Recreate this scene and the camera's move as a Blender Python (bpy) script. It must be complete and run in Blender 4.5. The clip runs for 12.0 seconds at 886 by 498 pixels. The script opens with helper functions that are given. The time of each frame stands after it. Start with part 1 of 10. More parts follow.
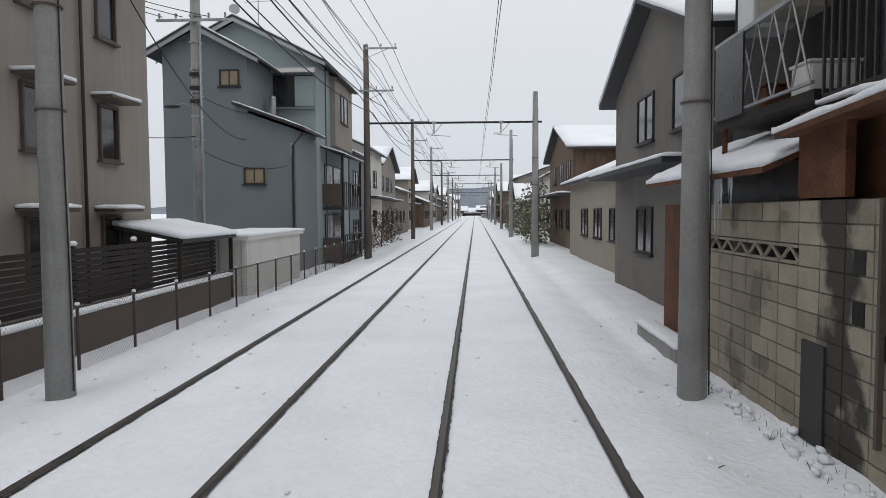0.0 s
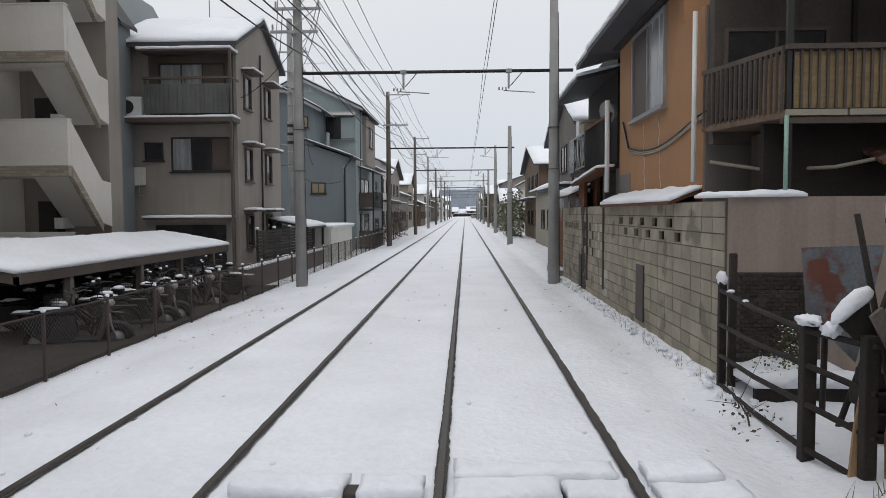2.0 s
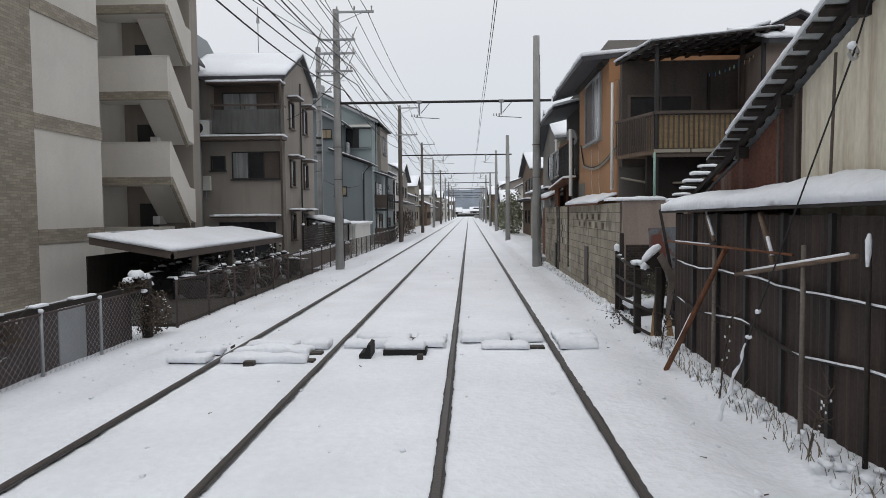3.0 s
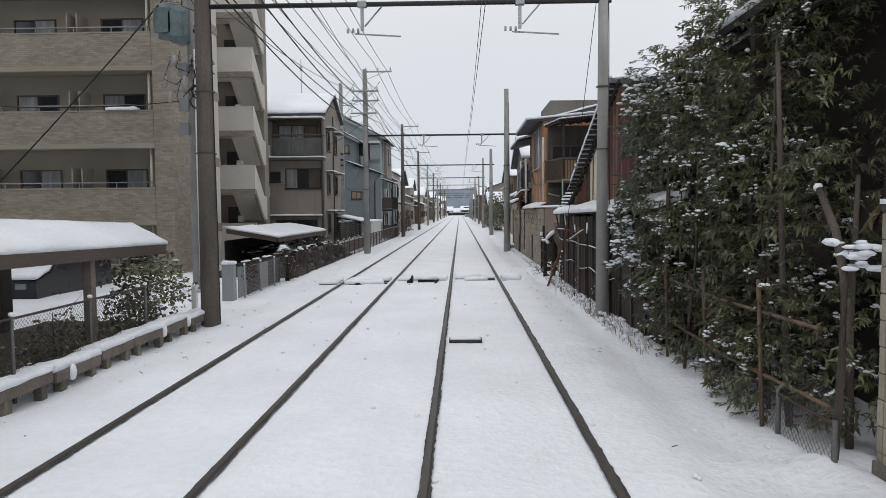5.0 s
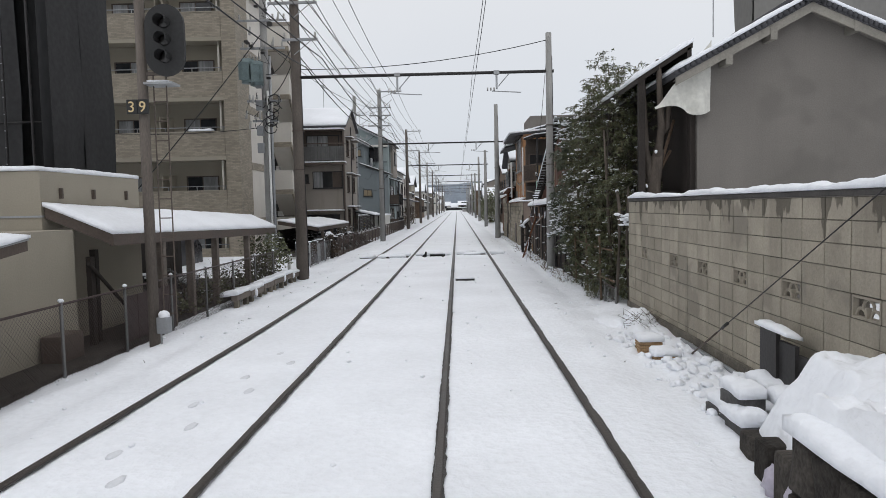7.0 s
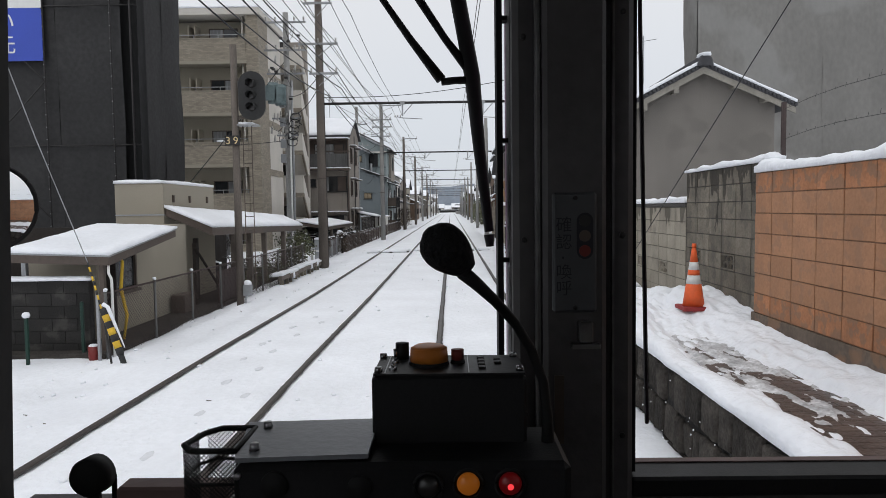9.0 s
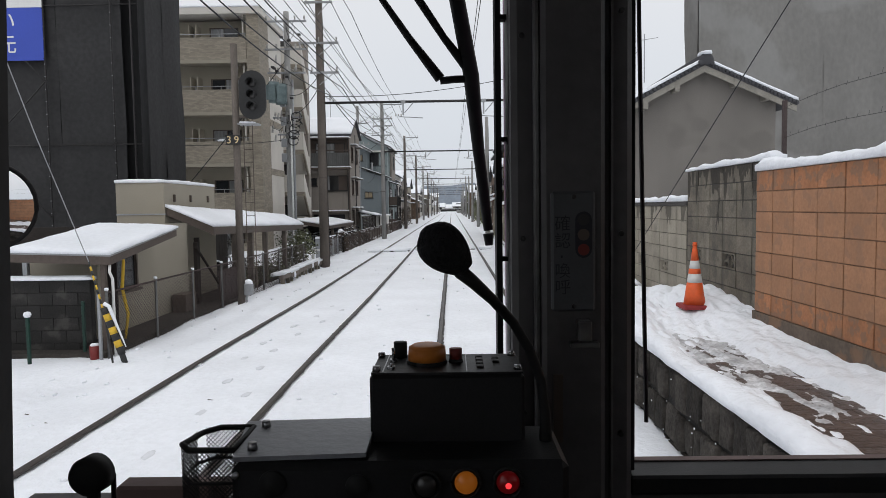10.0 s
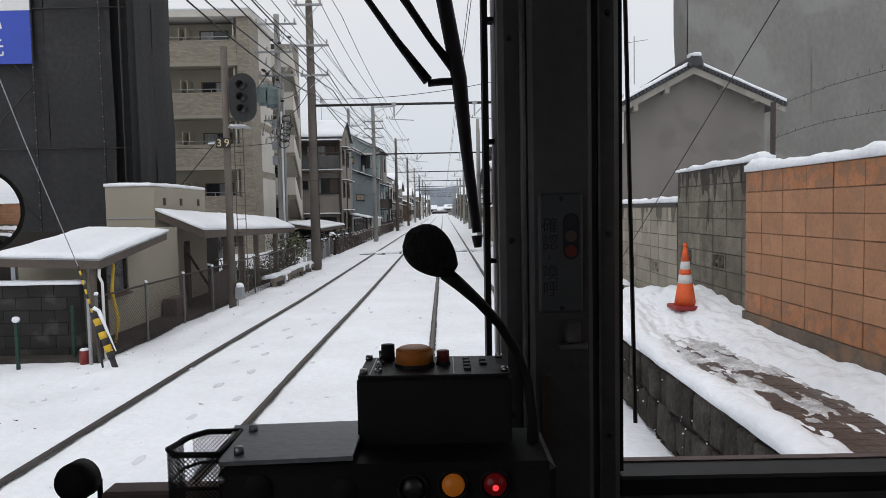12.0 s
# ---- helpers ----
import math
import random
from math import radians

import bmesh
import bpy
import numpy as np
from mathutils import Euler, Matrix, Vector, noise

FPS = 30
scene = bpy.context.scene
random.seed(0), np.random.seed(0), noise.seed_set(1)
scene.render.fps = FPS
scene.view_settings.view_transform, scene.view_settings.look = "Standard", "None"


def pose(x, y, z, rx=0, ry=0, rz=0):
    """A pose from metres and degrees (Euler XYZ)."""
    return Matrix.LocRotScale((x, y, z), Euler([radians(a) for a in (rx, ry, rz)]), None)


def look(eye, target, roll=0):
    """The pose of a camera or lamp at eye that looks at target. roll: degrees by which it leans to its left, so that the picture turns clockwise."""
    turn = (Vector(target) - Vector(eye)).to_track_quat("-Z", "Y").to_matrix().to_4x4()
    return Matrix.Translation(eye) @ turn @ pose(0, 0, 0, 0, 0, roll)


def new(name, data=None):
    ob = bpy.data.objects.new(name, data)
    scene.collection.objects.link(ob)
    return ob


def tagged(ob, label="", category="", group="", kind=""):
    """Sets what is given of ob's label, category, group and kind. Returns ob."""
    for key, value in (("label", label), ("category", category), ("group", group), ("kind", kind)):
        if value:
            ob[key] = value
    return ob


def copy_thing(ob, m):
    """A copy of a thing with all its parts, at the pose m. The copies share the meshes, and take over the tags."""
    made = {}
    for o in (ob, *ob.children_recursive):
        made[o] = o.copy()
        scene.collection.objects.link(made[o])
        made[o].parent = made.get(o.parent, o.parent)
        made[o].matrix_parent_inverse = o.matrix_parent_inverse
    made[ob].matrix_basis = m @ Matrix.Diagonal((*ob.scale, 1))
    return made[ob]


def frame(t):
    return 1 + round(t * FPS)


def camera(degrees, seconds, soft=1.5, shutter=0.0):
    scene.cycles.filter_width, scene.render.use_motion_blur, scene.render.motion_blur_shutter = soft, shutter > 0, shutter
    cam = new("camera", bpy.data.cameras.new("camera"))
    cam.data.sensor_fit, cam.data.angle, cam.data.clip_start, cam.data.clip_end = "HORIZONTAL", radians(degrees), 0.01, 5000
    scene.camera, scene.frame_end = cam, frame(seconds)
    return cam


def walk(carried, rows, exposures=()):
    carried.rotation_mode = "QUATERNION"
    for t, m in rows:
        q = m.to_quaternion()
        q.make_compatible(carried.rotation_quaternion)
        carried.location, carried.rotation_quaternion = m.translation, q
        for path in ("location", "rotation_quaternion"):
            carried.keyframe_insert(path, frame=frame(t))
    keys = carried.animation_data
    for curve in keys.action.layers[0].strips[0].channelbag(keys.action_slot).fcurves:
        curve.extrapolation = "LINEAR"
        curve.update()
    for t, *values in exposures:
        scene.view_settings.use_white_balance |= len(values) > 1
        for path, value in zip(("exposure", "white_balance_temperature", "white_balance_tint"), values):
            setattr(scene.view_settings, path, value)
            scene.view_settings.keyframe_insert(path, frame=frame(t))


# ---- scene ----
cam = camera(66.1, 12.0, soft=0.6)
PATH = [
    (0, (-0.422, 43.685, 2.018), (-0.517, 45.680, 1.907), -0.26),
    (0.5, (-0.554, 40.577, 2.017), (-0.632, 42.573, 1.913), 0.41),
    (1, (-0.522, 37.421, 2.007), (-0.597, 39.416, 1.895), 0.07),
    (1.5, (-0.526, 34.469, 2.023), (-0.597, 36.464, 1.910), -0.04),
    (2, (-0.521, 31.527, 1.984), (-0.587, 33.523, 1.876), -0.36),
    (2.5, (-0.464, 28.666, 1.928), (-0.533, 30.662, 1.827), -0.31),
    (3, (-0.476, 25.906, 1.933), (-0.553, 27.902, 1.826), -0.52),
    (3.2, (-0.482, 24.804, 1.937), (-0.568, 26.799, 1.829), -0.48),
    (4.8, (-0.376, 16.294, 2.038), (-0.433, 18.291, 1.933), -0.19),
    (5, (-0.437, 15.360, 2.039), (-0.487, 17.356, 1.928), -0.51),
    (5.5, (-0.484, 13.165, 1.909), (-0.533, 15.161, 1.799), -0.93),
    (6, (-0.485, 11.086, 1.925), (-0.540, 13.082, 1.805), -1.06),
    (6.5, (-0.544, 9.161, 1.960), (-0.590, 11.156, 1.838), -1.15),
    (7, (-0.537, 7.551, 1.989), (-0.581, 9.547, 1.864), -1.23),
    (7.2, (-0.520, 7.010, 1.978), (-0.564, 9.006, 1.855), -1.14),
    (7.6, (-0.520, 6.100, 1.990), (-0.559, 8.096, 1.867), -1.05),
    (8, (-0.570, 5.050, 2.020), (-0.605, 7.046, 1.898), -0.97),
    (8.4, (-0.660, 4.000, 2.070), (-0.691, 5.996, 1.949), -0.88),
    (8.65, (-0.650, 3.300, 2.070), (-0.678, 5.296, 1.950), -0.82),
    (8.85, (-0.560, 2.780, 2.045), (-0.586, 4.776, 1.925), -0.78),
    (9, (-0.515, 2.650, 2.028), (-0.539, 4.646, 1.909), -0.75),
    (9.5, (-0.514, 2.650, 2.028), (-0.538, 4.646, 1.906), -0.86),
    (10, (-0.512, 2.650, 2.028), (-0.539, 4.646, 1.906), -0.83),
    (10.5, (-0.511, 2.650, 2.028), (-0.537, 4.646, 1.903), -0.89),
    (11, (-0.510, 2.650, 2.028), (-0.534, 4.646, 1.903), -0.93),
    (11.5, (-0.508, 2.650, 2.028), (-0.520, 4.646, 1.906), -1.09),
    (12, (-0.507, 2.650, 2.028), (-0.510, 4.647, 1.912), -1.10),
]
walk(cam, [(t, look(eye, target, roll)) for t, eye, target, roll in PATH])

# ---- light ----
world = bpy.data.worlds.new("overcast")
scene.world = world
world.use_nodes = True
wn, wl = world.node_tree.nodes, world.node_tree.links
wn.clear()
w_out, w_bg = wn.new("ShaderNodeOutputWorld"), wn.new("ShaderNodeBackground")
w_sky = wn.new("ShaderNodeTexSky")
w_sky.sky_type, w_sky.sun_disc = "NISHITA", False
w_sky.sun_elevation, w_sky.sun_rotation = radians(38), radians(200)
w_geo, w_sep, w_map = wn.new("ShaderNodeTexCoord"), wn.new("ShaderNodeSeparateXYZ"), wn.new("ShaderNodeValToRGB")
w_noise, w_mul, w_mix, w_scale = wn.new("ShaderNodeTexNoise"), wn.new("ShaderNodeMix"), wn.new("ShaderNodeMix"), wn.new("ShaderNodeVectorMath")
w_map.color_ramp.elements[0].position, w_map.color_ramp.elements[0].color = 0.0, (0.64, 0.68, 0.745, 1)
w_map.color_ramp.elements[1].position, w_map.color_ramp.elements[1].color = 0.75, (1.02, 1.03, 1.06, 1)
for place, col in ((0.12, (0.72, 0.75, 0.80, 1)), (0.3, (0.80, 0.815, 0.845, 1))):
    stop = w_map.color_ramp.elements.new(place)
    stop.color = col
w_noise.inputs["Scale"].default_value, w_noise.inputs["Detail"].default_value = 2.2, 5
w_mul.data_type, w_mul.blend_type = "RGBA", "SOFT_LIGHT"
w_mul.inputs["Factor"].default_value = 0.22
w_mix.data_type = "RGBA"
w_mix.inputs["Factor"].default_value = 0.94
w_scale.operation = "SCALE"
w_scale.inputs["Scale"].default_value = 0.1
wl.new(w_geo.outputs["Generated"], w_sep.inputs[0])
wl.new(w_sep.outputs["Z"], w_map.inputs[0])
wl.new(w_geo.outputs["Generated"], w_noise.inputs["Vector"])
wl.new(w_map.outputs[0], w_mul.inputs["A"])
wl.new(w_noise.outputs["Fac"], w_mul.inputs["B"])
wl.new(w_sky.outputs[0], w_scale.inputs[0])
wl.new(w_scale.outputs[0], w_mix.inputs["A"])
wl.new(w_mul.outputs["Result"], w_mix.inputs["B"])
wl.new(w_mix.outputs["Result"], w_bg.inputs["Color"])
w_bg.inputs["Strength"].default_value = 1.0
wl.new(w_bg.outputs[0], w_out.inputs[0])

sun = new("sun", bpy.data.lights.new("sun", "SUN"))
sun.data.energy, sun.data.angle, sun.data.color = 0.36, radians(40), (0.97, 0.975, 0.95)
sun.matrix_world = look((0, 0, 60), (8, 34, 0))


# ---- materials ----
def mat(name, col, rough=0.8, metal=0.0, var=0.18, scale=1.2, fine=25.0, bump=0.15, streak=0.0, stain=None, each=0.0, spec=0.3, stretch=(1, 1, 1), patch=None, tiles=None, drip=None, tide=None):
    """A surface with two scales of mottling, optional downward streaks and a change from piece to piece."""
    m = bpy.data.materials.new(name)
    m.use_nodes = True
    n, l = m.node_tree.nodes, m.node_tree.links
    s = n["Principled BSDF"]
    s.inputs["Roughness"].default_value, s.inputs["Metallic"].default_value = rough, metal
    s.inputs["Specular IOR Level"].default_value = spec
    geo, mp = n.new("ShaderNodeNewGeometry"), n.new("ShaderNodeMapping")
    mp.inputs["Scale"].default_value = stretch
    l.new(geo.outputs["Position"], mp.inputs["Vector"])
    out = None

    def noise_at(sc, det, vec):
        t = n.new("ShaderNodeTexNoise")
        t.inputs["Scale"].default_value, t.inputs["Detail"].default_value = sc, det
        l.new(vec, t.inputs["Vector"])
        return t.outputs["Fac"]

    def ramp(fac, lo, hi, a, b):
        r = n.new("ShaderNodeMapRange")
        r.inputs["From Min"].default_value, r.inputs["From Max"].default_value = lo, hi
        r.inputs["To Min"].default_value, r.inputs["To Max"].default_value = a, b
        l.new(fac, r.inputs["Value"])
        return r.outputs["Result"]

    big = noise_at(scale, 4, mp.outputs[0])
    small = noise_at(fine, 3, mp.outputs[0])
    f1, f2 = ramp(big, 0.3, 0.7, 1 - var, 1 + var), ramp(small, 0.3, 0.7, 1 - var * 0.6, 1 + var * 0.6)
    prod = n.new("ShaderNodeMath")
    prod.operation = "MULTIPLY"
    l.new(f1, prod.inputs[0]), l.new(f2, prod.inputs[1])
    val = prod.outputs[0]
    if each:
        info, p2 = n.new("ShaderNodeObjectInfo"), n.new("ShaderNodeMath")
        p2.operation = "MULTIPLY"
        l.new(ramp(info.outputs["Random"], 0, 1, 1 - each, 1 + each), p2.inputs[0]), l.new(val, p2.inputs[1])
        val = p2.outputs[0]
    vm = n.new("ShaderNodeVectorMath")
    vm.operation = "SCALE"
    vm.inputs[0].default_value = col
    l.new(val, vm.inputs["Scale"])
    out = vm.outputs[0]
    if streak:
        mp2 = n.new("ShaderNodeMapping")
        mp2.inputs["Scale"].default_value = (5.0, 5.0, 0.35)
        l.new(geo.outputs["Position"], mp2.inputs["Vector"])
        k = ramp(noise_at(1.0, 5, mp2.outputs[0]), 0.5, 0.72, 0.0, streak)
        mx = n.new("ShaderNodeMix")
        mx.data_type = "RGBA"
        l.new(k, mx.inputs["Factor"]), l.new(out, mx.inputs["A"])
        mx.inputs["B"].default_value = (*(stain or [c * 0.4 for c in col]), 1)
        out = mx.outputs["Result"]
    if patch:
        # worn or dirty patches with ragged edges: scale, share, colour
        w = ramp(noise_at(patch[0], 7 if patch[0] > 1 else 2, geo.outputs["Position"]), 0.62 - 0.3 * patch[1], 0.68 - 0.3 * patch[1], 0.0, patch[3] if len(patch) > 3 else 0.85)
        mx = n.new("ShaderNodeMix")
        mx.data_type = "RGBA"
        l.new(w, mx.inputs["Factor"]), l.new(out, mx.inputs["A"])
        mx.inputs["B"].default_value = (*patch[2], 1)
        out = mx.outputs["Result"]
    if drip:
        # a ragged streak of algae running down at one place: where along y, half width, colour
        sy, of, ab = n.new("ShaderNodeSeparateXYZ"), n.new("ShaderNodeMath"), n.new("ShaderNodeMath")
        l.new(geo.outputs["Position"], sy.inputs[0])
        of.operation, ab.operation = "ADD", "ABSOLUTE"
        l.new(sy.outputs["Y"], of.inputs[0])
        l.new(ramp(noise_at(2.2, 6, geo.outputs["Position"]), 0.2, 0.8, -drip[0] - 0.4, -drip[0] + 0.4), of.inputs[1])
        l.new(of.outputs[0], ab.inputs[0])
        mx = n.new("ShaderNodeMix")
        mx.data_type = "RGBA"
        l.new(ramp(ab.outputs[0], drip[1] * 0.7, drip[1] * 1.3, 0.92, 0.0), mx.inputs["Factor"])
        l.new(out, mx.inputs["A"])
        mx.inputs["B"].default_value = (*drip[2], 1)
        out = mx.outputs["Result"]
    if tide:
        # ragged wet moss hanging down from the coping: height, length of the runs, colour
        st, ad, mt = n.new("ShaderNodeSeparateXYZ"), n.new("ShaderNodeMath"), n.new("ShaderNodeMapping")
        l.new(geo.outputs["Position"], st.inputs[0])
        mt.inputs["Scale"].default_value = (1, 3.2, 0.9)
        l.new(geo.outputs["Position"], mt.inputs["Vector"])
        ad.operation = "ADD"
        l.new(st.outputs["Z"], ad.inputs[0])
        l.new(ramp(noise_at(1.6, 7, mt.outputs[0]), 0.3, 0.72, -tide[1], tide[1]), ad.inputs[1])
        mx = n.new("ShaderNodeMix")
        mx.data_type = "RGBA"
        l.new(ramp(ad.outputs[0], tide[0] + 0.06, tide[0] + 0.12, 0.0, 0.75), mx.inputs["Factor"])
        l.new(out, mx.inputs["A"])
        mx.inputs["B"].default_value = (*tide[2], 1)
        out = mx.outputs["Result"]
    if tiles:
        # small facing tiles: width, height, change of tone
        sx, ad, cx = n.new("ShaderNodeSeparateXYZ"), n.new("ShaderNodeMath"), n.new("ShaderNodeCombineXYZ")
        l.new(geo.outputs["Position"], sx.inputs[0])
        l.new(sx.outputs["X"], ad.inputs[0]), l.new(sx.outputs["Y"], ad.inputs[1])
        l.new(ad.outputs[0], cx.inputs["X"]), l.new(sx.outputs["Z"], cx.inputs["Y"])
        bk = n.new("ShaderNodeTexBrick")
        bk.inputs["Scale"].default_value = 1.0
        bk.inputs["Brick Width"].default_value, bk.inputs["Row Height"].default_value = tiles[0], tiles[1]
        bk.inputs["Mortar Size"].default_value = 0.004
        bk.inputs["Color1"].default_value, bk.inputs["Color2"].default_value = (1 - tiles[2],) * 3 + (1,), (1 + tiles[2],) * 3 + (1,)
        bk.inputs["Mortar"].default_value = (0.7, 0.7, 0.7, 1)
        l.new(cx.outputs[0], bk.inputs["Vector"])
        mx = n.new("ShaderNodeMix")
        mx.data_type, mx.blend_type = "RGBA", "MULTIPLY"
        mx.inputs["Factor"].default_value = 1.0
        l.new(out, mx.inputs["A"]), l.new(bk.outputs["Color"], mx.inputs["B"])
        out = mx.outputs["Result"]
    l.new(out, s.inputs["Base Color"])
    if bump:
        bp = n.new("ShaderNodeBump")
        bp.inputs["Strength"].default_value, bp.inputs["Distance"].default_value = bump, 0.02
        l.new(small, bp.inputs["Height"])
        l.new(bp.outputs[0], s.inputs["Normal"])
    l.new(ramp(big, 0.3, 0.7, max(rough - 0.08, 0.02), min(rough + 0.08, 1)), s.inputs["Roughness"])
    return m


SNOW = mat("snow", (0.86, 0.88, 0.92), 0.55, var=0.05, scale=0.7, fine=13, bump=1.0, spec=0.2)
SNOW_DIRTY = mat("trodden_snow", (0.54, 0.545, 0.56), 0.4, var=0.4, scale=6, fine=28, bump=0.8)
RAIL = mat("rail_steel", (0.075, 0.066, 0.06), 0.5, 0.4, var=0.25, scale=2, fine=40)
# snow greyed to paint the shade in footprints
PRINT_SHADE = mat("footprint_shade_snow", (0.70, 0.715, 0.75), 0.55, var=0.06, scale=6, fine=30, bump=0.4)
GROOVE = mat("wet_ballast", (0.06, 0.056, 0.054), 0.7, var=0.4, scale=6, fine=40, bump=0.6)
SLEEPER = mat("wet_timber", (0.05, 0.043, 0.038), 0.7, var=0.35, scale=4, fine=40)
CONCRETE = mat("concrete", (0.30, 0.295, 0.285), 0.85, var=0.15, scale=1.5, fine=30, streak=0.5, stain=(0.14, 0.135, 0.13))
POLE_BROWN = mat("weathered_pole", (0.135, 0.115, 0.10), 0.85, var=0.25, scale=1.5, fine=30, streak=0.5, stretch=(2, 2, 0.5))
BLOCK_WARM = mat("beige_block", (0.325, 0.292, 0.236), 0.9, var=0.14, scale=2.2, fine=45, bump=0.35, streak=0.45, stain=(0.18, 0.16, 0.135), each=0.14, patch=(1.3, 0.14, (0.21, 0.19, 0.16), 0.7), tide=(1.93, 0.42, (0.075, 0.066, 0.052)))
BLOCK_OLD = mat("old_grey_block", (0.305, 0.27, 0.213), 0.9, var=0.16, scale=2.5, fine=45, bump=0.35, streak=0.15, stain=(0.13, 0.115, 0.095), each=0.15, patch=(1.6, 0.16, (0.15, 0.13, 0.105), 0.75), drip=(49.42, 0.27, (0.035, 0.033, 0.03)))
BLOCK_PALE = mat("pale_filler_block", (0.40, 0.385, 0.34), 0.9, var=0.14, scale=3, fine=45, bump=0.3, streak=0.3, stain=(0.26, 0.24, 0.2), each=0.14)
MORTAR_PALE = mat("old_mortar", (0.135, 0.122, 0.10), 0.95, var=0.3, scale=3, fine=40, drip=(49.42, 0.27, (0.03, 0.028, 0.026)))
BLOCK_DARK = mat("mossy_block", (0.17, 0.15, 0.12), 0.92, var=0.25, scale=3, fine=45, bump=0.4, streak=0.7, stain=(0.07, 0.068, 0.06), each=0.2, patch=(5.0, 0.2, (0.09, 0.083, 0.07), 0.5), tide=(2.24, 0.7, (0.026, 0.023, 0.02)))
BLOCK_BLACK = mat("near_black_block", (0.024, 0.023, 0.022), 0.9, var=0.35, scale=2.5, fine=45, bump=0.4, each=0.2, patch=(2.5, 0.1, (0.06, 0.057, 0.053)))
MORTAR_BUFF = mat("weathered_buff_mortar", (0.15, 0.135, 0.112), 0.95, var=0.35, scale=2, fine=40, streak=0.5, stain=(0.07, 0.063, 0.055))
BARGE = mat("weathered_barge_paint", (0.25, 0.235, 0.205), 0.85, var=0.15, scale=2, fine=30, streak=0.4)
MORTAR = mat("mortar", (0.075, 0.07, 0.066), 0.95, var=0.25, scale=3, fine=40)
ORANGE = mat("orange_paint", (0.385, 0.20, 0.112), 0.82, var=0.14, scale=3.5, fine=35, streak=0.35, stain=(0.31, 0.17, 0.10), each=0.08, patch=(7.0, 0.27, (0.255, 0.155, 0.105), 0.45))
ORANGE_WORN = mat("worn_orange_paint", (0.40, 0.18, 0.09), 0.88, var=0.2, scale=3.5, fine=35, streak=0.4, stain=(0.2, 0.13, 0.09), each=0.1, patch=(9.0, 0.45, (0.21, 0.145, 0.105), 0.6))
ORANGE_JOINT = mat("orange_joint", (0.20, 0.115, 0.072), 0.9, var=0.3, scale=5)
PLINTH = mat("dirty_render", (0.14, 0.108, 0.085), 0.9, var=0.25, scale=2, streak=0.4, patch=(3.0, 0.3, (0.26, 0.145, 0.085), 0.6))
STUCCO_ORANGE = mat("ochre_stucco", (0.345, 0.19, 0.10), 0.88, var=0.1, scale=0.9, fine=40, bump=0.25, streak=0.25, stain=(0.28, 0.16, 0.09))
TEAL_TANK = mat("teal_transformer_paint", (0.17, 0.22, 0.225), 0.5, 0.2, var=0.2, scale=3, fine=30, streak=0.3)
STUCCO_TAN = mat("taupe_stucco", (0.285, 0.255, 0.226), 0.9, var=0.1, scale=0.6, fine=40, streak=0.35, stain=(0.2, 0.175, 0.155))
STUCCO_BEIGE = mat("beige_stucco", (0.32, 0.29, 0.235), 0.9, var=0.07, scale=0.8, fine=40, streak=0.2, stain=(0.3, 0.27, 0.22))
STUCCO_GREY = mat("grey_stucco", (0.175, 0.162, 0.147), 0.9, var=0.14, scale=0.7, fine=40, streak=0.15, stain=(0.13, 0.122, 0.11), patch=(0.9, 0.2, (0.135, 0.126, 0.114), 0.5))
STUCCO_WHITE = mat("cream_stucco", (0.58, 0.56, 0.52), 0.85, var=0.07, scale=0.8, fine=40, streak=0.2, stain=(0.42, 0.4, 0.37))
STUCCO_PINK = mat("dull_pink_stucco", (0.30, 0.24, 0.205), 0.9, var=0.1, scale=0.8, streak=0.3)
BLUE_SOFT = mat("pale_blue_render", (0.22, 0.24, 0.25), 0.8, var=0.08, scale=0.5, fine=30, streak=0.2, stain=(0.18, 0.2, 0.21))
BLUE_GREY = mat("blue_grey_siding", (0.155, 0.178, 0.187), 0.75, var=0.08, scale=0.5, fine=30, streak=0.2, stain=(0.13, 0.15, 0.16))
BLUE_PALE = mat("pale_teal_siding", (0.265, 0.31, 0.31), 0.75, var=0.07, scale=0.5, fine=30, streak=0.15, stain=(0.24, 0.3, 0.31))
SHED_WHITE = mat("white_shed_panel", (0.60, 0.59, 0.55), 0.6, var=0.06, scale=1, streak=0.15)
ROOF = mat("dark_roof", (0.06, 0.06, 0.065), 0.7, var=0.2, scale=3, fine=30)
TRIM_DARK = mat("dark_trim", (0.035, 0.033, 0.033), 0.55, var=0.2)
TRIM_BROWN = mat("brown_trim", (0.095, 0.074, 0.062), 0.6, var=0.2)
TRIM_GREY = mat("grey_metal", (0.32, 0.33, 0.34), 0.45, 0.5, var=0.1, fine=30)
GALV = mat("galvanised_steel", (0.36, 0.37, 0.38), 0.5, 0.7, var=0.15, fine=40, streak=0.3, stain=(0.2, 0.16, 0.13))
WHITE_PAINT = mat("white_paint", (0.72, 0.72, 0.7), 0.5, var=0.06, streak=0.15)
RUST = mat("rusted_iron", (0.135, 0.06, 0.033), 0.85, 0.2, var=0.4, scale=3, fine=40, bump=0.4, streak=0.5, stain=(0.07, 0.035, 0.022))
RUST_POLE = mat("bright_rusted_pole", (0.15, 0.066, 0.036), 0.85, 0.1, var=0.35, scale=3, fine=40, bump=0.4)
RUST_SHEET = mat("rusty_sheet", (0.092, 0.04, 0.029), 0.8, 0.1, var=0.4, scale=1.5, fine=30, streak=0.75, stain=(0.30, 0.25, 0.21), patch=(2.4, 0.1, (0.17, 0.07, 0.035), 0.6))
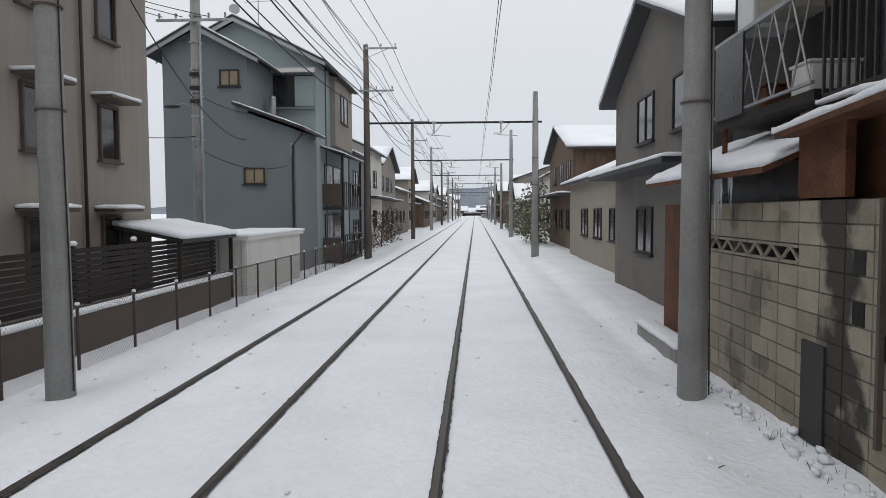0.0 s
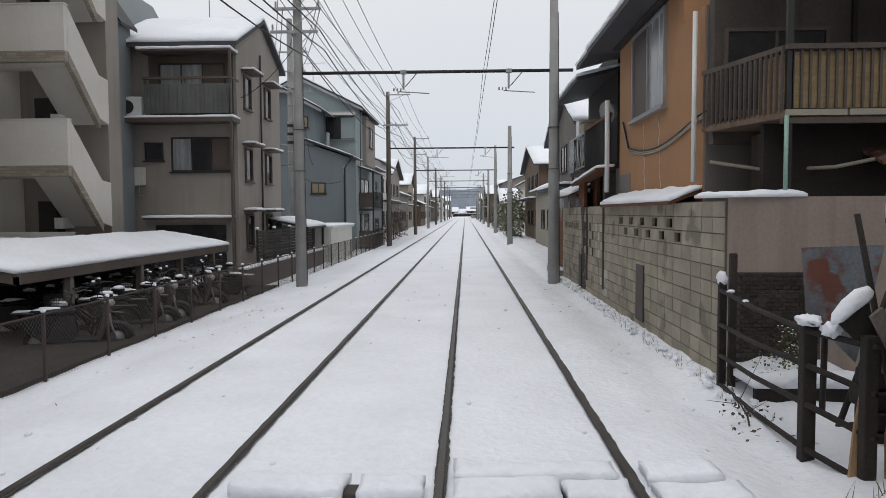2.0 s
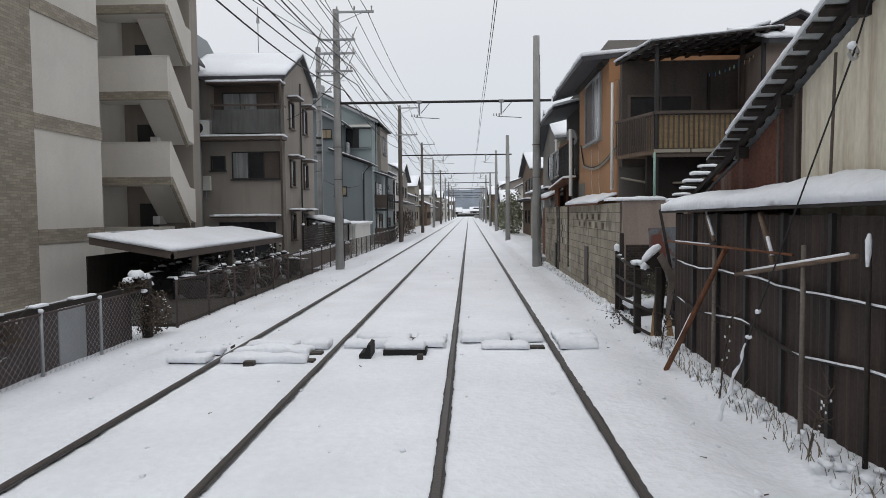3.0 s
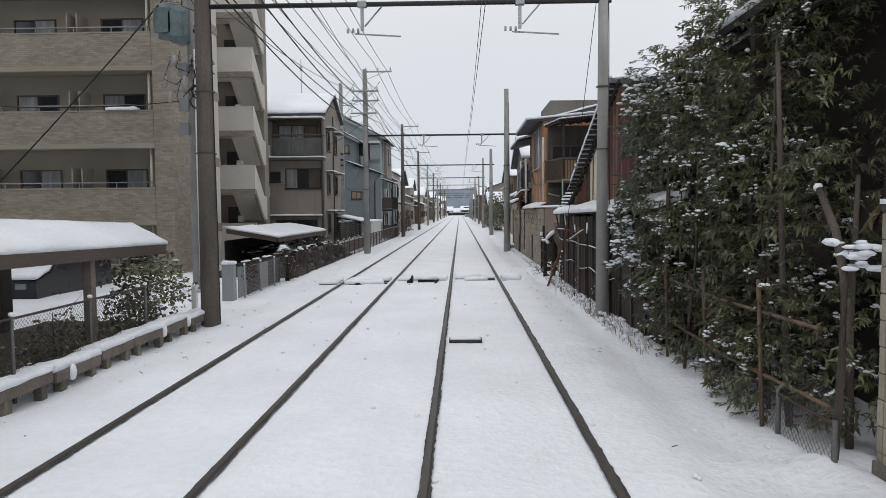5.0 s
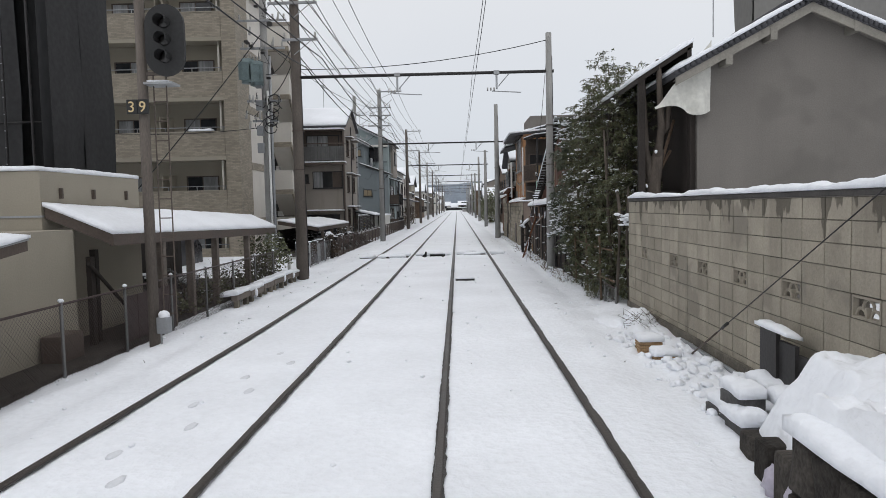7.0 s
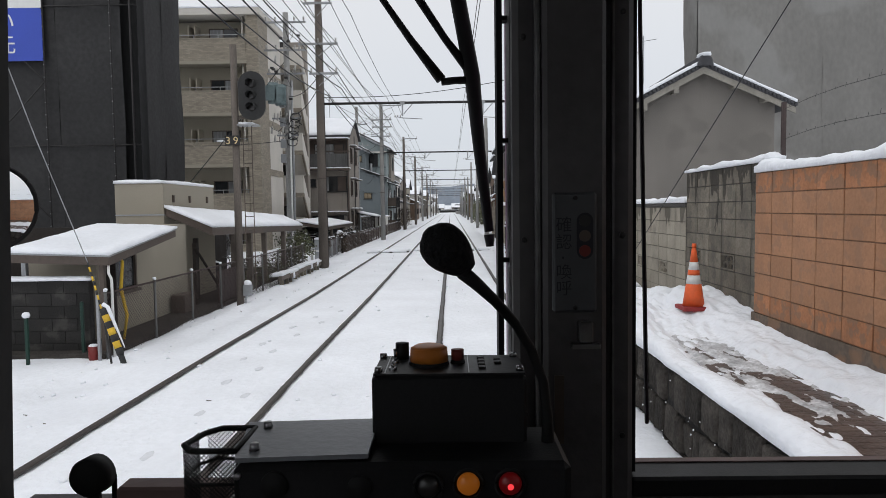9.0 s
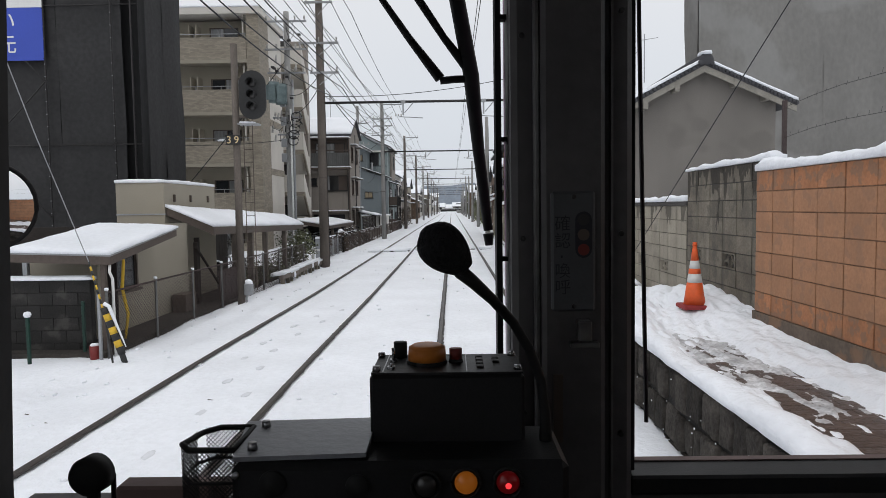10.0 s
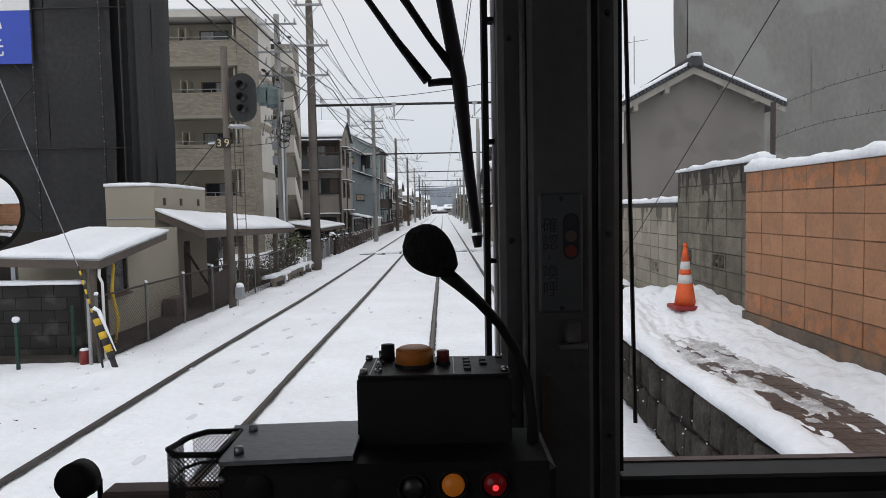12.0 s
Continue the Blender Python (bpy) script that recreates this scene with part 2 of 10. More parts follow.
PALE_SHEET = mat("weathered_sheet", (0.62, 0.57, 0.46), 0.8, var=0.14, scale=1.5, fine=30, streak=0.75, stain=(0.24, 0.15, 0.08), stretch=(1, 1, 0.3))
CLEAR_SHEET = mat("weathered_clear_sheet", (0.40, 0.42, 0.43), 0.5, var=0.2, scale=2, fine=20)
# shade under the balcony roof is painted into this dark brown
WALL_SHADED = mat("brown_wall_with_shade", (0.085, 0.070, 0.06), 0.85, var=0.2, scale=1.5, fine=30, streak=0.3)
SLATE = mat("dark_grey_block", (0.085, 0.083, 0.082), 0.85, var=0.25, scale=5, fine=40, bump=0.4)
PEG_BLUE = mat("blue_plastic", (0.06, 0.18, 0.3), 0.5, var=0.2)
FENCE_SHEET = mat("brown_sheet", (0.046, 0.034, 0.030), 0.7, 0.1, var=0.35, scale=1.2, fine=30, streak=0.6, stain=(0.085, 0.055, 0.042))
WOOD = mat("old_timber", (0.15, 0.105, 0.075), 0.85, var=0.3, scale=2, fine=30, stretch=(3, 3, 0.4), bump=0.3)
WOOD_DARK = mat("dark_timber", (0.030, 0.0245, 0.0215), 0.8, var=0.3, scale=2, fine=30, bump=0.3)
WOOD_PALE = mat("split_plywood", (0.34, 0.22, 0.12), 0.8, var=0.3, scale=2, fine=25, stretch=(3, 3, 0.5))
REED = mat("reed_screen", (0.30, 0.215, 0.115), 0.85, var=0.25, scale=3, fine=60, stretch=(1, 1, 6), bump=0.4)
TILE_TAN = mat("tan_wall_tile", (0.285, 0.25, 0.2), 0.7, var=0.12, scale=1, fine=14, stretch=(1, 1, 2.4), bump=0.2, tiles=(0.24, 0.07, 0.16))
CREAM = mat("cream_render", (0.60, 0.57, 0.52), 0.85, var=0.06, scale=0.8, streak=0.2, stain=(0.52, 0.49, 0.45))
MESH_DARK = mat("black_scaffold_sheet", (0.0155, 0.0155, 0.016), 0.75, var=0.3, scale=0.8, fine=12, bump=0.5, stretch=(1, 1, 0.25))
MESH_SEE = mat("charcoal_scaffold_sheet", (0.028, 0.0275, 0.028), 0.75, var=0.3, scale=0.7, fine=8, bump=0.3)
MESH_GREY = mat("grey_scaffold_sheet", (0.192, 0.186, 0.175), 0.8, var=0.13, scale=0.45, fine=6, bump=0.3, stretch=(1, 1, 0.6), patch=(0.35, 0.22, (0.27, 0.268, 0.258), 0.5))
GLASS_DARK = mat("dark_window_glass", (0.03, 0.032, 0.035), 0.12, var=0.3, scale=0.8, fine=3, bump=0.0, spec=0.6)
CURTAIN = mat("curtained_glass", (0.26, 0.265, 0.27), 0.25, var=0.2, scale=2, fine=9, bump=0.0, spec=0.5, stretch=(3, 3, 0.3))
GLASS_WARM = mat("frosted_lit_glass", (0.27, 0.22, 0.145), 0.3, var=0.1, bump=0.0)
CABLE = mat("black_cable", (0.022, 0.022, 0.024), 0.6, var=0.1, bump=0)
INSULATOR = mat("porcelain", (0.4, 0.39, 0.37), 0.3, var=0.1)
LEAF = mat("evergreen_leaf", (0.105, 0.115, 0.058), 0.45, var=0.5, scale=1.6, fine=30, bump=0, spec=0.5, patch=(2.6, 0.22, (0.115, 0.085, 0.042), 0.55))
LEAF_GREY = mat("long_grey_green_leaf", (0.10, 0.115, 0.075), 0.4, var=0.35, scale=2.5, fine=30, bump=0, spec=0.5)
LEAF_DRY = mat("dry_grass", (0.19, 0.155, 0.115), 0.9, var=0.35, scale=5, bump=0)
SOIL = mat("damp_soil", (0.045, 0.04, 0.035), 0.9, var=0.4, scale=3, fine=30, bump=0.6)
POST_STEEL = mat("weathered_fence_steel", (0.15, 0.15, 0.148), 0.6, 0.4, var=0.25, fine=40, streak=0.4)
LEAF_PALE = mat("yellow_green_leaf", (0.13, 0.15, 0.05), 0.5, var=0.3, scale=5, bump=0)
BRICK_DARK = mat("dark_glazed_brick", (0.045, 0.035, 0.03), 0.45, var=0.2, scale=6, each=0.3)
TIN_RUSTY = mat("rusting_tin", (0.17, 0.185, 0.2), 0.55, 0.4, var=0.25, scale=2, fine=30, streak=0.5, stain=(0.12, 0.05, 0.035), patch=(3.0, 0.22, (0.16, 0.05, 0.03)))
BARK = mat("grey_bark", (0.085, 0.07, 0.058), 0.9, var=0.35, scale=3, fine=30, stretch=(3, 3, 0.6), bump=0.5)
TWIG = mat("bare_twig", (0.085, 0.065, 0.05), 0.9, var=0.3, scale=4, bump=0.2)
CONE_RED = mat("orange_cone_plastic", (0.72, 0.12, 0.035), 0.5, var=0.12, scale=4)
CONE_WHITE = mat("reflective_band", (0.6, 0.6, 0.58), 0.45, var=0.08)
CONE_BASE = mat("cone_weight", (0.24, 0.03, 0.03), 0.6, var=0.2)
PAVER = mat("wet_brick_paving", (0.085, 0.062, 0.053), 0.4, var=0.35, scale=5, fine=30, bump=0.4, each=0.05)
STONE = mat("dark_retaining_stone", (0.047, 0.042, 0.037), 0.9, var=0.45, scale=6, fine=30, bump=0.9, each=0.35, spec=0.15)
YELLOW = mat("hazard_yellow", (0.62, 0.40, 0.04), 0.6, var=0.15, scale=5)
BLACK_PAINT = mat("hazard_black", (0.03, 0.03, 0.03), 0.6, var=0.2)
POST_BROWN = mat("grey_brown_post", (0.17, 0.145, 0.125), 0.8, var=0.25, scale=2, fine=30, streak=0.4)
BAG_LILAC = mat("lilac_plastic_sack", (0.42, 0.39, 0.46), 0.4, var=0.15, scale=5, fine=25, bump=0.5)
TEAL_PIPE = mat("pale_green_plastic", (0.28, 0.42, 0.36), 0.5, var=0.1)
GREEN_PAINT = mat("green_paint", (0.013, 0.04, 0.03), 0.5, var=0.2)
RED_PAINT = mat("red_paint", (0.20, 0.03, 0.027), 0.5, var=0.15)
BANNER_BLUE = mat("blue_banner", (0.05, 0.085, 0.42), 0.6, var=0.06, scale=1, bump=0.05)
TARP = mat("white_tarpaulin", (0.62, 0.61, 0.56), 0.6, var=0.12, scale=3, fine=12, bump=0.3)
SIGN_AMBER = mat("amber_numeral", (0.62, 0.48, 0.27), 0.5, var=0.05, bump=0)
CAR_DARK = mat("dark_car_trim", (0.03, 0.03, 0.033), 0.3, var=0.1, bump=0)
# distance haze is mixed into this blue-grey base colour
HILL = mat("haze_tinted_hill", (0.19, 0.22, 0.26), 1.0, var=0.18, scale=0.03, fine=0.3, bump=0)
# inside the tram
CAB_PAINT = mat("dark_cab_paint", (0.085, 0.08, 0.08), 0.5, var=0.15, scale=4, fine=40, bump=0.08)
CAB_ALU = mat("worn_window_metal", (0.16, 0.155, 0.15), 0.42, 0.6, var=0.25, scale=6, fine=50, bump=0.08, streak=0.3)
CAB_BLACK = mat("black_crackle_paint", (0.012, 0.012, 0.013), 0.5, var=0.2, scale=8, fine=320, bump=0.05)
CAB_TOP = mat("grey_cover_plate", (0.20, 0.205, 0.22), 0.38, 0.3, var=0.1, scale=6, fine=120, bump=0.08)
RUBBER = mat("black_rubber", (0.012, 0.012, 0.012), 0.7, var=0.2, bump=0.1)
FOAM = mat("microphone_foam", (0.012, 0.012, 0.013), 1.0, var=0.3, scale=20, fine=260, bump=0.6)
BUTTON_ORANGE = mat("orange_push_button", (0.52, 0.17, 0.03), 0.4, var=0.12, scale=20, fine=80, bump=0.03)
BUTTON_RED = mat("dull_red_knob", (0.17, 0.03, 0.025), 0.45, var=0.1)
SCREW = mat("screw_steel", (0.45, 0.45, 0.46), 0.3, 0.9, var=0.1)
HATCH_BROWN = mat("dark_brown_enamel", (0.062, 0.044, 0.042), 0.55, var=0.2, streak=0.3)
PLATE_SIGN = mat("engraved_plate", (0.075, 0.077, 0.08), 0.5, var=0.1, scale=10)
PLATE_INK = mat("engraved_ink", (0.025, 0.025, 0.03), 0.6, var=0.1, bump=0)
TRAM_GREEN = mat("tram_body_paint", (0.20, 0.07, 0.16), 0.35, var=0.05, bump=0.02)
BROWN_LEDGE = mat("brown_ledge", (0.16, 0.11, 0.10), 0.6, var=0.2, scale=6)


def glow_mat(name, col, power, base):
    m = bpy.data.materials.new(name)
    m.use_nodes = True
    s = m.node_tree.nodes["Principled BSDF"]
    s.inputs["Base Color"].default_value = (*base, 1)
    s.inputs["Roughness"].default_value = 0.3
    s.inputs["Emission Color"].default_value = (*col, 1)
    s.inputs["Emission Strength"].default_value = power
    return m


def clear_mat(name, alpha_col, trans, rough=0.02):
    m = bpy.data.materials.new(name)
    m.use_nodes = True
    s = m.node_tree.nodes["Principled BSDF"]
    s.inputs["Base Color"].default_value = (*alpha_col, 1)
    s.inputs["Roughness"].default_value = rough
    s.inputs["Transmission Weight"].default_value = trans
    s.inputs["IOR"].default_value = 1.31
    return m


def mirror_mat(name):
    m = bpy.data.materials.new(name)
    m.use_nodes = True
    s = m.node_tree.nodes["Principled BSDF"]
    s.inputs["Base Color"].default_value = (0.85, 0.86, 0.87, 1)
    s.inputs["Metallic"].default_value, s.inputs["Roughness"].default_value = 1.0, 0.03
    return m


LAMP_RED = glow_mat("lit_red_lamp", (1.0, 0.02, 0.03), 0.03, (0.12, 0.006, 0.006))
LAMP_CORE = glow_mat("red_lamp_filament", (1.0, 0.05, 0.06), 1.1, (0.5, 0.02, 0.02))
LAMP_ORANGE = glow_mat("lit_orange_lamp", (1.0, 0.28, 0.02), 0.09, (0.5, 0.16, 0.025))
ICE = clear_mat("icicle_ice", (0.9, 0.94, 0.97), 0.7, 0.15)
MIRROR = mirror_mat("mirror_glass")
LENS_DARK = mat("unlit_signal_lens", (0.02, 0.018, 0.017), 0.35, var=0.1, bump=0, spec=0.6)


# ---- building helpers ----
ORIGIN = {}


class Shape:
    """Collects simple solids into one mesh, in world coordinates."""

    def __init__(self):
        self.v, self.f = [], []

    def add(self, verts, faces):
        k = len(self.v)
        self.v.extend(verts)
        self.f.extend([tuple(i + k for i in f) for f in faces])
        return self

    def box(self, x0, x1, y0, y1, z0, z1, c=0.0):
        x0, x1, y0, y1, z0, z1 = min(x0, x1), max(x0, x1), min(y0, y1), max(y0, y1), min(z0, z1), max(z0, z1)
        if c <= 0:
            v = [(x, y, z) for z in (z0, z1) for y in (y0, y1) for x in (x0, x1)]
            return self.add(v, [(0, 2, 3, 1), (4, 5, 7, 6), (0, 1, 5, 4), (2, 6, 7, 3), (0, 4, 6, 2), (1, 3, 7, 5)])
        c = min(c, (x1 - x0) * 0.45, (y1 - y0) * 0.45, (z1 - z0) * 0.45)
        bm = bmesh.new()
        bmesh.ops.create_cube(bm, size=1)
        for q in bm.verts:
            q.co = Vector(((x0 + x1) / 2 + q.co.x * (x1 - x0), (y0 + y1) / 2 + q.co.y * (y1 - y0), (z0 + z1) / 2 + q.co.z * (z1 - z0)))
        bmesh.ops.bevel(bm, geom=bm.edges[:], offset=c, segments=1 if c < 0.012 else 2, profile=0.6, affect="EDGES")
        bm.verts.index_update()
        self.add([tuple(q.co) for q in bm.verts], [tuple(q.index for q in f.verts) for f in bm.faces])
        bm.free()
        return self

    def cyl(self, p, q, r0, r1=None, n=10, caps=True):
        r1 = r0 if r1 is None else r1
        p, q = Vector(p), Vector(q)
        d = (q - p).normalized()
        a = d.orthogonal().normalized()
        b = d.cross(a)
        v = [tuple(p + r0 * (math.cos(t) * a + math.sin(t) * b)) for t in (2 * math.pi * i / n for i in range(n))]
        v += [tuple(q + r1 * (math.cos(t) * a + math.sin(t) * b)) for t in (2 * math.pi * i / n for i in range(n))]
        f = [(i, (i + 1) % n, n + (i + 1) % n, n + i) for i in range(n)]
        if caps:
            f += [tuple(range(n))[::-1], tuple(range(n, 2 * n))]
        return self.add(v, f)

    def tube(self, pts, r, n=6):
        pts = [Vector(p) for p in pts]
        v, f = [], []
        for i, p in enumerate(pts):
            d = (pts[min(i + 1, len(pts) - 1)] - pts[max(i - 1, 0)]).normalized()
            a = d.cross(Vector((0.013, 0.02, 1))).normalized() if abs(d.z) < 0.98 else d.cross(Vector((1, 0.02, 0))).normalized()
            b = d.cross(a)
            rr = r[i] if isinstance(r, (list, tuple)) else r
            v += [tuple(p + rr * (math.cos(t) * a + math.sin(t) * b)) for t in (2 * math.pi * j / n for j in range(n))]
        for i in range(len(pts) - 1):
            f += [(i * n + j, i * n + (j + 1) % n, (i + 1) * n + (j + 1) % n, (i + 1) * n + j) for j in range(n)]
        f += [tuple(range(n))[::-1], tuple(range((len(pts) - 1) * n, len(pts) * n))]
        return self.add(v, f)

    def ball(self, c, rx, ry=None, rz=None, n=10, rough=0.0):
        ry, rz = rx if ry is None else ry, rx if rz is None else rz
        m = max(4, n // 2)
        v, f = [(c[0], c[1], c[2] - rz)], []
        for i in range(1, m):
            t = -math.pi / 2 + math.pi * i / m
            for j in range(n):
                a = 2 * math.pi * j / n
                k = 1 + rough * random.uniform(-1, 1)
                v.append((c[0] + k * rx * math.cos(t) * math.cos(a), c[1] + k * ry * math.cos(t) * math.sin(a), c[2] + k * rz * math.sin(t)))
        v.append((c[0], c[1], c[2] + rz))
        e = len(v) - 1
        for j in range(n):
            f.append((0, 1 + (j + 1) % n, 1 + j))
            f.append((e, e - n + j, e - n + (j + 1) % n))
        for i in range(m - 2):
            for j in range(n):
                a, b = 1 + i * n + j, 1 + i * n + (j + 1) % n
                f.append((a, b, b + n, a + n))
        return self.add(v, f)

    def prism(self, poly, axis, a, b):
        """A flat outline pushed along an axis from a to b; the outline's pairs are the two other axes in order."""
        n = len(poly)

        def at(p, w):
            return (w, p[0], p[1]) if axis == "x" else (p[0], w, p[1]) if axis == "y" else (p[0], p[1], w)

        v = [at(p, a) for p in poly] + [at(p, b) for p in poly]
        f = [(i, (i + 1) % n, n + (i + 1) % n, n + i) for i in range(n)] + [tuple(range(n))[::-1], tuple(range(n, 2 * n))]
        return self.add(v, f)

    def slab(self, corners, t):
        """A sheet of thickness t under four corners."""
        v = [tuple(c) for c in corners] + [(c[0], c[1], c[2] - t) for c in corners]
        return self.add(v, [(0, 1, 2, 3), (7, 6, 5, 4)] + [(i, i + 4, (i + 1) % 4 + 4, (i + 1) % 4) for i in range(4)])

    def pillow(self, corners, t, step=0.25, rough=0.25, over=0.03):
        """Snow lying on a sheet given by four corners: thick, uneven, rounded at the edges."""
        a, b, c, d = [Vector(q) for q in corners]
        mid = (a + b + c + d) / 4
        a, b, c, d = [q + (q - mid).normalized() * over for q in (a, b, c, d)]
        nu = max(4, min(170, int((b - a).length / step) + 2))
        nv = max(4, min(170, int((d - a).length / step) + 2))
        v = []
        for i in range(nu + 1):
            for j in range(nv + 1):
                s, w = i / nu, j / nv
                p = a * (1 - s) * (1 - w) + b * s * (1 - w) + c * s * w + d * (1 - s) * w
                eu = min(s, 1 - s) * (b - a).length
                ev = min(w, 1 - w) * (d - a).length
                e = min(1.0, min(eu, ev) / (t * 1.3) + 0.25)
                h = t * math.sqrt(max(0.0, 1 - (1 - e) ** 2))
                h *= 1 + rough * noise.noise(p * 1.7) + 0.5 * rough * noise.noise(p * 6)
                wob = 0.25 * t * noise.noise(p * 4 + Vector((7, 3, 1))) if min(i, j, nu - i, nv - j) == 0 else 0
                v.append((p.x + wob * (s - 0.5) * 2, p.y + wob * (w - 0.5) * 2, p.z + h))
        n = (nu + 1) * (nv + 1)
        lower = []
        for i in range(nu + 1):
            for j in range(nv + 1):
                x, y, _ = v[i * (nv + 1) + j]
                s, w = i / nu, j / nv
                p = a * (1 - s) * (1 - w) + b * s * (1 - w) + c * s * w + d * (1 - s) * w
                lower.append((x, y, p.z + 0.004))
        f = []
        for i in range(nu):
            for j in range(nv):
                q = i * (nv + 1) + j
                f.append((q, q + nv + 1, q + nv + 2, q + 1))
        rim = [i * (nv + 1) for i in range(nu)] + [nu * (nv + 1) + j for j in range(nv)] + [i * (nv + 1) + nv for i in range(nu, 0, -1)] + list(range(nv, 0, -1))
        v2 = v + [lower[q] for q in rim]
        m = len(rim)
        for i in range(m):
            f.append((rim[i], n + i, n + (i + 1) % m, rim[(i + 1) % m]))
        f.append(tuple(n + i for i in range(m)))
        return self.add(v2, f)

    def mesh(self, name, origin):
        me = bpy.data.meshes.new(name)
        o = origin
        me.from_pydata([(x - o[0], y - o[1], z - o[2]) for x, y, z in self.v], [], self.f)
        bm = bmesh.new()
        bm.from_mesh(me)
        bmesh.ops.recalc_face_normals(bm, faces=bm.faces)
        bm.to_mesh(me)
        bm.free()
        return me


def thing(name, at, label, category, group="", kind=""):
    ob = new(name)
    ob.location = at
    ob.empty_display_size = 0.1
    ORIGIN[ob] = Vector(at)
    return tagged(ob, label, category, group, kind)


def part(name, shape, material, parent=None, label="", smooth=False, at=None):
    """Links a shape as one mesh object under a thing or a part, or on its own at a place."""
    origin = ORIGIN[parent] if parent else Vector(at or (0, 0, 0))
    me = shape.mesh(name, origin)
    me.materials.append(material)
    if smooth:
        me.polygons.foreach_set("use_smooth", [True] * len(me.polygons))
    ob = new(name, me)
    if parent:
        ob.parent = parent
    else:
        ob.location = origin
    ORIGIN[ob] = origin
    return tagged(ob, label)


def solid(name, shape, material, label, category, at, group="", kind="", smooth=False):
    """A top-level thing that is one mesh."""
    return tagged(part(name, shape, material, None, "", smooth, at), label, category, group, kind)


def on_wall(face, plane):
    """Turns (along, up, out) into world corners for a wall that faces -y, +x or -x."""
    def corner(u, v, d):
        return (u, plane - d, v) if face == "-y" else (plane + d, u, v) if face == "+x" else (plane - d, u, v)
    return corner


def wbox(s, at, u0, u1, v0, v1, d0, d1, c=0.0):
    a, b = at(u0, v0, d0), at(u1, v1, d1)
    return s.box(a[0], b[0], a[1], b[1], a[2], b[2], c)


def window(parent, face, plane, u0, u1, v0, v1, frame_mat=None, glass=(None, None), proud=0.05, bar=0.05, sill=True):
    """A two-leaf sliding window standing a little proud of its wall."""
    at = on_wall(face, plane)
    fm = frame_mat or TRIM_DARK
    s = Shape()
    for q in ((u0, u1, v0, v0 + bar), (u0, u1, v1 - bar, v1), (u0, u0 + bar, v0 + bar, v1 - bar), (u1 - bar, u1, v0 + bar, v1 - bar)):
        wbox(s, at, *q, -0.02, proud)
    win = part("window", s, fm, parent)
    n = len(glass)
    w = (u1 - u0 - 2 * bar) / n
    for i, g in enumerate(glass):
        p = Shape()
        a = u0 + bar + i * w
        wbox(p, at, a + 0.012, a + w - 0.012, v0 + bar, v1 - bar, -0.01, 0.012 + 0.012 * (i % 2))
        part("pane", p, g or GLASS_DARK, win)
    m = Shape()
    for i in range(1, n):
        a = u0 + bar + i * w
        wbox(m, at, a - 0.02, a + 0.02, v0 + bar, v1 - bar, -0.01, proud - 0.01)
    if n > 1:
        part("window_bar", m, fm, win)
    if sill:
        q = Shape()
        wbox(q, at, u0 - 0.06, u1 + 0.06, v0 - 0.05, v0 - 0.002, 0.0, proud + 0.05)
        part("window_sill", q, fm, win)
    return win


def awning(parent, face, plane, u0, u1, v, depth=0.5, snow_t=0.09):
    """A small snow-covered canopy over an opening."""
    at = on_wall(face, plane)
    s = Shape()
    wbox(s, at, u0, u1, v - 0.06, v, -0.02, depth, 0.01)
    aw = part("awning", s, TRIM_BROWN, parent)
    c = [at(u0, v, 0), at(u1, v, 0), at(u1, v, depth), at(u0, v, depth)]
    part("snow", Shape().pillow(c, snow_t), SNOW, aw, "", True)
    return aw


def gutter(parent, pts, r=0.045, m=None, name="downpipe"):
    return part(name, Shape().tube(pts, r, 8), m or TRIM_DARK, parent, "", True)

# ---- ground and track ----
RAILS = (-3.8525, -2.4175, -0.7175, 0.7175)
HEAD = 0.034


def veer(rx, y):
    """The far track swings out a little towards the stop."""
    if rx > -2:
        return rx
    u = min(1, max(0, (20 - y) / 9))
    return rx - (0.12 if rx < -3 else 0.05) * u * u * (3 - 2 * u)


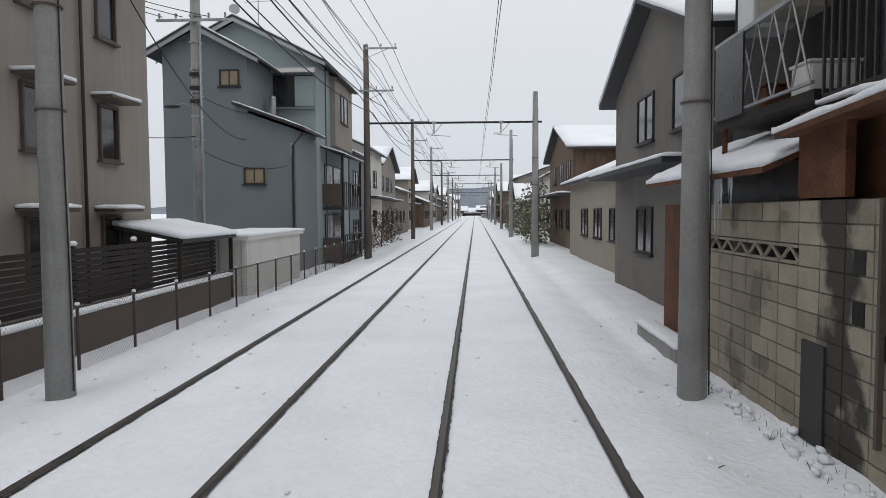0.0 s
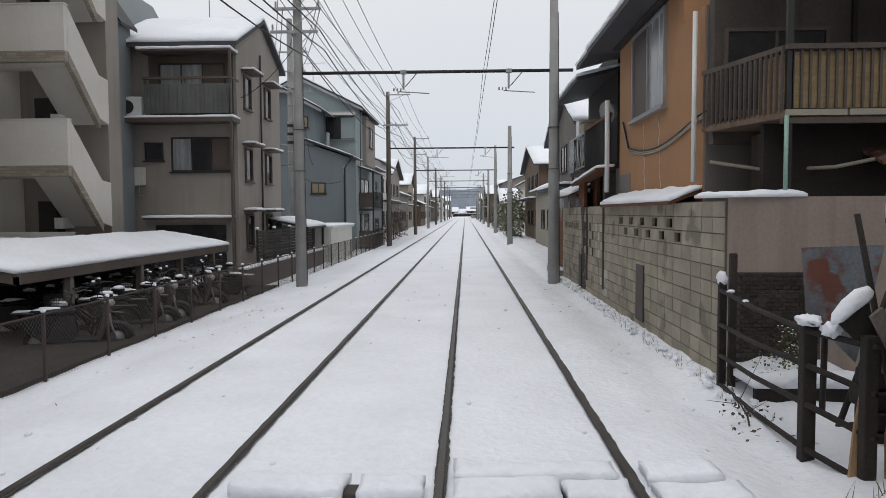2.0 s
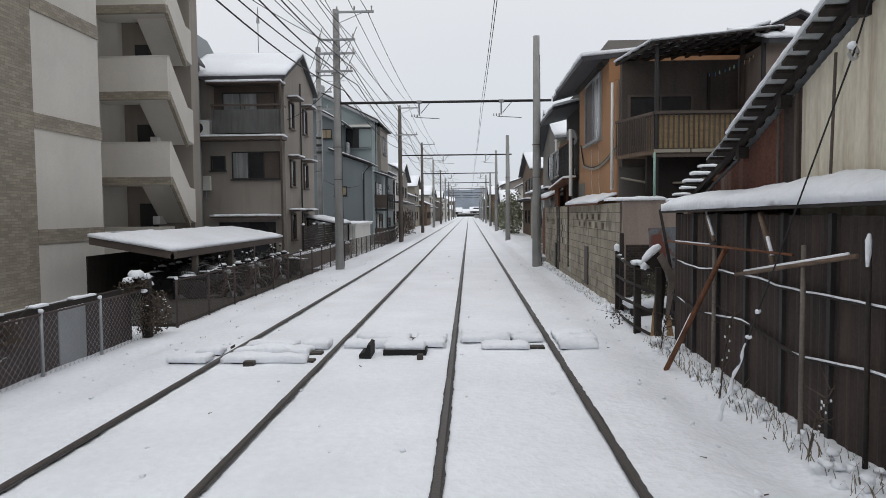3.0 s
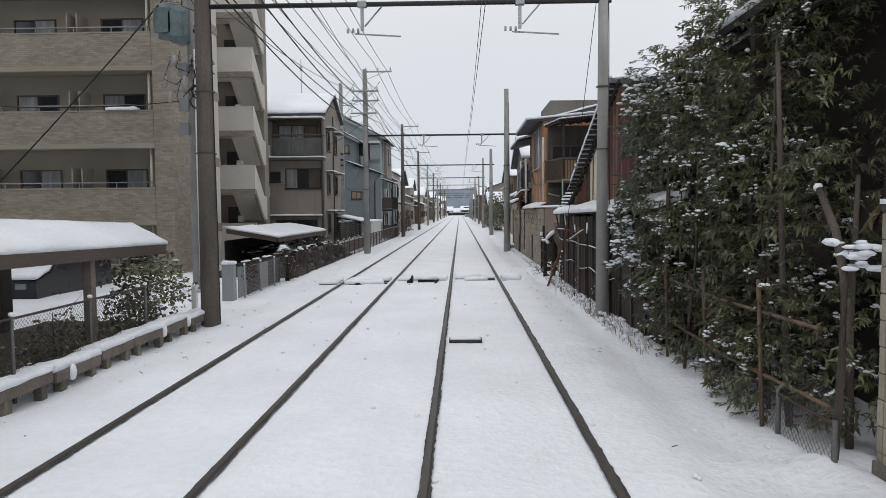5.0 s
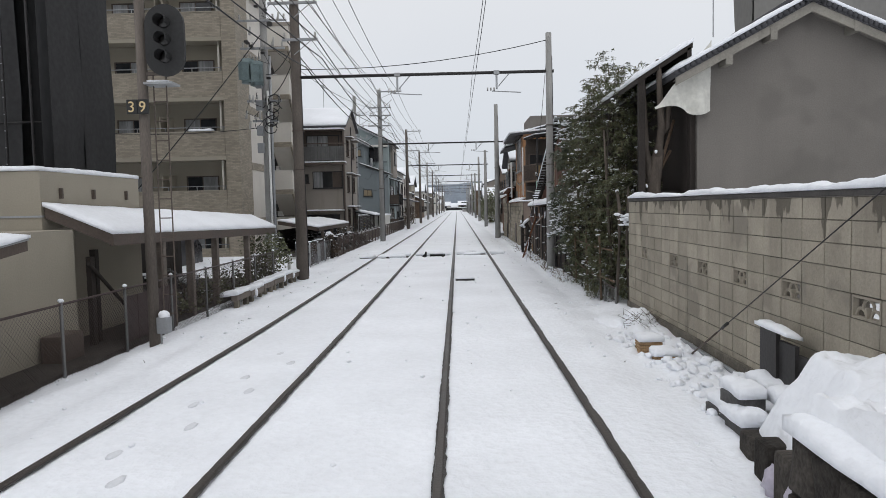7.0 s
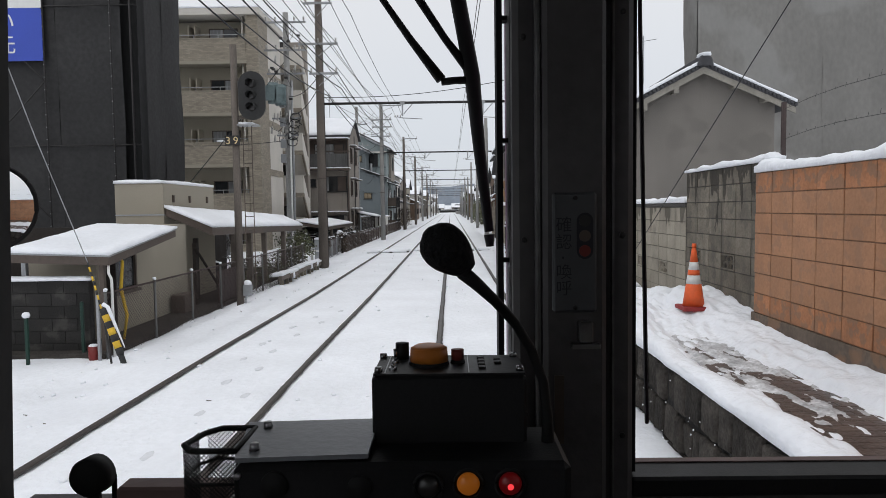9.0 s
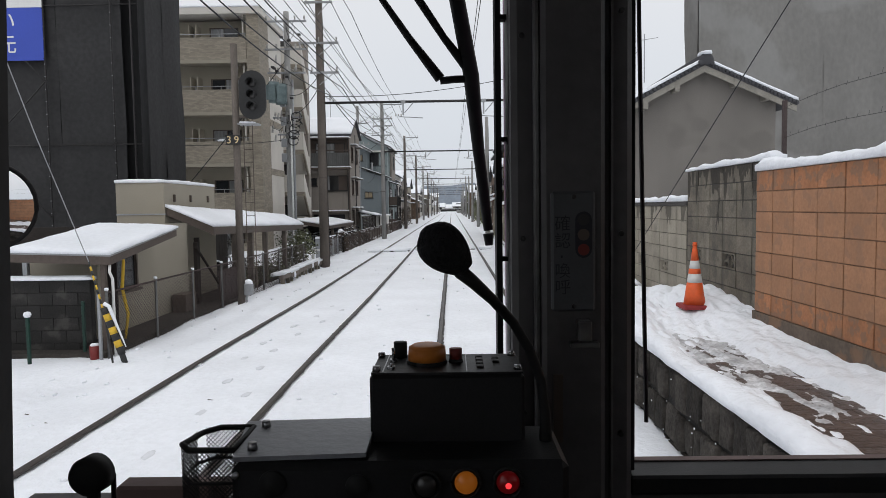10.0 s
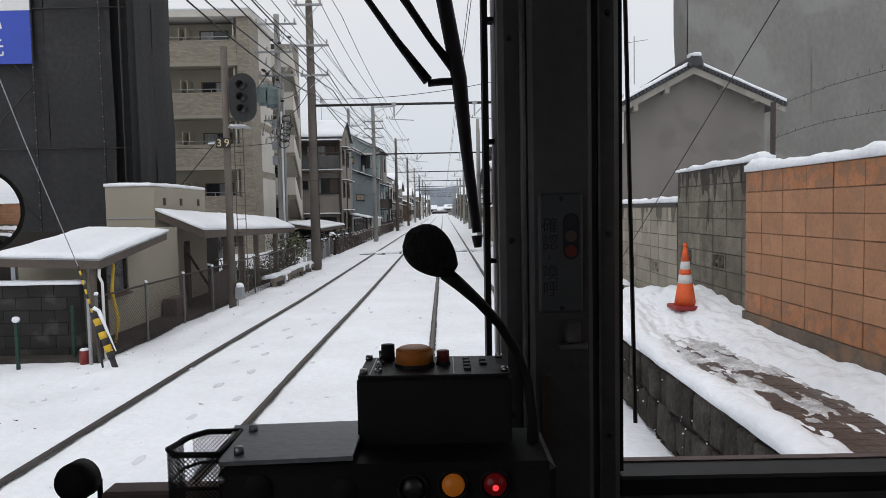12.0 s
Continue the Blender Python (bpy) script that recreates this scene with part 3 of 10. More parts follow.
def snow_height(x, y):
    """The snow sheet: a flat bed between the tracks, lower shoulders, ridges beside the fences."""
    p = Vector((x, y, 0))
    h = -0.035
    h -= 0.17 * min(1, max(0, (-4.5 - x) / 0.9))
    h -= 0.10 * min(1, max(0, (x - 1.35) / 0.6))
    if x > 2.0 and y > 11:
        h += 0.10 * min(1, (x - 2.0) / 0.5)
    h += 0.02 * noise.noise(p * 0.55) + 0.016 * noise.noise(p * 1.9)
    rough = 1.0 if (-3.7 < x < 0.6) else 2.2
    h += rough * 0.007 * noise.noise(p * 5.3)
    if x > 1.25:
        h += 0.022 * noise.noise(Vector((x * 3, y * 2.4, 4))) + 0.022 * noise.noise(Vector((x * 7, y * 4, 6)))
    if 1.55 < x < 2.68 and 11.5 < y < 21:
        e = min(1, (x - 1.55) / 0.35)
        h += e * (0.05 + 0.07 * noise.noise(Vector((x * 2.6, y * 1.9, 14))) + 0.06 * noise.noise(Vector((x * 6.5, y * 5, 15))))
    if -6.0 < x < -4.6:
        h += 0.018 * noise.noise(Vector((x * 6, y * 3.4, 2)))
        h += 0.05 * noise.noise(Vector((x * 1.3, y * 0.7, 5)))
    if -5.75 < x < -4.85 and 11.5 < y < 22:
        h += 0.13 * math.sin(math.pi * (x + 5.75) / 0.9) * max(0, 0.7 + 0.8 * noise.noise(Vector((x * 1.5, y * 0.9, 9))))
    near = min(abs(x - veer(r, y)) for r in RAILS)
    if near < 0.16:
        h = min(h, -0.022 - 0.028 * (1 - near / 0.16))
    if y > 120:
        h *= 0.5
    return h


def steps(stops):
    out = []
    for (a, d), (b, _) in zip(stops, stops[1:]):
        k = max(1, round((b - a) / d))
        out += [a + (b - a) * i / k for i in range(k)]
    return out + [stops[-1][0]]


gx = steps([(-900, 150), (-300, 60), (-60, 12), (-24, 2), (-8, 0.25), (-6, 0.11), (3.2, 0.25), (5, 2), (24, 12), (60, 60), (300, 150), (900, 1)])
gy = steps([(-300, 60), (-60, 10), (-10, 1), (2, 0.22), (14, 0.16), (56, 0.5), (90, 2), (140, 10), (300, 50), (1600, 1)])
gv = [(x, y, snow_height(x, y)) for x in gx for y in gy]
gf = [(i * len(gy) + j, (i + 1) * len(gy) + j, (i + 1) * len(gy) + j + 1, i * len(gy) + j + 1) for i in range(len(gx) - 1) for j in range(len(gy) - 1)]
ground = solid("ground", Shape().add(gv, gf), SNOW, "smooth fresh snow lying over the track bed and shoulders", "snow", (0, 0, 0), kind="structure", smooth=True)

SECTION = [(-HEAD, -0.03), (-HEAD, -0.012), (-HEAD + 0.01, 0), (HEAD - 0.01, 0), (HEAD, -0.012), (HEAD, -0.03), (0.012, -0.045), (0.012, -0.12), (-0.012, -0.12), (-0.012, -0.045)]
for rx in RAILS:
    s, stops = Shape(), steps([(-40, 10), (6, 1), (22, 4), (30, 50), (330, 1)])
    n = len(SECTION)
    v = [(veer(rx, y) + u, y, z) for y in stops for u, z in SECTION]
    f = [(i * n + j, i * n + (j + 1) % n, (i + 1) * n + (j + 1) % n, (i + 1) * n + j) for i in range(len(stops) - 1) for j in range(n)]
    s.add(v, f + [tuple(range(n)), tuple(range(len(v) - n, len(v)))])
    rail = solid("rail", s, RAIL, "dark wet steel tram rail cleared of snow", "rail", (rx, 0, 0), "rails of the two tracks", "structure")
    g = Shape()
    for side in (-1, 1):
        a, b = [], []
        y = -20.0
        while y < 150:
            p = Vector((y * 2.3, rx, side))
            w = HEAD + (0.014 + 0.011 * noise.noise(p) + 0.014 * noise.noise(p * 4.1)) * (1.25 if side > 0 else 0.7)
            cx = veer(rx, y)
            a.append((cx + side * HEAD * 0.9, y, -0.016))
            b.append((cx + side * max(w, HEAD * 0.95), y, -0.020))
            y += 0.07 if y < 60 else 0.6
        n = len(a)
        g.add(a + b, [(q, q + 1, n + q + 1, n + q) for q in range(n - 1)])
    part("wheel_groove", g, GROOVE, rail)

# crosswise snow-covered timbers of a foot crossing, set askew to the track
cr = random.Random(8)
for y, x0, x1 in ((34.8, -4.5, -2.52), (35.3, -4.3, -2.52), (35.75, -4.0, -2.52), (35.82, -2.3, -0.85), (36.3, -2.2, -0.83), (35.7, -0.3, 1.35), (36.2, -0.6, 1.4), (36.62, -0.6, 1.35)):
    t = thing("crossing_timber", (x0, y, -0.04), "wet dark timber crossing board under a roll of snow", "board", "boards of the foot crossing")
    cuts = [x0] + [q for r in RAILS if x0 < r < x1 for q in (r - 0.1, r + 0.1)] + [x1]
    for e0, e1 in zip(cuts[::2], cuts[1::2]):
        part("board", Shape().box(e0 + 0.02, e1 - 0.02, y - 0.09, y + 0.09, -0.09, 0.0, 0.012), SLEEPER, t)
        x = e0
        while x < e1 - 0.15:
            w = min(cr.uniform(0.55, 1.25), e1 - x)
            j = [cr.uniform(-0.035, 0.035) for _ in range(4)]
            part("snow", Shape().pillow([(x, y - 0.15 + j[0], -0.02), (x + w, y - 0.15 + j[1], -0.02), (x + w, y + 0.15 + j[2], -0.02), (x, y + 0.15 + j[3], -0.02)], 0.105, 0.05, 0.55, 0.01), SNOW, t, "", True)
            x += w + cr.choice((0.02, 0.03, 0.12))
for x, y, w in ((-3.35, 34.58, 0.14), (-3.0, 35.08, 0.12), (-2.95, 35.52, 0.1), (-1.15, 35.0, 0.08)):
    t = thing("timber_end", (x, y, -0.05), "bare dark end of a sleeper showing through the snow", "timber", "bare timber ends at the crossing")
    part("end", Shape().box(x - w / 2, x + w / 2, y - 0.05, y + 0.06, -0.1, 0.025, 0.012), SLEEPER, t)
t = thing("track_mat", (-1.4, 35.3, -0.03), "dark rubber mat and bent guard plate under snow", "mat")
part("plate", Shape().prism([(-1.98, -0.05), (-1.82, -0.05), (-1.82, 0.14), (-1.86, 0.16), (-1.9, 0.05), (-1.98, 0.02)], "y", 35.0, 35.4), RUBBER, t)
part("mat", Shape().box(-1.68, -1.08, 35.2, 35.55, -0.05, 0.035, 0.015), RUBBER, t)
part("snow", Shape().pillow([(-1.67, 35.24, 0.035), (-1.1, 35.22, 0.035), (-1.1, 35.54, 0.035), (-1.67, 35.54, 0.035)], 0.1, 0.05, 0.6, 0.0), SNOW, t, "", True)

# small clods, twigs and kicked-up snow beside the rails
s = Shape()
for _ in range(620):
    y = random.uniform(4, 60)
    x = random.choice([random.uniform(-6, -4.3), random.uniform(-4.2, 1.0), random.uniform(1.3, 2.5)])
    r = random.uniform(0.008, 0.034)
    s.ball((x, y, snow_height(x, y) + r * 0.3), r, r * random.uniform(0.7, 1.6), r * 0.6, 6, 0.2)
solid("snow_clods", s, SNOW, "small loose clods of snow", "snow", (0, 0, 0), kind="stuff", smooth=True)
s = Shape()
for _ in range(46):
    y, x = random.uniform(4, 50), random.choice([random.uniform(-5.6, -4.4), random.uniform(-4.0, 0.6), random.uniform(1.3, 2.3)])
    a, l = random.uniform(0, 6.28), random.uniform(0.02, 0.07)
    z = snow_height(x, y) + 0.008
    s.cyl((x, y, z), (x + l * math.cos(a), y + l * math.sin(a), z + random.uniform(0, 0.02)), 0.006, 0.003, 4)
solid("fallen_twigs", s, TWIG, "dark bits of twig and leaf on the snow", "twigs", (0, 0, 0), kind="stuff")
# footprints between the rails: flat lenses whose grey paints the shade of hollows
s = Shape()
for i in range(17):
    y = 7.0 + i * 0.62 + random.uniform(-0.1, 0.1)
    x = -3.12 + 0.16 * (1 if i % 2 else -1) + 0.2 * math.sin(i * 0.5)
    s.ball((x, y, snow_height(x, y) - 0.004), 0.055, 0.13, 0.012, 10, 0.15)
solid("footprints", s, PRINT_SHADE, "shallow footprints drawn in greyer snow for their shade", "footprints", (0, 0, 0), kind="stuff", smooth=True)
# a steel box lid between the rails
t = thing("track_box", (-0.35, 26.2, -0.03), "flat dark metal cover plate with a snow cap", "cover")
part("lid", Shape().box(-0.62, -0.1, 26.0, 26.3, -0.05, 0.0, 0.008), TRIM_DARK, t)
part("snow", Shape().pillow([(-0.6, 26.03, 0.0), (-0.12, 26.03, 0.0), (-0.12, 26.27, 0.0), (-0.6, 26.27, 0.0)], 0.03, 0.06, 0.3, 0), SNOW, t, "", True)


# ---- poles and overhead line ----
def insulator(s, p, up=0.16, r=0.035):
    s.cyl(p, (p[0], p[1], p[2] + up), r * 0.35, n=6)
    for k in (0.35, 0.65, 0.95):
        s.cyl((p[0], p[1], p[2] + up * k - 0.02), (p[0], p[1], p[2] + up * k + 0.02), r, r * 0.7, 8)


def line_pole(x, y, top, m, label, arms, beam=None, r=0.17):
    t = thing("overhead_line_pole", (x, y, -0.3), label, "pole", "overhead line poles")
    part("shaft", Shape().cyl((x, y, -0.4), (x, y, top), r, r * 0.68, 14), m, t, "", True)
    for z in (3.2, 4.4):
        part("steel_band", Shape().cyl((x, y, z), (x, y, z + 0.025), r * 1.01, r * 1.01, 14), TRIM_BROWN, t)
    for z, x0, x1 in arms:
        arm = part("cross_arm", Shape().box(x + x0, x + x1, y - 0.24, y - 0.17, z - 0.04, z + 0.04, 0.008), GALV, t)
        n = max(2, int((x1 - x0) / 0.45))
        for i in range(n):
            ii = Shape()
            insulator(ii, (x + x0 + 0.08 + (x1 - x0 - 0.16) * i / (n - 1), y - 0.2, z + 0.04))
            part("insulator", ii, INSULATOR, arm, "", True)
        part("brace", Shape().cyl((x, y - 0.18, z - 0.45), (x + x1 * 0.7, y - 0.2, z - 0.04), 0.014, n=5), GALV, arm)
    w = Shape().tube([(x + (r + 0.01) * (1 - 0.32 * i / 6), y - 0.03 + 0.012 * math.sin(i * 2.2), -0.1 + (top - 0.6) * i / 6) for i in range(7)], 0.009, 5)
    part("earth_cable", w, CABLE, t)
    return t


def beam_across(y, z, x0, x1, droppers):
    t = thing("cross_beam", (x0, y, z), "thin dark steel tube spanning the tracks between poles", "beam", "cross beams over the tracks")
    part("beam", Shape().cyl((x0, y, z), (x1, y, z), 0.048, n=8), TRIM_DARK, t, "", True)
    for x in droppers:
        s = Shape().box(x - 0.03, x + 0.03, y - 0.03, y + 0.03, z - 0.50, z + 0.06)
        s.box(x - 0.09, x + 0.09, y - 0.06, y + 0.06, z - 0.06, z + 0.06, 0.01)
        d = part("hanger", s, GALV, t)
        part("stay", Shape().cyl((x + 0.42, y, z), (x + 0.05, y, z - 0.42), 0.018, n=6), GALV, d)
        part("pull_off_rod", Shape().cyl((x - 0.15, y, z - 0.56), (x + 0.75, y, z - 0.62), 0.016, n=6), GALV, d)
        ii = Shape()
        for k in (-0.3, -0.2, -0.1):
            ii.cyl((x + k, y, z - 0.5), (x + k + 0.04, y, z - 0.5), 0.05, 0.05, 8)
        part("insulator", ii, INSULATOR, d, "", True)
    return t


ARMS_A = ((9.75, -0.5, 0.55), (8.25, -0.75, 0.75), (7.15, -0.35, 0.75))
line_pole(-5.42, 28.75, 9.95, POLE_BROWN, "tall brown weathered pole with cross arms in the snow", ARMS_A, r=0.19)
line_pole(-5.38, 51.5, 9.5, CONCRETE, "tall tapered grey concrete pole carrying many cross arms", ((9.35, 0.0, 1.45), (8.35, -0.65, 0.75), (7.85, -0.65, 0.75), (7.2, -0.75, 0.65)))
line_pole(-5.4, 75.0, 9.6, POLE_BROWN, "tall weathered line pole beside the fence", ((9.4, 0.0, 1.45), (7.5, -0.3, 1.3)), r=0.17)
for k, y in enumerate((98.0, 121.0, 145.0, 169.0, 193.0, 217.0, 241.0, 268.0)):
    line_pole(-5.4, y, 9.3, CONCRETE if k % 2 else POLE_BROWN, "distant line pole beside the straight track", ((9.1, 0.0, 1.4), (7.6, -0.4, 1.2)))
for k, (x, y) in enumerate(((2.05, 51.5), (2.3, 75.0), (2.4, 98.0), (2.5, 121.0), (2.5, 145.0), (2.5, 169.0), (2.5, 193.0), (2.5, 217.0))):
    line_pole(x, y, 8.4 if k % 2 == 0 else 7.4, CONCRETE, "plain grey concrete pole standing close to the wall" if k == 0 else "slender grey pole on the far side of the track", (), r=0.17)
line_pole(2.35, 28.75, 7.2, CONCRETE, "slender grey pole on the far side of the track", (), r=0.13)
for y in (28.75, 51.5, 75.0, 98.0, 121.0, 145.0, 169.0, 193.0, 217.0):
    beam_across(y, 6.05, -5.45, 2.5 if y < 40 else 2.6, (-2.3, 0.75))


def wire(p, q, sag, r=0.011, n=14, label="thin black overhead wire", name="overhead_wire"):
    pts = []
    for i in range(n + 1):
        t = i / n
        pts.append((p[0] + (q[0] - p[0]) * t, p[1] + (q[1] - p[1]) * t, p[2] + (q[2] - p[2]) * t - 4 * sag * t * (1 - t)))
    return solid(name, Shape().tube(pts, r, 5), CABLE, label, "wire", p, "overhead wires", smooth=True)


SPANS = (-18.0, 5.9, 28.75, 51.5, 75.0, 98.0, 121.0, 145.0, 169.0, 193.0, 217.0)
for a, b in zip(SPANS, SPANS[1:]):
    for x in (-3.13, 0.0):
        wire((x, a, 5.38), (x, b, 5.38), 0.04, 0.007, 6, "copper contact wire over the track")
        wire((x, a, 5.95), (x, b, 5.95), 0.30, 0.007, 12, "messenger wire sagging over the track")
    for x, z, g in ((-5.85, 9.9, 0.35), (-4.95, 9.9, 0.35), (-6.1, 8.4, 0.4), (-5.7, 8.4, 0.4), (-4.75, 8.4, 0.4), (-5.7, 7.3, 0.5), (-4.75, 7.3, 0.45), (-4.6, 6.7, 0.5), (-5.1, 6.45, 0.55), (-4.2, 9.45, 0.3)):
        wire((x, a, z + 0.1 * math.sin(a + x)), (x, b, z + 0.1 * math.sin(b + x)), g, 0.013 if z > 7.5 else 0.018)
# slack telephone cables that cross from pole to house
wire((-5.4, 28.75, 6.3), (2.35, 28.75, 7.0), 0.25, 0.012)
wire((-5.4, 51.5, 6.9), (-8.4, 55.0, 5.9), 0.25, 0.012)
wire((-5.4, 51.5, 6.4), (-8.6, 67.9, 4.6), 0.9, 0.012)
wire((-5.4, 28.75, 7.2), (-8.2, 35.5, 7.5), 0.3, 0.016)
wire((-5.4, 28.75, 6.8), (-8.2, 35.5, 6.6), 0.35, 0.016)
wire((-8.2, 35.5, 8.8), (-5.6, 51.5, 8.3), 0.5, 0.012)
wire((-8.2, 35.5, 5.4), (-16, 34.0, 5.3), 0.25, 0.014)
wire((-8.2, 35.5, 9.3), (-12.5, 33.0, 2.9), 0.1, 0.02, label="green guard tube round a stay wire")

# distribution pole with transformers behind the line pole
t = thing("transformer_pole", (-8.25, 35.5, -0.3), "grey concrete pole crowded with transformers, fittings and cables", "pole")
part("shaft", Shape().cyl((-8.25, 35.5, -0.4), (-8.25, 35.5, 11.4), 0.19, 0.13, 14), CONCRETE, t, "", True)
for k, (x, z, m) in enumerate(((-8.85, 7.6, GALV), (-8.5, 7.5, GALV))):
    s = Shape().cyl((x, 35.2, z - 0.5), (x, 35.2, z + 0.45), 0.26, 0.26, 14)
    tr = part("transformer", s, TEAL_TANK, t, "teal-grey finned transformer can", True)
    part("fin", Shape().box(x - 0.3, x + 0.3, 34.93, 34.96, z - 0.4, z + 0.3), TEAL_TANK, tr)
    part("fin", Shape().box(x - 0.2, x + 0.2, 34.88, 34.9, z - 0.4, z + 0.3), TEAL_TANK, tr)
    ii = Shape()
    for q in (-0.12, 0.0, 0.12):
        insulator(ii, (x + q, 35.2, z + 0.45), 0.2, 0.05)
    part("bushing", ii, INSULATOR, tr, "", True)
for z, w in ((10.9, 1.0), (9.6, 1.0), (8.5, 0.9), (6.4, 0.7), (5.6, 0.5)):
    arm = part("cross_arm", Shape().box(-8.25 - w, -8.25 + w, 35.25, 35.33, z - 0.04, z + 0.04), GALV, t)
    for i in range(5):
        ii = Shape()
        insulator(ii, (-8.25 - w + 0.1 + i * (2 * w - 0.2) / 4, 35.3, z + 0.04), 0.2, 0.05)
        part("insulator", ii, INSULATOR, arm, "", True)
for z in (4.3, 5.0, 6.0, 6.9):
    part("junction_box", Shape().box(-8.55, -8.3, 35.1, 35.3, z, z + 0.4, 0.02), TRIM_GREY, t)
fx = random.Random(31)
for k in range(26):
    z = fx.uniform(5.2, 10.4)
    x = -8.25 + fx.uniform(-0.75, 0.7)
    if k % 3 == 0:
        part("cut_out_switch", Shape().cyl((x, 35.15, z), (x + 0.05, 35.1, z + 0.32), 0.05, 0.04, 8), INSULATOR, t, "", True)
    elif k % 3 == 1:
        part("clamp", Shape().box(x - 0.08, x + 0.08, 35.1, 35.22, z, z + 0.09, 0.01), TRIM_DARK, t)
    else:
        part("jumper_cable", Shape().tube([(x, 35.2, z + 0.5), (x + fx.uniform(-0.2, 0.2), 35.05, z), (x + fx.uniform(-0.4, 0.4), 35.15, z - 0.15), (-8.2, 35.25, z + 0.3)], 0.014, 5), CABLE, t, "", True)
part("cable_riser", Shape().cyl((-8.02, 35.4, 0.2), (-8.02, 35.4, 8.2), 0.06, n=8), GALV, t, "", True)
part("cable_riser", Shape().cyl((-8.1, 35.25, 0.2), (-8.1, 35.25, 6.8), 0.045, n=8), WHITE_PAINT, t, "", True)
lp = Shape()
for k in range(5):
    lp.tube([(-8.0 + 0.25 * math.cos(a) + 0.15 * k * 0.3, 35.2, 5.3 + 0.28 * k + 0.22 * math.sin(a)) for a in [i * 0.6 for i in range(11)]], 0.022, 5)
part("cable_loop", lp, CABLE, t, "", True)


# street pole with a lamp between the houses
t = thing("street_pole", (-8.85, 64.2, -0.3), "grey concrete street pole with a lamp, bands and service cables", "pole")
part("shaft", Shape().cyl((-8.85, 64.2, -0.4), (-8.85, 64.2, 11.2), 0.18, 0.135, 14), CONCRETE, t, "", True)
lamp = part("lamp_arm", Shape().tube([(-8.9, 64.15, 5.2), (-9.2, 64.05, 5.28), (-9.45, 64.0, 5.25)], 0.022, 6), GALV, t, "", True)
part("lamp_head", Shape().ball((-9.55, 64.0, 5.2), 0.27, 0.1, 0.06, 12), TRIM_DARK, lamp, "dark flat lamp head", True)
for z in (4.2, 4.9, 5.5, 5.62, 5.74, 6.3, 7.1, 7.9):
    part("steel_band", Shape().cyl((-8.85, 64.2, z), (-8.85, 64.2, z + 0.05), 0.185, 0.185, 14), GALV, t)
for z, w in ((9.6, 0.9), (8.7, 0.8), (7.75, 1.1)):
    arm = part("cross_arm", Shape().box(-8.85 - w, -8.85 + w, 63.95, 64.02, z - 0.035, z + 0.035), GALV, t)
    for i in range(5):
        ii = Shape()
        insulator(ii, (-8.85 - w + 0.1 + i * (2 * w - 0.2) / 4, 63.98, z + 0.035), 0.16, 0.04)
        part("insulator", ii, INSULATOR, arm, "", True)
part("cable_riser", Shape().cyl((-8.68, 64.08, -0.2), (-8.68, 64.08, 7.6), 0.03, n=8), TRIM_GREY, t, "", True)
for z in (6.1, 5.7, 5.3):
    part("clamp", Shape().box(-9.0, -8.7, 64.0, 64.05, z, z + 0.12, 0.01), TRIM_DARK, t)
wire((-8.85, 64.0, 4.0), (-7.2, 68.2, 3.7), 0.35, 0.012)
wire((-8.85, 64.0, 5.6), (-8.4, 68.2, 5.55), 0.12, 0.01)
wire((-8.85, 64.0, 4.3), (-13.5, 60.0, 5.0), 0.4, 0.012)
for x, z in ((-9.5, 9.75), (-8.85, 9.75), (-8.2, 9.75), (-9.4, 8.85), (-8.3, 8.85)):
    wire((x, 64.0, z), (x + 3.6, 51.5, z - 0.9), 0.35, 0.014)
for dx, z in ((-0.9, 7.85), (-0.3, 7.85), (0.5, 7.85)):
    wire((-8.85 + dx, 64.0, z), (-13.0, 58.0 + dx, z + 0.7), 0.2, 0.012)


def lettering(body, size, place, face="-y", depth=0.004):
    """The outlines of some characters as a thin raised mesh, with their lower left corner at a place."""
    cu = bpy.data.curves.new("lettering", "FONT")
    cu.body, cu.size, cu.extrude = body, size, depth
    ob = bpy.data.objects.new("lettering", cu)
    scene.collection.objects.link(ob)
    me = bpy.data.meshes.new_from_object(ob.evaluated_get(bpy.context.evaluated_depsgraph_get()))
    s = Shape()
    s.add([(place[0] + v.co.x, place[1] - v.co.z, place[2] + v.co.y) for v in me.vertices], [tuple(p.vertices) for p in me.polygons])
    bpy.data.objects.remove(ob)
    return s


# ---- west side: walls of houses, sheds and fences ----
# blue-grey stepped house
t = thing("house", (-9.5, 73.0, -0.4), "three-storey blue-grey house with stepped snowy gables", "house")
FY = 68.3
main = Shape().prism([(-11.8, -0.6), (-6.95, -0.6), (-6.95, 5.0), (-8.68, 5.62), (-8.68, 7.72), (-10.5, 8.68), (-11.8, 8.0)], "y", FY, 71.6)
part("front_wall", main, BLUE_GREY, t, "matt slate-blue siding")
part("rear_wall", Shape().prism([(-13.0, -0.6), (-6.95, -0.6), (-6.95, 8.25), (-10.2, 9.82), (-13.0, 8.4)], "y", 71.62, 78.6), BLUE_PALE, t, "pale teal siding")
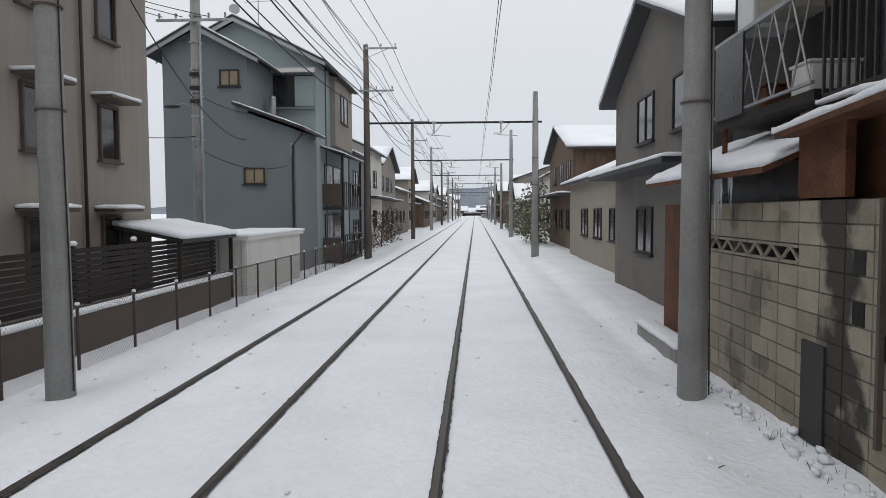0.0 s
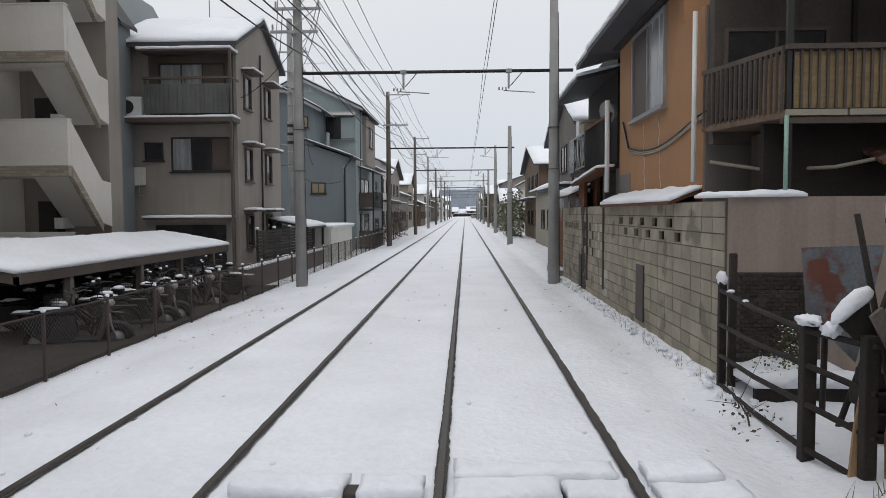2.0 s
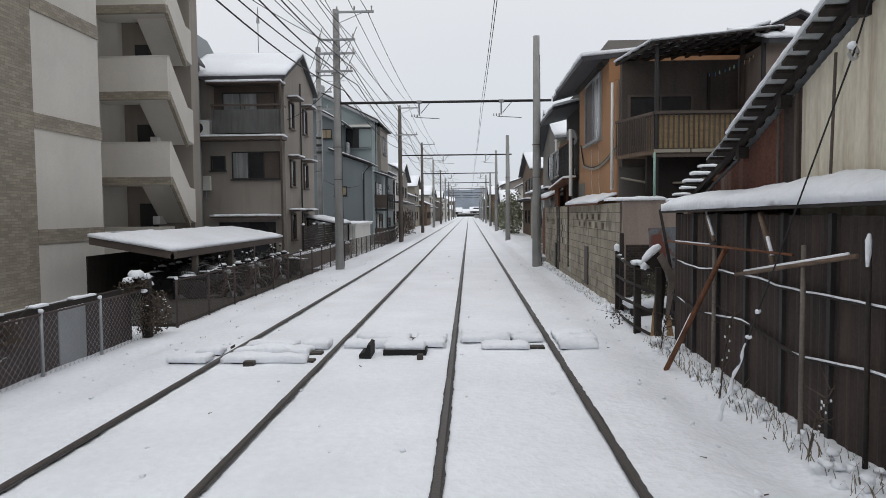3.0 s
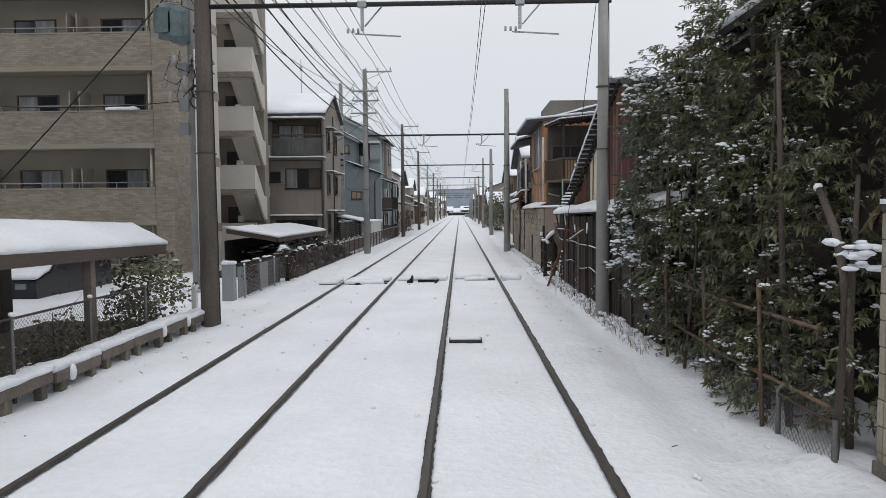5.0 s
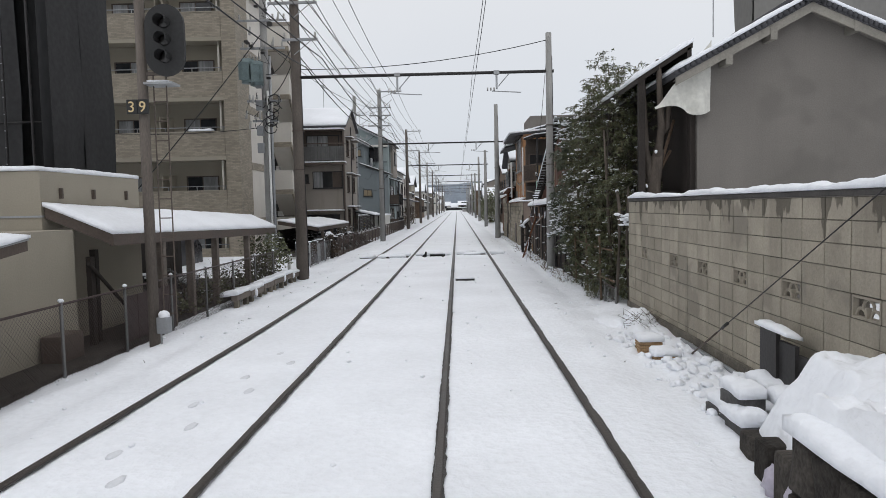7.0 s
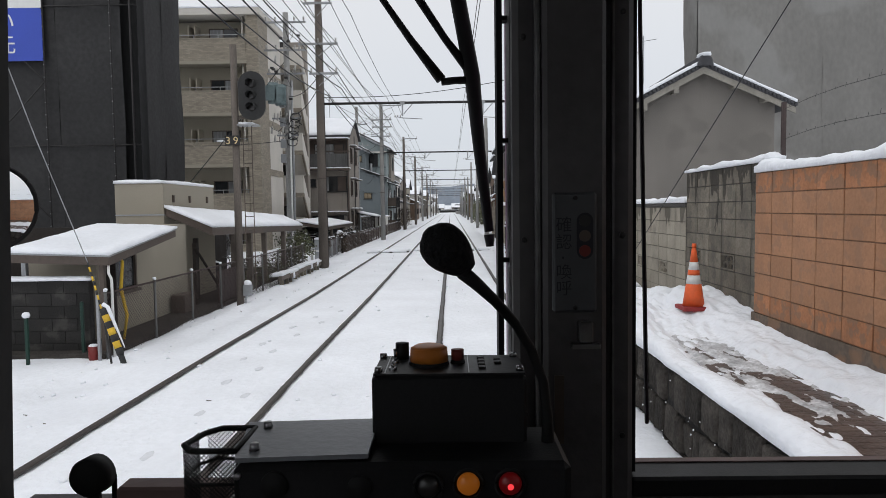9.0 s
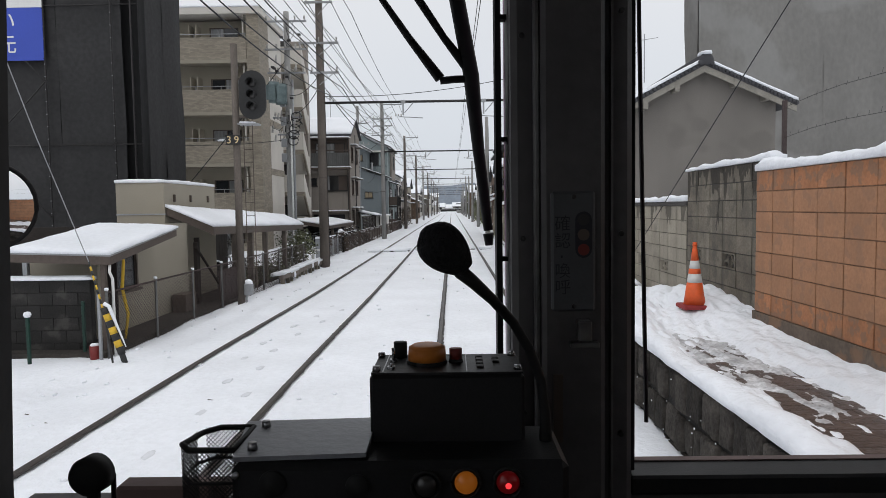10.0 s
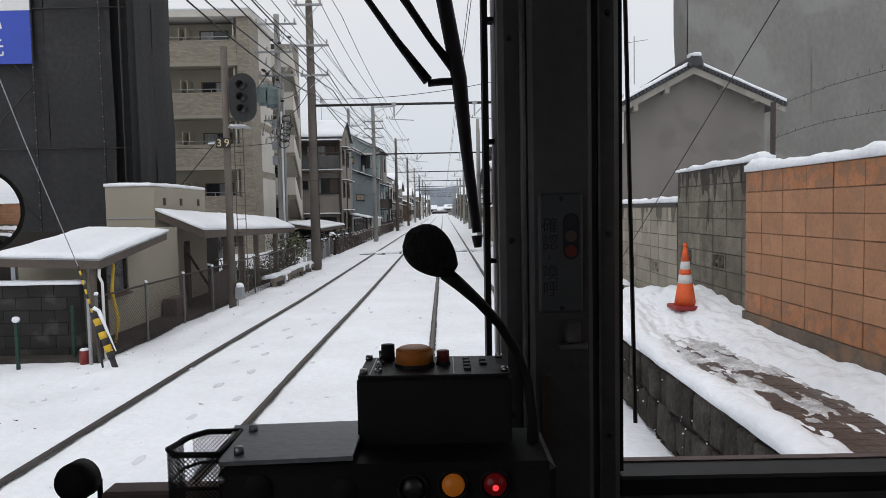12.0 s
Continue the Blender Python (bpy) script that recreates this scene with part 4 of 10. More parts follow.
def gable(name, x0, z0, xm, zm, x1, z1, y0, y1, snow_t):
    rf = part(name, Shape().slab([(x0, y0, z0), (xm, y0, zm), (xm, y1, zm), (x0, y1, z0)], 0.09).slab([(xm, y0, zm), (x1, y0, z1), (x1, y1, z1), (xm, y1, zm)], 0.09), TRIM_DARK, t)
    part("barge_board", Shape().prism([(x0, z0 - 0.09), (xm, zm - 0.09), (x1, z1 - 0.09), (x1, z1 - 0.24), (xm, zm - 0.26), (x0, z0 - 0.24)], "y", y0 + 0.02, y0 + 0.06), TRIM_GREY, rf)
    part("snow", Shape().pillow([(x0 + 0.04, y0 + 0.05, z0 + 0.01), (xm, y0 + 0.05, zm + 0.01), (xm, y1, zm + 0.01), (x0 + 0.04, y1, z0 + 0.01)], snow_t, 0.4).pillow([(xm, y0 + 0.05, zm + 0.01), (x1 - 0.04, y0 + 0.05, z1 + 0.01), (x1 - 0.04, y1, z1 + 0.01), (xm, y1, zm + 0.01)], snow_t, 0.4), SNOW, rf, "", True)


gable("roof", -12.4, 7.78, -10.5, 8.83, -8.17, 7.58, FY - 0.4, 71.6, 0.08)
rf = part("lean_to_roof", Shape().slab([(-9.16, FY - 0.3, 5.97), (-6.5, FY - 0.3, 5.03), (-6.5, 71.55, 5.03), (-9.16, 71.55, 5.97)], 0.09), TRIM_DARK, t)
part("snow", Shape().pillow([(-9.12, FY - 0.25, 5.98), (-6.55, FY - 0.25, 5.05), (-6.55, 71.4, 5.05), (-9.12, 71.4, 5.98)], 0.06, 0.3), SNOW, rf, "", True)
gable("rear_roof", -13.4, 8.3, -10.2, 9.98, -6.45, 8.12, 71.15, 79.0, 0.08)
# taupe bay over the balconies
bay = part("bay_wall", Shape().box(-6.98, -6.72, 74.4, 78.6, 5.0, 8.05), STUCCO_TAN, t, "dull taupe bay")
part("bay_roof", Shape().slab([(-6.98, 74.2, 8.2), (-6.5, 74.2, 8.05), (-6.5, 78.7, 8.05), (-6.98, 78.7, 8.2)], 0.07), TRIM_DARK, bay)
window(t, "+x", -6.72, 75.6, 77.2, 6.2, 7.5, TRIM_DARK, (None, CURTAIN))
part("wall_lamp", Shape().box(-8.28, -8.18, FY - 0.14, FY, 0.86, 1.0, 0.02).box(-8.05, -7.95, FY - 0.14, FY, 0.86, 1.0, 0.02), WHITE_PAINT, t)
part("meter_box", Shape().box(-7.1, -7.0, FY - 0.12, FY, 4.05, 4.5, 0.015), TRIM_GREY, t)
for u0, u1, v0, v1 in ((-9.69, -8.96, 6.58, 7.18), (-8.86, -8.08, 3.03, 3.63), (-10.5, -9.9, 0.75, 1.35)):
    window(t, "-y", FY, u0, u1, v0, v1, TRIM_DARK, (GLASS_WARM, GLASS_WARM) if v0 > 2 else (None,))
# no real opening: a flat dark panel stands in for the loggia's shade
part("loggia_opening", Shape().box(-8.66, -7.05, 71.56, 71.615, 6.3, 7.6), CAR_DARK, t, "dark panel painting the shade inside the loggia")
for x in (-8.6, -8.2, -7.83):
    part("loggia_post", Shape().box(x, x + 0.05, 71.5, 71.56, 6.3, 7.62), TRIM_DARK, t)
part("loggia_screen", Shape().box(-7.8, -7.02, 71.5, 71.58, 6.32, 7.55, 0.01), BLUE_PALE, t, "pale loggia screen panel")
part("loggia_sill", Shape().box(-8.66, -6.98, 71.42, 71.6, 6.2, 6.3), BLUE_GREY, t)
part("fascia", Shape().box(-8.66, -6.9, 71.2, 71.32, 7.66, 7.8), STUCCO_WHITE, t)
part("loggia_roof", Shape().box(-8.66, -6.9, 71.2, 71.6, 7.8, 7.86), TRIM_GREY, t)
gutter(t, [(-6.62, FY - 0.2, 4.85), (-7.02, FY - 0.1, 4.4), (-7.02, FY - 0.07, -0.3)])
gutter(t, [(-6.9, 73.4, 8.3), (-6.95, 73.4, 7.9), (-6.95, 73.4, 0)], 0.04)
# dark steel balconies on the track side
for z in (-0.2, 2.1):
    b = part("balcony", Shape().box(-7.0, -6.05, 72.6, 77.2, z, z + 0.14), TRIM_DARK, t)
    for k in range(11):
        y = 72.65 + k * 0.45
        part("baluster", Shape().box(-6.1, -6.06, y, y + 0.03, z + 0.14, z + 1.15), TRIM_DARK, b)
    part("handrail", Shape().box(-6.12, -6.04, 72.6, 77.2, z + 1.15, z + 1.21), TRIM_DARK, b)
    part("end_panel", Shape().box(-7.0, -6.1, 72.6, 72.64, z + 0.2, z + 1.1), TRIM_BROWN, b)
for y in (72.65, 77.1):
    part("balcony_post", Shape().box(-6.14, -6.04, y, y + 0.09, -0.3, 4.42), TRIM_DARK, t)
br = part("balcony_roof", Shape().slab([(-7.0, 72.3, 4.8), (-5.9, 72.3, 4.45), (-5.9, 77.4, 4.45), (-7.0, 77.4, 4.8)], 0.07), TRIM_DARK, t)
part("snow", Shape().pillow([(-7.0, 72.3, 4.81), (-5.95, 72.3, 4.47), (-5.95, 77.4, 4.47), (-7.0, 77.4, 4.81)], 0.07, 0.3), SNOW, br, "", True)
for z in (0.2, 2.4):
    window(t, "+x", -6.95, 73.0, 76.6, z, z + 1.7, TRIM_DARK, (CURTAIN, None))
part("roof_ventilator", Shape().cyl((-8.35, 70.3, 5.68), (-8.35, 70.3, 6.45), 0.13, 0.13, 14).ball((-8.35, 70.3, 6.45), 0.15, 0.15, 0.12, 12), GALV, t, "bright metal flue cowl", True)
part("aerial_mast", Shape().cyl((-9.7, 73, 9.7), (-9.7, 73, 11.2), 0.02).cyl((-10.3, 73, 11.0), (-8.9, 73, 11.05), 0.012).cyl((-10.1, 72.6, 11.0), (-10.1, 73.4, 11.0), 0.01).cyl((-9.1, 72.7, 11.05), (-9.1, 73.3, 11.05), 0.01), GALV, t)
part("satellite_dish", Shape().cyl((-10.25, 71.6, 9.9), (-10.25, 71.6, 10.2), 0.025, n=6).cyl((-10.25, 71.55, 10.25), (-10.2, 71.45, 10.27), 0.16, 0.22, 16), TRIM_GREY, t)

t = thing("house", (-9.0, 81.0, -0.4), "grey rendered house squeezed behind the blue one", "house")
part("wall", Shape().box(-13, -6.9, 78.7, 83.6, -0.6, 5.3), BLUE_GREY, t)
rf = part("roof", Shape().slab([(-13.2, 78.6, 6.6), (-6.6, 78.6, 5.1), (-6.6, 83.8, 5.1), (-13.2, 83.8, 6.6)], 0.1), ROOF, t)
part("snow", Shape().pillow([(-13.2, 78.6, 6.6), (-6.6, 78.6, 5.1), (-6.6, 83.8, 5.1), (-13.2, 83.8, 6.6)], 0.12, 0.5), SNOW, rf, "", True)
window(t, "+x", -6.9, 79.6, 81.2, 2.9, 4.2)
window(t, "+x", -6.9, 79.6, 81.2, 0.4, 1.6)

# cream storage shed
t = thing("garden_shed", (-6.9, 64.0, -0.4), "cream metal storage shed with a flat snow-covered roof", "shed")
part("body", Shape().box(-8.1, -6.4, 61.2, 66.6, -0.5, 1.28), SHED_WHITE, t)
rf = part("roof", Shape().box(-8.25, -6.3, 61.05, 66.75, 1.28, 1.38, 0.015), SHED_WHITE, t)
part("snow", Shape().pillow([(-8.25, 61.05, 1.38), (-6.3, 61.05, 1.38), (-6.3, 66.75, 1.38), (-8.25, 66.75, 1.38)], 0.1, 0.3), SNOW, rf, "", True)
rb = Shape()
for k in range(6):
    rb.box(-8.05 + k * 0.3, -8.03 + k * 0.3, 61.18, 61.21, -0.4, 1.27)
part("panel_rib", rb, TRIM_GREY, t)
tp = Shape()
for k in range(8):
    tp.box(-7.98 + 0.012 * k, -7.9 + 0.012 * k, 61.14, 61.17, -0.3 + k * 0.2, -0.2 + k * 0.2)
part("hazard_tape", tp, YELLOW, t)

# taupe three-storey house
t = thing("house", (-10.0, 56.5, -0.4), "taupe three-storey house with snow on every ledge", "house")
FY = 54.3
part("wall", Shape().prism([(FY, -0.6), (59.6, -0.6), (59.6, 7.9), (57.0, 9.0), (FY, 7.7)], "x", -12.15, -8.15), STUCCO_TAN, t)
rf = part("roof", Shape().slab([(-12.4, FY - 0.5, 7.6), (-7.95, FY - 0.5, 7.6), (-7.95, 57.0, 9.15), (-12.4, 57.0, 9.15)], 0.14).slab([(-12.4, 57.0, 9.15), (-7.95, 57.0, 9.15), (-7.95, 59.9, 7.8), (-12.4, 59.9, 7.8)], 0.14), ROOF, t)
part("snow", Shape().pillow([(-12.38, FY - 0.48, 7.61), (-7.97, FY - 0.48, 7.61), (-7.97, 57.0, 9.16), (-12.38, 57.0, 9.16)], 0.15, 0.3).pillow([(-12.38, 57.0, 9.16), (-7.97, 57.0, 9.16), (-7.97, 59.88, 7.81), (-12.38, 59.88, 7.81)], 0.15, 0.3), SNOW, rf, "", True)
part("recess", Shape().box(-11.1, -8.25, FY - 0.02, FY - 0.004, 5.25, 7.25), TRIM_BROWN, t)
window(t, "-y", FY - 0.02, -10.75, -8.5, 5.4, 7.0, TRIM_DARK, (CURTAIN, CURTAIN, TRIM_BROWN))
aw = awning(t, "-y", FY, -11.15, -8.1, 7.32, 0.75, 0.12)
fl = part("floor_ledge", Shape().box(-12.3, -8.05, FY - 0.75, FY, 4.98, 5.12), TRIM_BROWN, t)
part("snow", Shape().pillow([(-12.3, FY - 0.75, 5.12), (-8.05, FY - 0.75, 5.12), (-8.05, FY - 0.02, 5.12), (-12.3, FY - 0.02, 5.12)], 0.1, 0.2), SNOW, fl, "", True)
bl = part("balcony", Shape().box(-10.95, -8.1, FY - 0.72, FY - 0.68, 5.25, 6.2), POST_STEEL, t, "grey corrugated balcony panel")
for k in range(20):
    u = -10.92 + k * 0.147
    part("panel_rib", Shape().box(u, u + 0.05, FY - 0.745, FY - 0.722, 5.25, 6.18), POST_STEEL, bl)
part("handrail", Shape().box(-11.0, -8.05, FY - 0.76, FY - 0.66, 6.35, 6.42).box(-8.1, -8.06, FY - 0.72, FY, 6.35, 6.42).box(-10.95, -10.9, FY - 0.73, FY - 0.68, 6.2, 6.36).box(-9.6, -9.56, FY - 0.73, FY - 0.68, 6.2, 6.36), TRIM_BROWN, bl)
part("corner_post", Shape().box(-8.16, -8.08, FY - 0.72, FY - 0.64, -0.4, 7.3), TRIM_BROWN, t)
window(t, "-y", FY, -10.4, -8.35, 3.4, 4.55, TRIM_DARK, (CURTAIN, None, TRIM_BROWN))
window(t, "-y", FY, -11.3, -10.68, 3.78, 4.38, TRIM_DARK, (None,))
awning(t, "-y", FY, -11.2, -8.3, 1.85, 0.55, 0.1)
part("ground_window", Shape().box(-11.0, -8.6, FY - 0.03, FY - 0.002, 0.0, 1.6), CAR_DARK, t)
ac = part("air_conditioner", Shape().box(-11.85, -11.1, FY - 0.6, FY - 0.3, 5.2, 5.78, 0.03), WHITE_PAINT, t)
part("fan_grille", Shape().cyl((-11.58, FY - 0.6, 5.49), (-11.58, FY - 0.62, 5.49), 0.22, n=18), TRIM_DARK, ac)
part("snow", Shape().pillow([(-11.85, FY - 0.6, 5.78), (-11.1, FY - 0.6, 5.78), (-11.1, FY - 0.3, 5.78), (-11.85, FY - 0.3, 5.78)], 0.05, 0.08), SNOW, ac, "", True)
mt = part("gas_heater", Shape().box(-11.85, -11.3, FY - 0.2, FY, 2.95, 3.55, 0.02), STUCCO_WHITE, t)
part("pipework", Shape().tube([(-11.75, FY - 0.1, 2.95), (-11.75, FY - 0.1, 2.5), (-11.9, FY - 0.1, 2.3)], 0.02).tube([(-11.5, FY - 0.1, 2.95), (-11.5, FY - 0.12, 2.6), (-11.35, FY - 0.1, 2.6)], 0.02), GALV, mt)
for u in (-12.0, -8.3):
    gutter(t, [(u, FY - 0.06, 7.4), (u, FY - 0.06, -0.3)], 0.035)
for v in (0.6, 2.9, 5.4):
    for u in (55.0, 57.4):
        window(t, "+x", -8.15, u, u + 0.75, v + 0.2, v + 1.35, TRIM_BROWN, (None,), 0.07)
        awning(t, "+x", -8.15, u - 0.2, u + 0.95, v + 1.5, 0.45, 0.09)
gutter(t, [(-8.08, 56.8, 7.8), (-8.08, 56.8, -0.2)], 0.035)
part("aerial_mast", Shape().cyl((-10.0, 57, 9.1), (-10.0, 57, 11.3), 0.02).cyl((-10.0, 57, 10.6), (-10.0, 57, 10.9), 0.08, 0.05), GALV, t)

# blue building wedged behind
t = thing("house", (-14.0, 53.5, -0.4), "tall plain blue-grey house seen edge on", "house")
part("wall", Shape().prism([(-18, -0.6), (-11.6, -0.6), (-11.6, 8.3), (-13.3, 10.8), (-18, 10.8)], "y", 53.3, 54.1), BLUE_SOFT, t)
part("rear_block", Shape().prism([(-18, -0.6), (-12.3, -0.6), (-12.3, 8.3), (-13.5, 10.6), (-18, 10.6)], "y", 54.1, 60), BLUE_SOFT, t)
part("roof", Shape().slab([(-13.3, 53.1, 10.9), (-11.4, 53.1, 8.1), (-11.4, 54.2, 8.1), (-13.3, 54.2, 10.9)], 0.1), TRIM_DARK, t)

# tan tiled apartment block with balconies
t = thing("apartment_block", (-17.0, 44.0, -0.4), "five-storey tan tiled apartment block with long balconies", "apartment block")
part("rear_wall", Shape().box(-27, -10.9, 40.95, 44.9, -0.6, 12.5), STUCCO_BEIGE, t)
part("side_wall", Shape().box(-10.9, -10.86, 40.2, 44.9, -0.6, 12.6), CREAM, t)
part("corner_pier", Shape().box(-11.5, -10.83, 39.98, 41.9, -0.6, 12.7), TILE_TAN, t)
part("roof_slab", Shape().box(-27.2, -10.7, 39.8, 45.1, 12.6, 12.95), CREAM, t)
part("snow", Shape().pillow([(-27.2, 39.8, 12.95), (-10.7, 39.8, 12.95), (-10.7, 45.1, 12.95), (-27.2, 45.1, 12.95)], 0.15, 0.9), SNOW, t, "", True)
for k in range(5):
    z0 = 1.75 + 2.8 * k - 2.8
    bl = part("balcony", Shape().box(-27, -11.52, 40.0, 40.16, z0 + 0.05, z0 + 1.2), TILE_TAN, t, "tan tiled balcony parapet")
    part("slab", Shape().box(-27, -11.5, 40.0, 40.95, z0 - 0.12, z0 + 0.048), STUCCO_BEIGE, bl)
    part("coping", Shape().box(-27, -11.52, 39.98, 40.18, z0 + 1.2, z0 + 1.25), STUCCO_BEIGE, bl)
    part("handrail", Shape().box(-27, -11.52, 40.06, 40.1, z0 + 1.42, z0 + 1.46), GALV, bl)
    for q in range(12):
        part("rail_post", Shape().box(-26.8 + q * 1.38, -26.77 + q * 1.38, 40.06, 40.09, z0 + 1.24, z0 + 1.44), GALV, bl)
    for u in (-26.9, -23.7, -20.4, -17.1, -13.8):
        window(t, "-y", 40.95, u, u + 1.6, z0 + 0.35, z0 + 1.98, TRIM_BROWN, (CURTAIN, None) if int(u * 3 + k) % 2 else (None, CURTAIN))
    for u in (-21.2, -17.9, -14.72, -14.35):
        part("balcony_divider", Shape().box(u, u + 0.05, 40.2, 40.95, z0 + 0.1, z0 + 2.0), STUCCO_BEIGE, t)
    gutter(t, [(-11.75, 40.25, z0), (-11.75, 40.25, z0 + 2.7)], 0.05, CREAM)
    part("side_band", Shape().box(-10.88, -10.82, 41.9, 44.9, z0 - 0.5, z0 - 0.14), TILE_TAN, t)
sn = Shape().pillow([(-13.2, 39.9, 5.8), (-12.1, 39.9, 5.8), (-12.1, 40.2, 5.8), (-13.2, 40.2, 5.8)], 0.12, 0.15)
part("snow", sn, SNOW, t, "", True)
# stair wing with cream parapets
for k in range(5):
    z0 = 0.45 + 2.8 * k
    bl = part("stair_landing", Shape().box(-13.6, -10.3, 48.1, 48.25, z0 - 0.05, z0 + 1.06), CREAM, t, "cream rendered landing parapet")
    part("brick_band", Shape().box(-13.6, -10.3, 48.095, 48.25, z0 - 0.32, z0 - 0.052), TILE_TAN, bl)
    part("landing_slab", Shape().box(-13.6, -10.42, 48.26, 49.2, z0 - 0.32, z0 - 0.16), CREAM, bl)
    part("side_parapet", Shape().prism([(48.26, z0 - 0.05), (48.26, z0 + 1.06), (49.65, z0 - 0.35), (50.1, z0 - 0.4), (50.1, z0 - 1.6), (49.65, z0 - 1.5)], "x", -10.42, -10.3), CREAM, bl)
    part("side_band", Shape().prism([(48.26, z0 - 0.32), (48.26, z0 - 0.055), (49.65, z0 - 1.505), (49.65, z0 - 1.75)], "x", -10.415, -10.295), TILE_TAN, bl)
    part("stair_flight", Shape().prism([(48.6, z0 - 0.17), (49.2, z0 - 0.2), (50.2, z0 - 1.4), (50.2, z0 - 1.6)], "x", -11.6, -10.43), CREAM, bl)
    part("coping", Shape().box(-13.62, -10.28, 48.08, 48.27, z0 + 1.062, z0 + 1.1), STUCCO_WHITE, bl)
    part("door_recess", Shape().box(-12.25, -11.75, 49.9, 50.28, z0 - 0.1, z0 + 1.9), TRIM_DARK, bl)
    part("meter_box", Shape().box(-11.7, -11.45, 49.7, 50.28, z0 + 1.15, z0 + 1.45, 0.02), WHITE_PAINT, bl)
part("stair_core", Shape().box(-13.6, -10.43, 50.3, 51.0, -0.6, 13.6), STUCCO_TAN, t)
part("link_wall", Shape().box(-13.6, -12.9, 44.9, 50.3, -0.6, 13.6), CREAM, t)
gw = part("ground_wall", Shape().box(-13.2, -10.3, 47.8, 47.95, -0.6, 1.35), CREAM, t)
part("snow", Shape().pillow([(-13.2, 47.8, 1.35), (-10.3, 47.8, 1.35), (-10.3, 47.95, 1.35), (-13.2, 47.95, 1.35)], 0.07, 0.1), SNOW, gw, "", True)


# ---- fences and canopies ----
def canopy(c, posts, label, snow_t=0.12):
    """A low open shelter, its roof sloping to the track, under a thick sheet of snow. c: inner near, outer near, outer far, inner far."""
    mid = sum((Vector(q) for q in c), Vector()) / 4
    t = thing("cycle_shelter", (mid.x, mid.y, -0.5), label, "shelter", "low shelters beside the line")
    rf = part("roof", Shape().slab(c, 0.05), TRIM_BROWN, t)
    down = Vector((0, 0, -0.05))
    for p, q, w in ((c[1], c[2], Vector((-0.06, 0, 0))), (c[0], c[1], Vector((0, 0.06, 0)))):
        p, q = Vector(p) + down, Vector(q) + down
        part("edge_beam", Shape().slab([tuple(p), tuple(q), tuple(q + w), tuple(p + w)], 0.13), TRIM_BROWN, rf)
    part("snow", Shape().pillow(c, snow_t, 0.2, 0.3, 0.04), SNOW, rf, "", True)
    for x, y in posts:
        u = (y - c[1][1]) / (c[2][1] - c[1][1])
        part("post", Shape().box(x - 0.07, x + 0.07, y - 0.07, y + 0.07, -0.7, c[1][2] + (c[2][2] - c[1][2]) * u - 0.05, 0.01), POST_BROWN, t)
    return t


canopy([(-9.65, 42.0, 1.42), (-7.6, 42.0, 1.05), (-7.6, 51.6, 1.05), (-9.65, 51.6, 1.42)], [(-7.72, 43.6), (-7.72, 46.3), (-7.72, 48.4), (-7.72, 50.6)], "low cycle shelter with a thick snow-covered roof")
canopy([(-7.03, 18.15, 2.12), (-5.98, 18.2, 1.66), (-6.17, 28.5, 1.44), (-7.03, 28.9, 1.80)], [(-6.2, 20.4), (-6.2, 21.8), (-6.22, 23.35), (-6.25, 25.85)], "long low parking shelter with a thick snow-covered roof", 0.10)


def mesh_fence(x, y0, y1, step, h, m, wires_m, label, name="chain_link_fence", snow=True, base=-0.32, dia=0.09):
    t = thing(name, (x, y0, base), label, "fence")
    n = int((y1 - y0) / step)
    for i in range(n + 1):
        y = y0 + i * step
        p = part("post", Shape().cyl((x, y, base - 0.2), (x, y, base + h + 0.04), 0.024, n=8), m, t, "", True)
        if snow:
            part("snow", Shape().ball((x, y, base + h + 0.05), 0.038, 0.038, 0.03, 8, 0.15), SNOW, p, "", True)
    part("top_rail", Shape().cyl((x, y0, base + h), (x, y1, base + h), 0.016, n=6), HATCH_BROWN, t, "", True)
    s = Shape()
    r = 0.0022
    k = -h
    while k < (y1 - y0):
        for a in (1, -1):
            ya, yb = (y0 + k, y0 + k + h) if a > 0 else (y0 + k + h, y0 + k)
            za, zb = base, base + h
            lo, hi = (ya, za), (yb, zb)
            ts = []
            for yy in (y0, y1):
                if (lo[0] - yy) * (hi[0] - yy) < 0:
                    ts.append((yy - lo[0]) / (hi[0] - lo[0]))
            p, q = 0.0, 1.0
            for w in ts:
                inside_start = y0 <= lo[0] <= y1
                if inside_start:
                    q = min(q, w)
                else:
                    p = max(p, w)
            mid = lo[0] + (hi[0] - lo[0]) * (p + q) / 2
            if y0 <= mid <= y1:
                A = (x, lo[0] + (hi[0] - lo[0]) * p, lo[1] + (hi[1] - lo[1]) * p)
                B = (x + 0.003, lo[0] + (hi[0] - lo[0]) * q, lo[1] + (hi[1] - lo[1]) * q)
                s.cyl(A, B, r, n=3, caps=False)
        k += dia
    part("wire_mesh", s, wires_m, t)
    return t


mesh_fence(-6.05, 38.6, 78.0, 1.6, 1.0, HATCH_BROWN, TRIM_BROWN, "dark brown mesh fence with snow-tipped posts", dia=0.075)
mesh_fence(-5.8, 12.92, 27.2, 1.73, 1.12, POST_STEEL, HATCH_BROWN, "dark chain-link fence beside the shelters", dia=0.065)
mesh_fence(-6.15, 33.2, 37.6, 1.45, 0.95, GALV, GALV, "grey chain-link fence hung with snowy creeper", dia=0.11)

# dark slatted garden screen and low brown wall in front of the taupe house
t = thing("slatted_screen", (-7.0, 56.0, -0.3), "dark brown slatted garden screen dusted with snow", "fence")
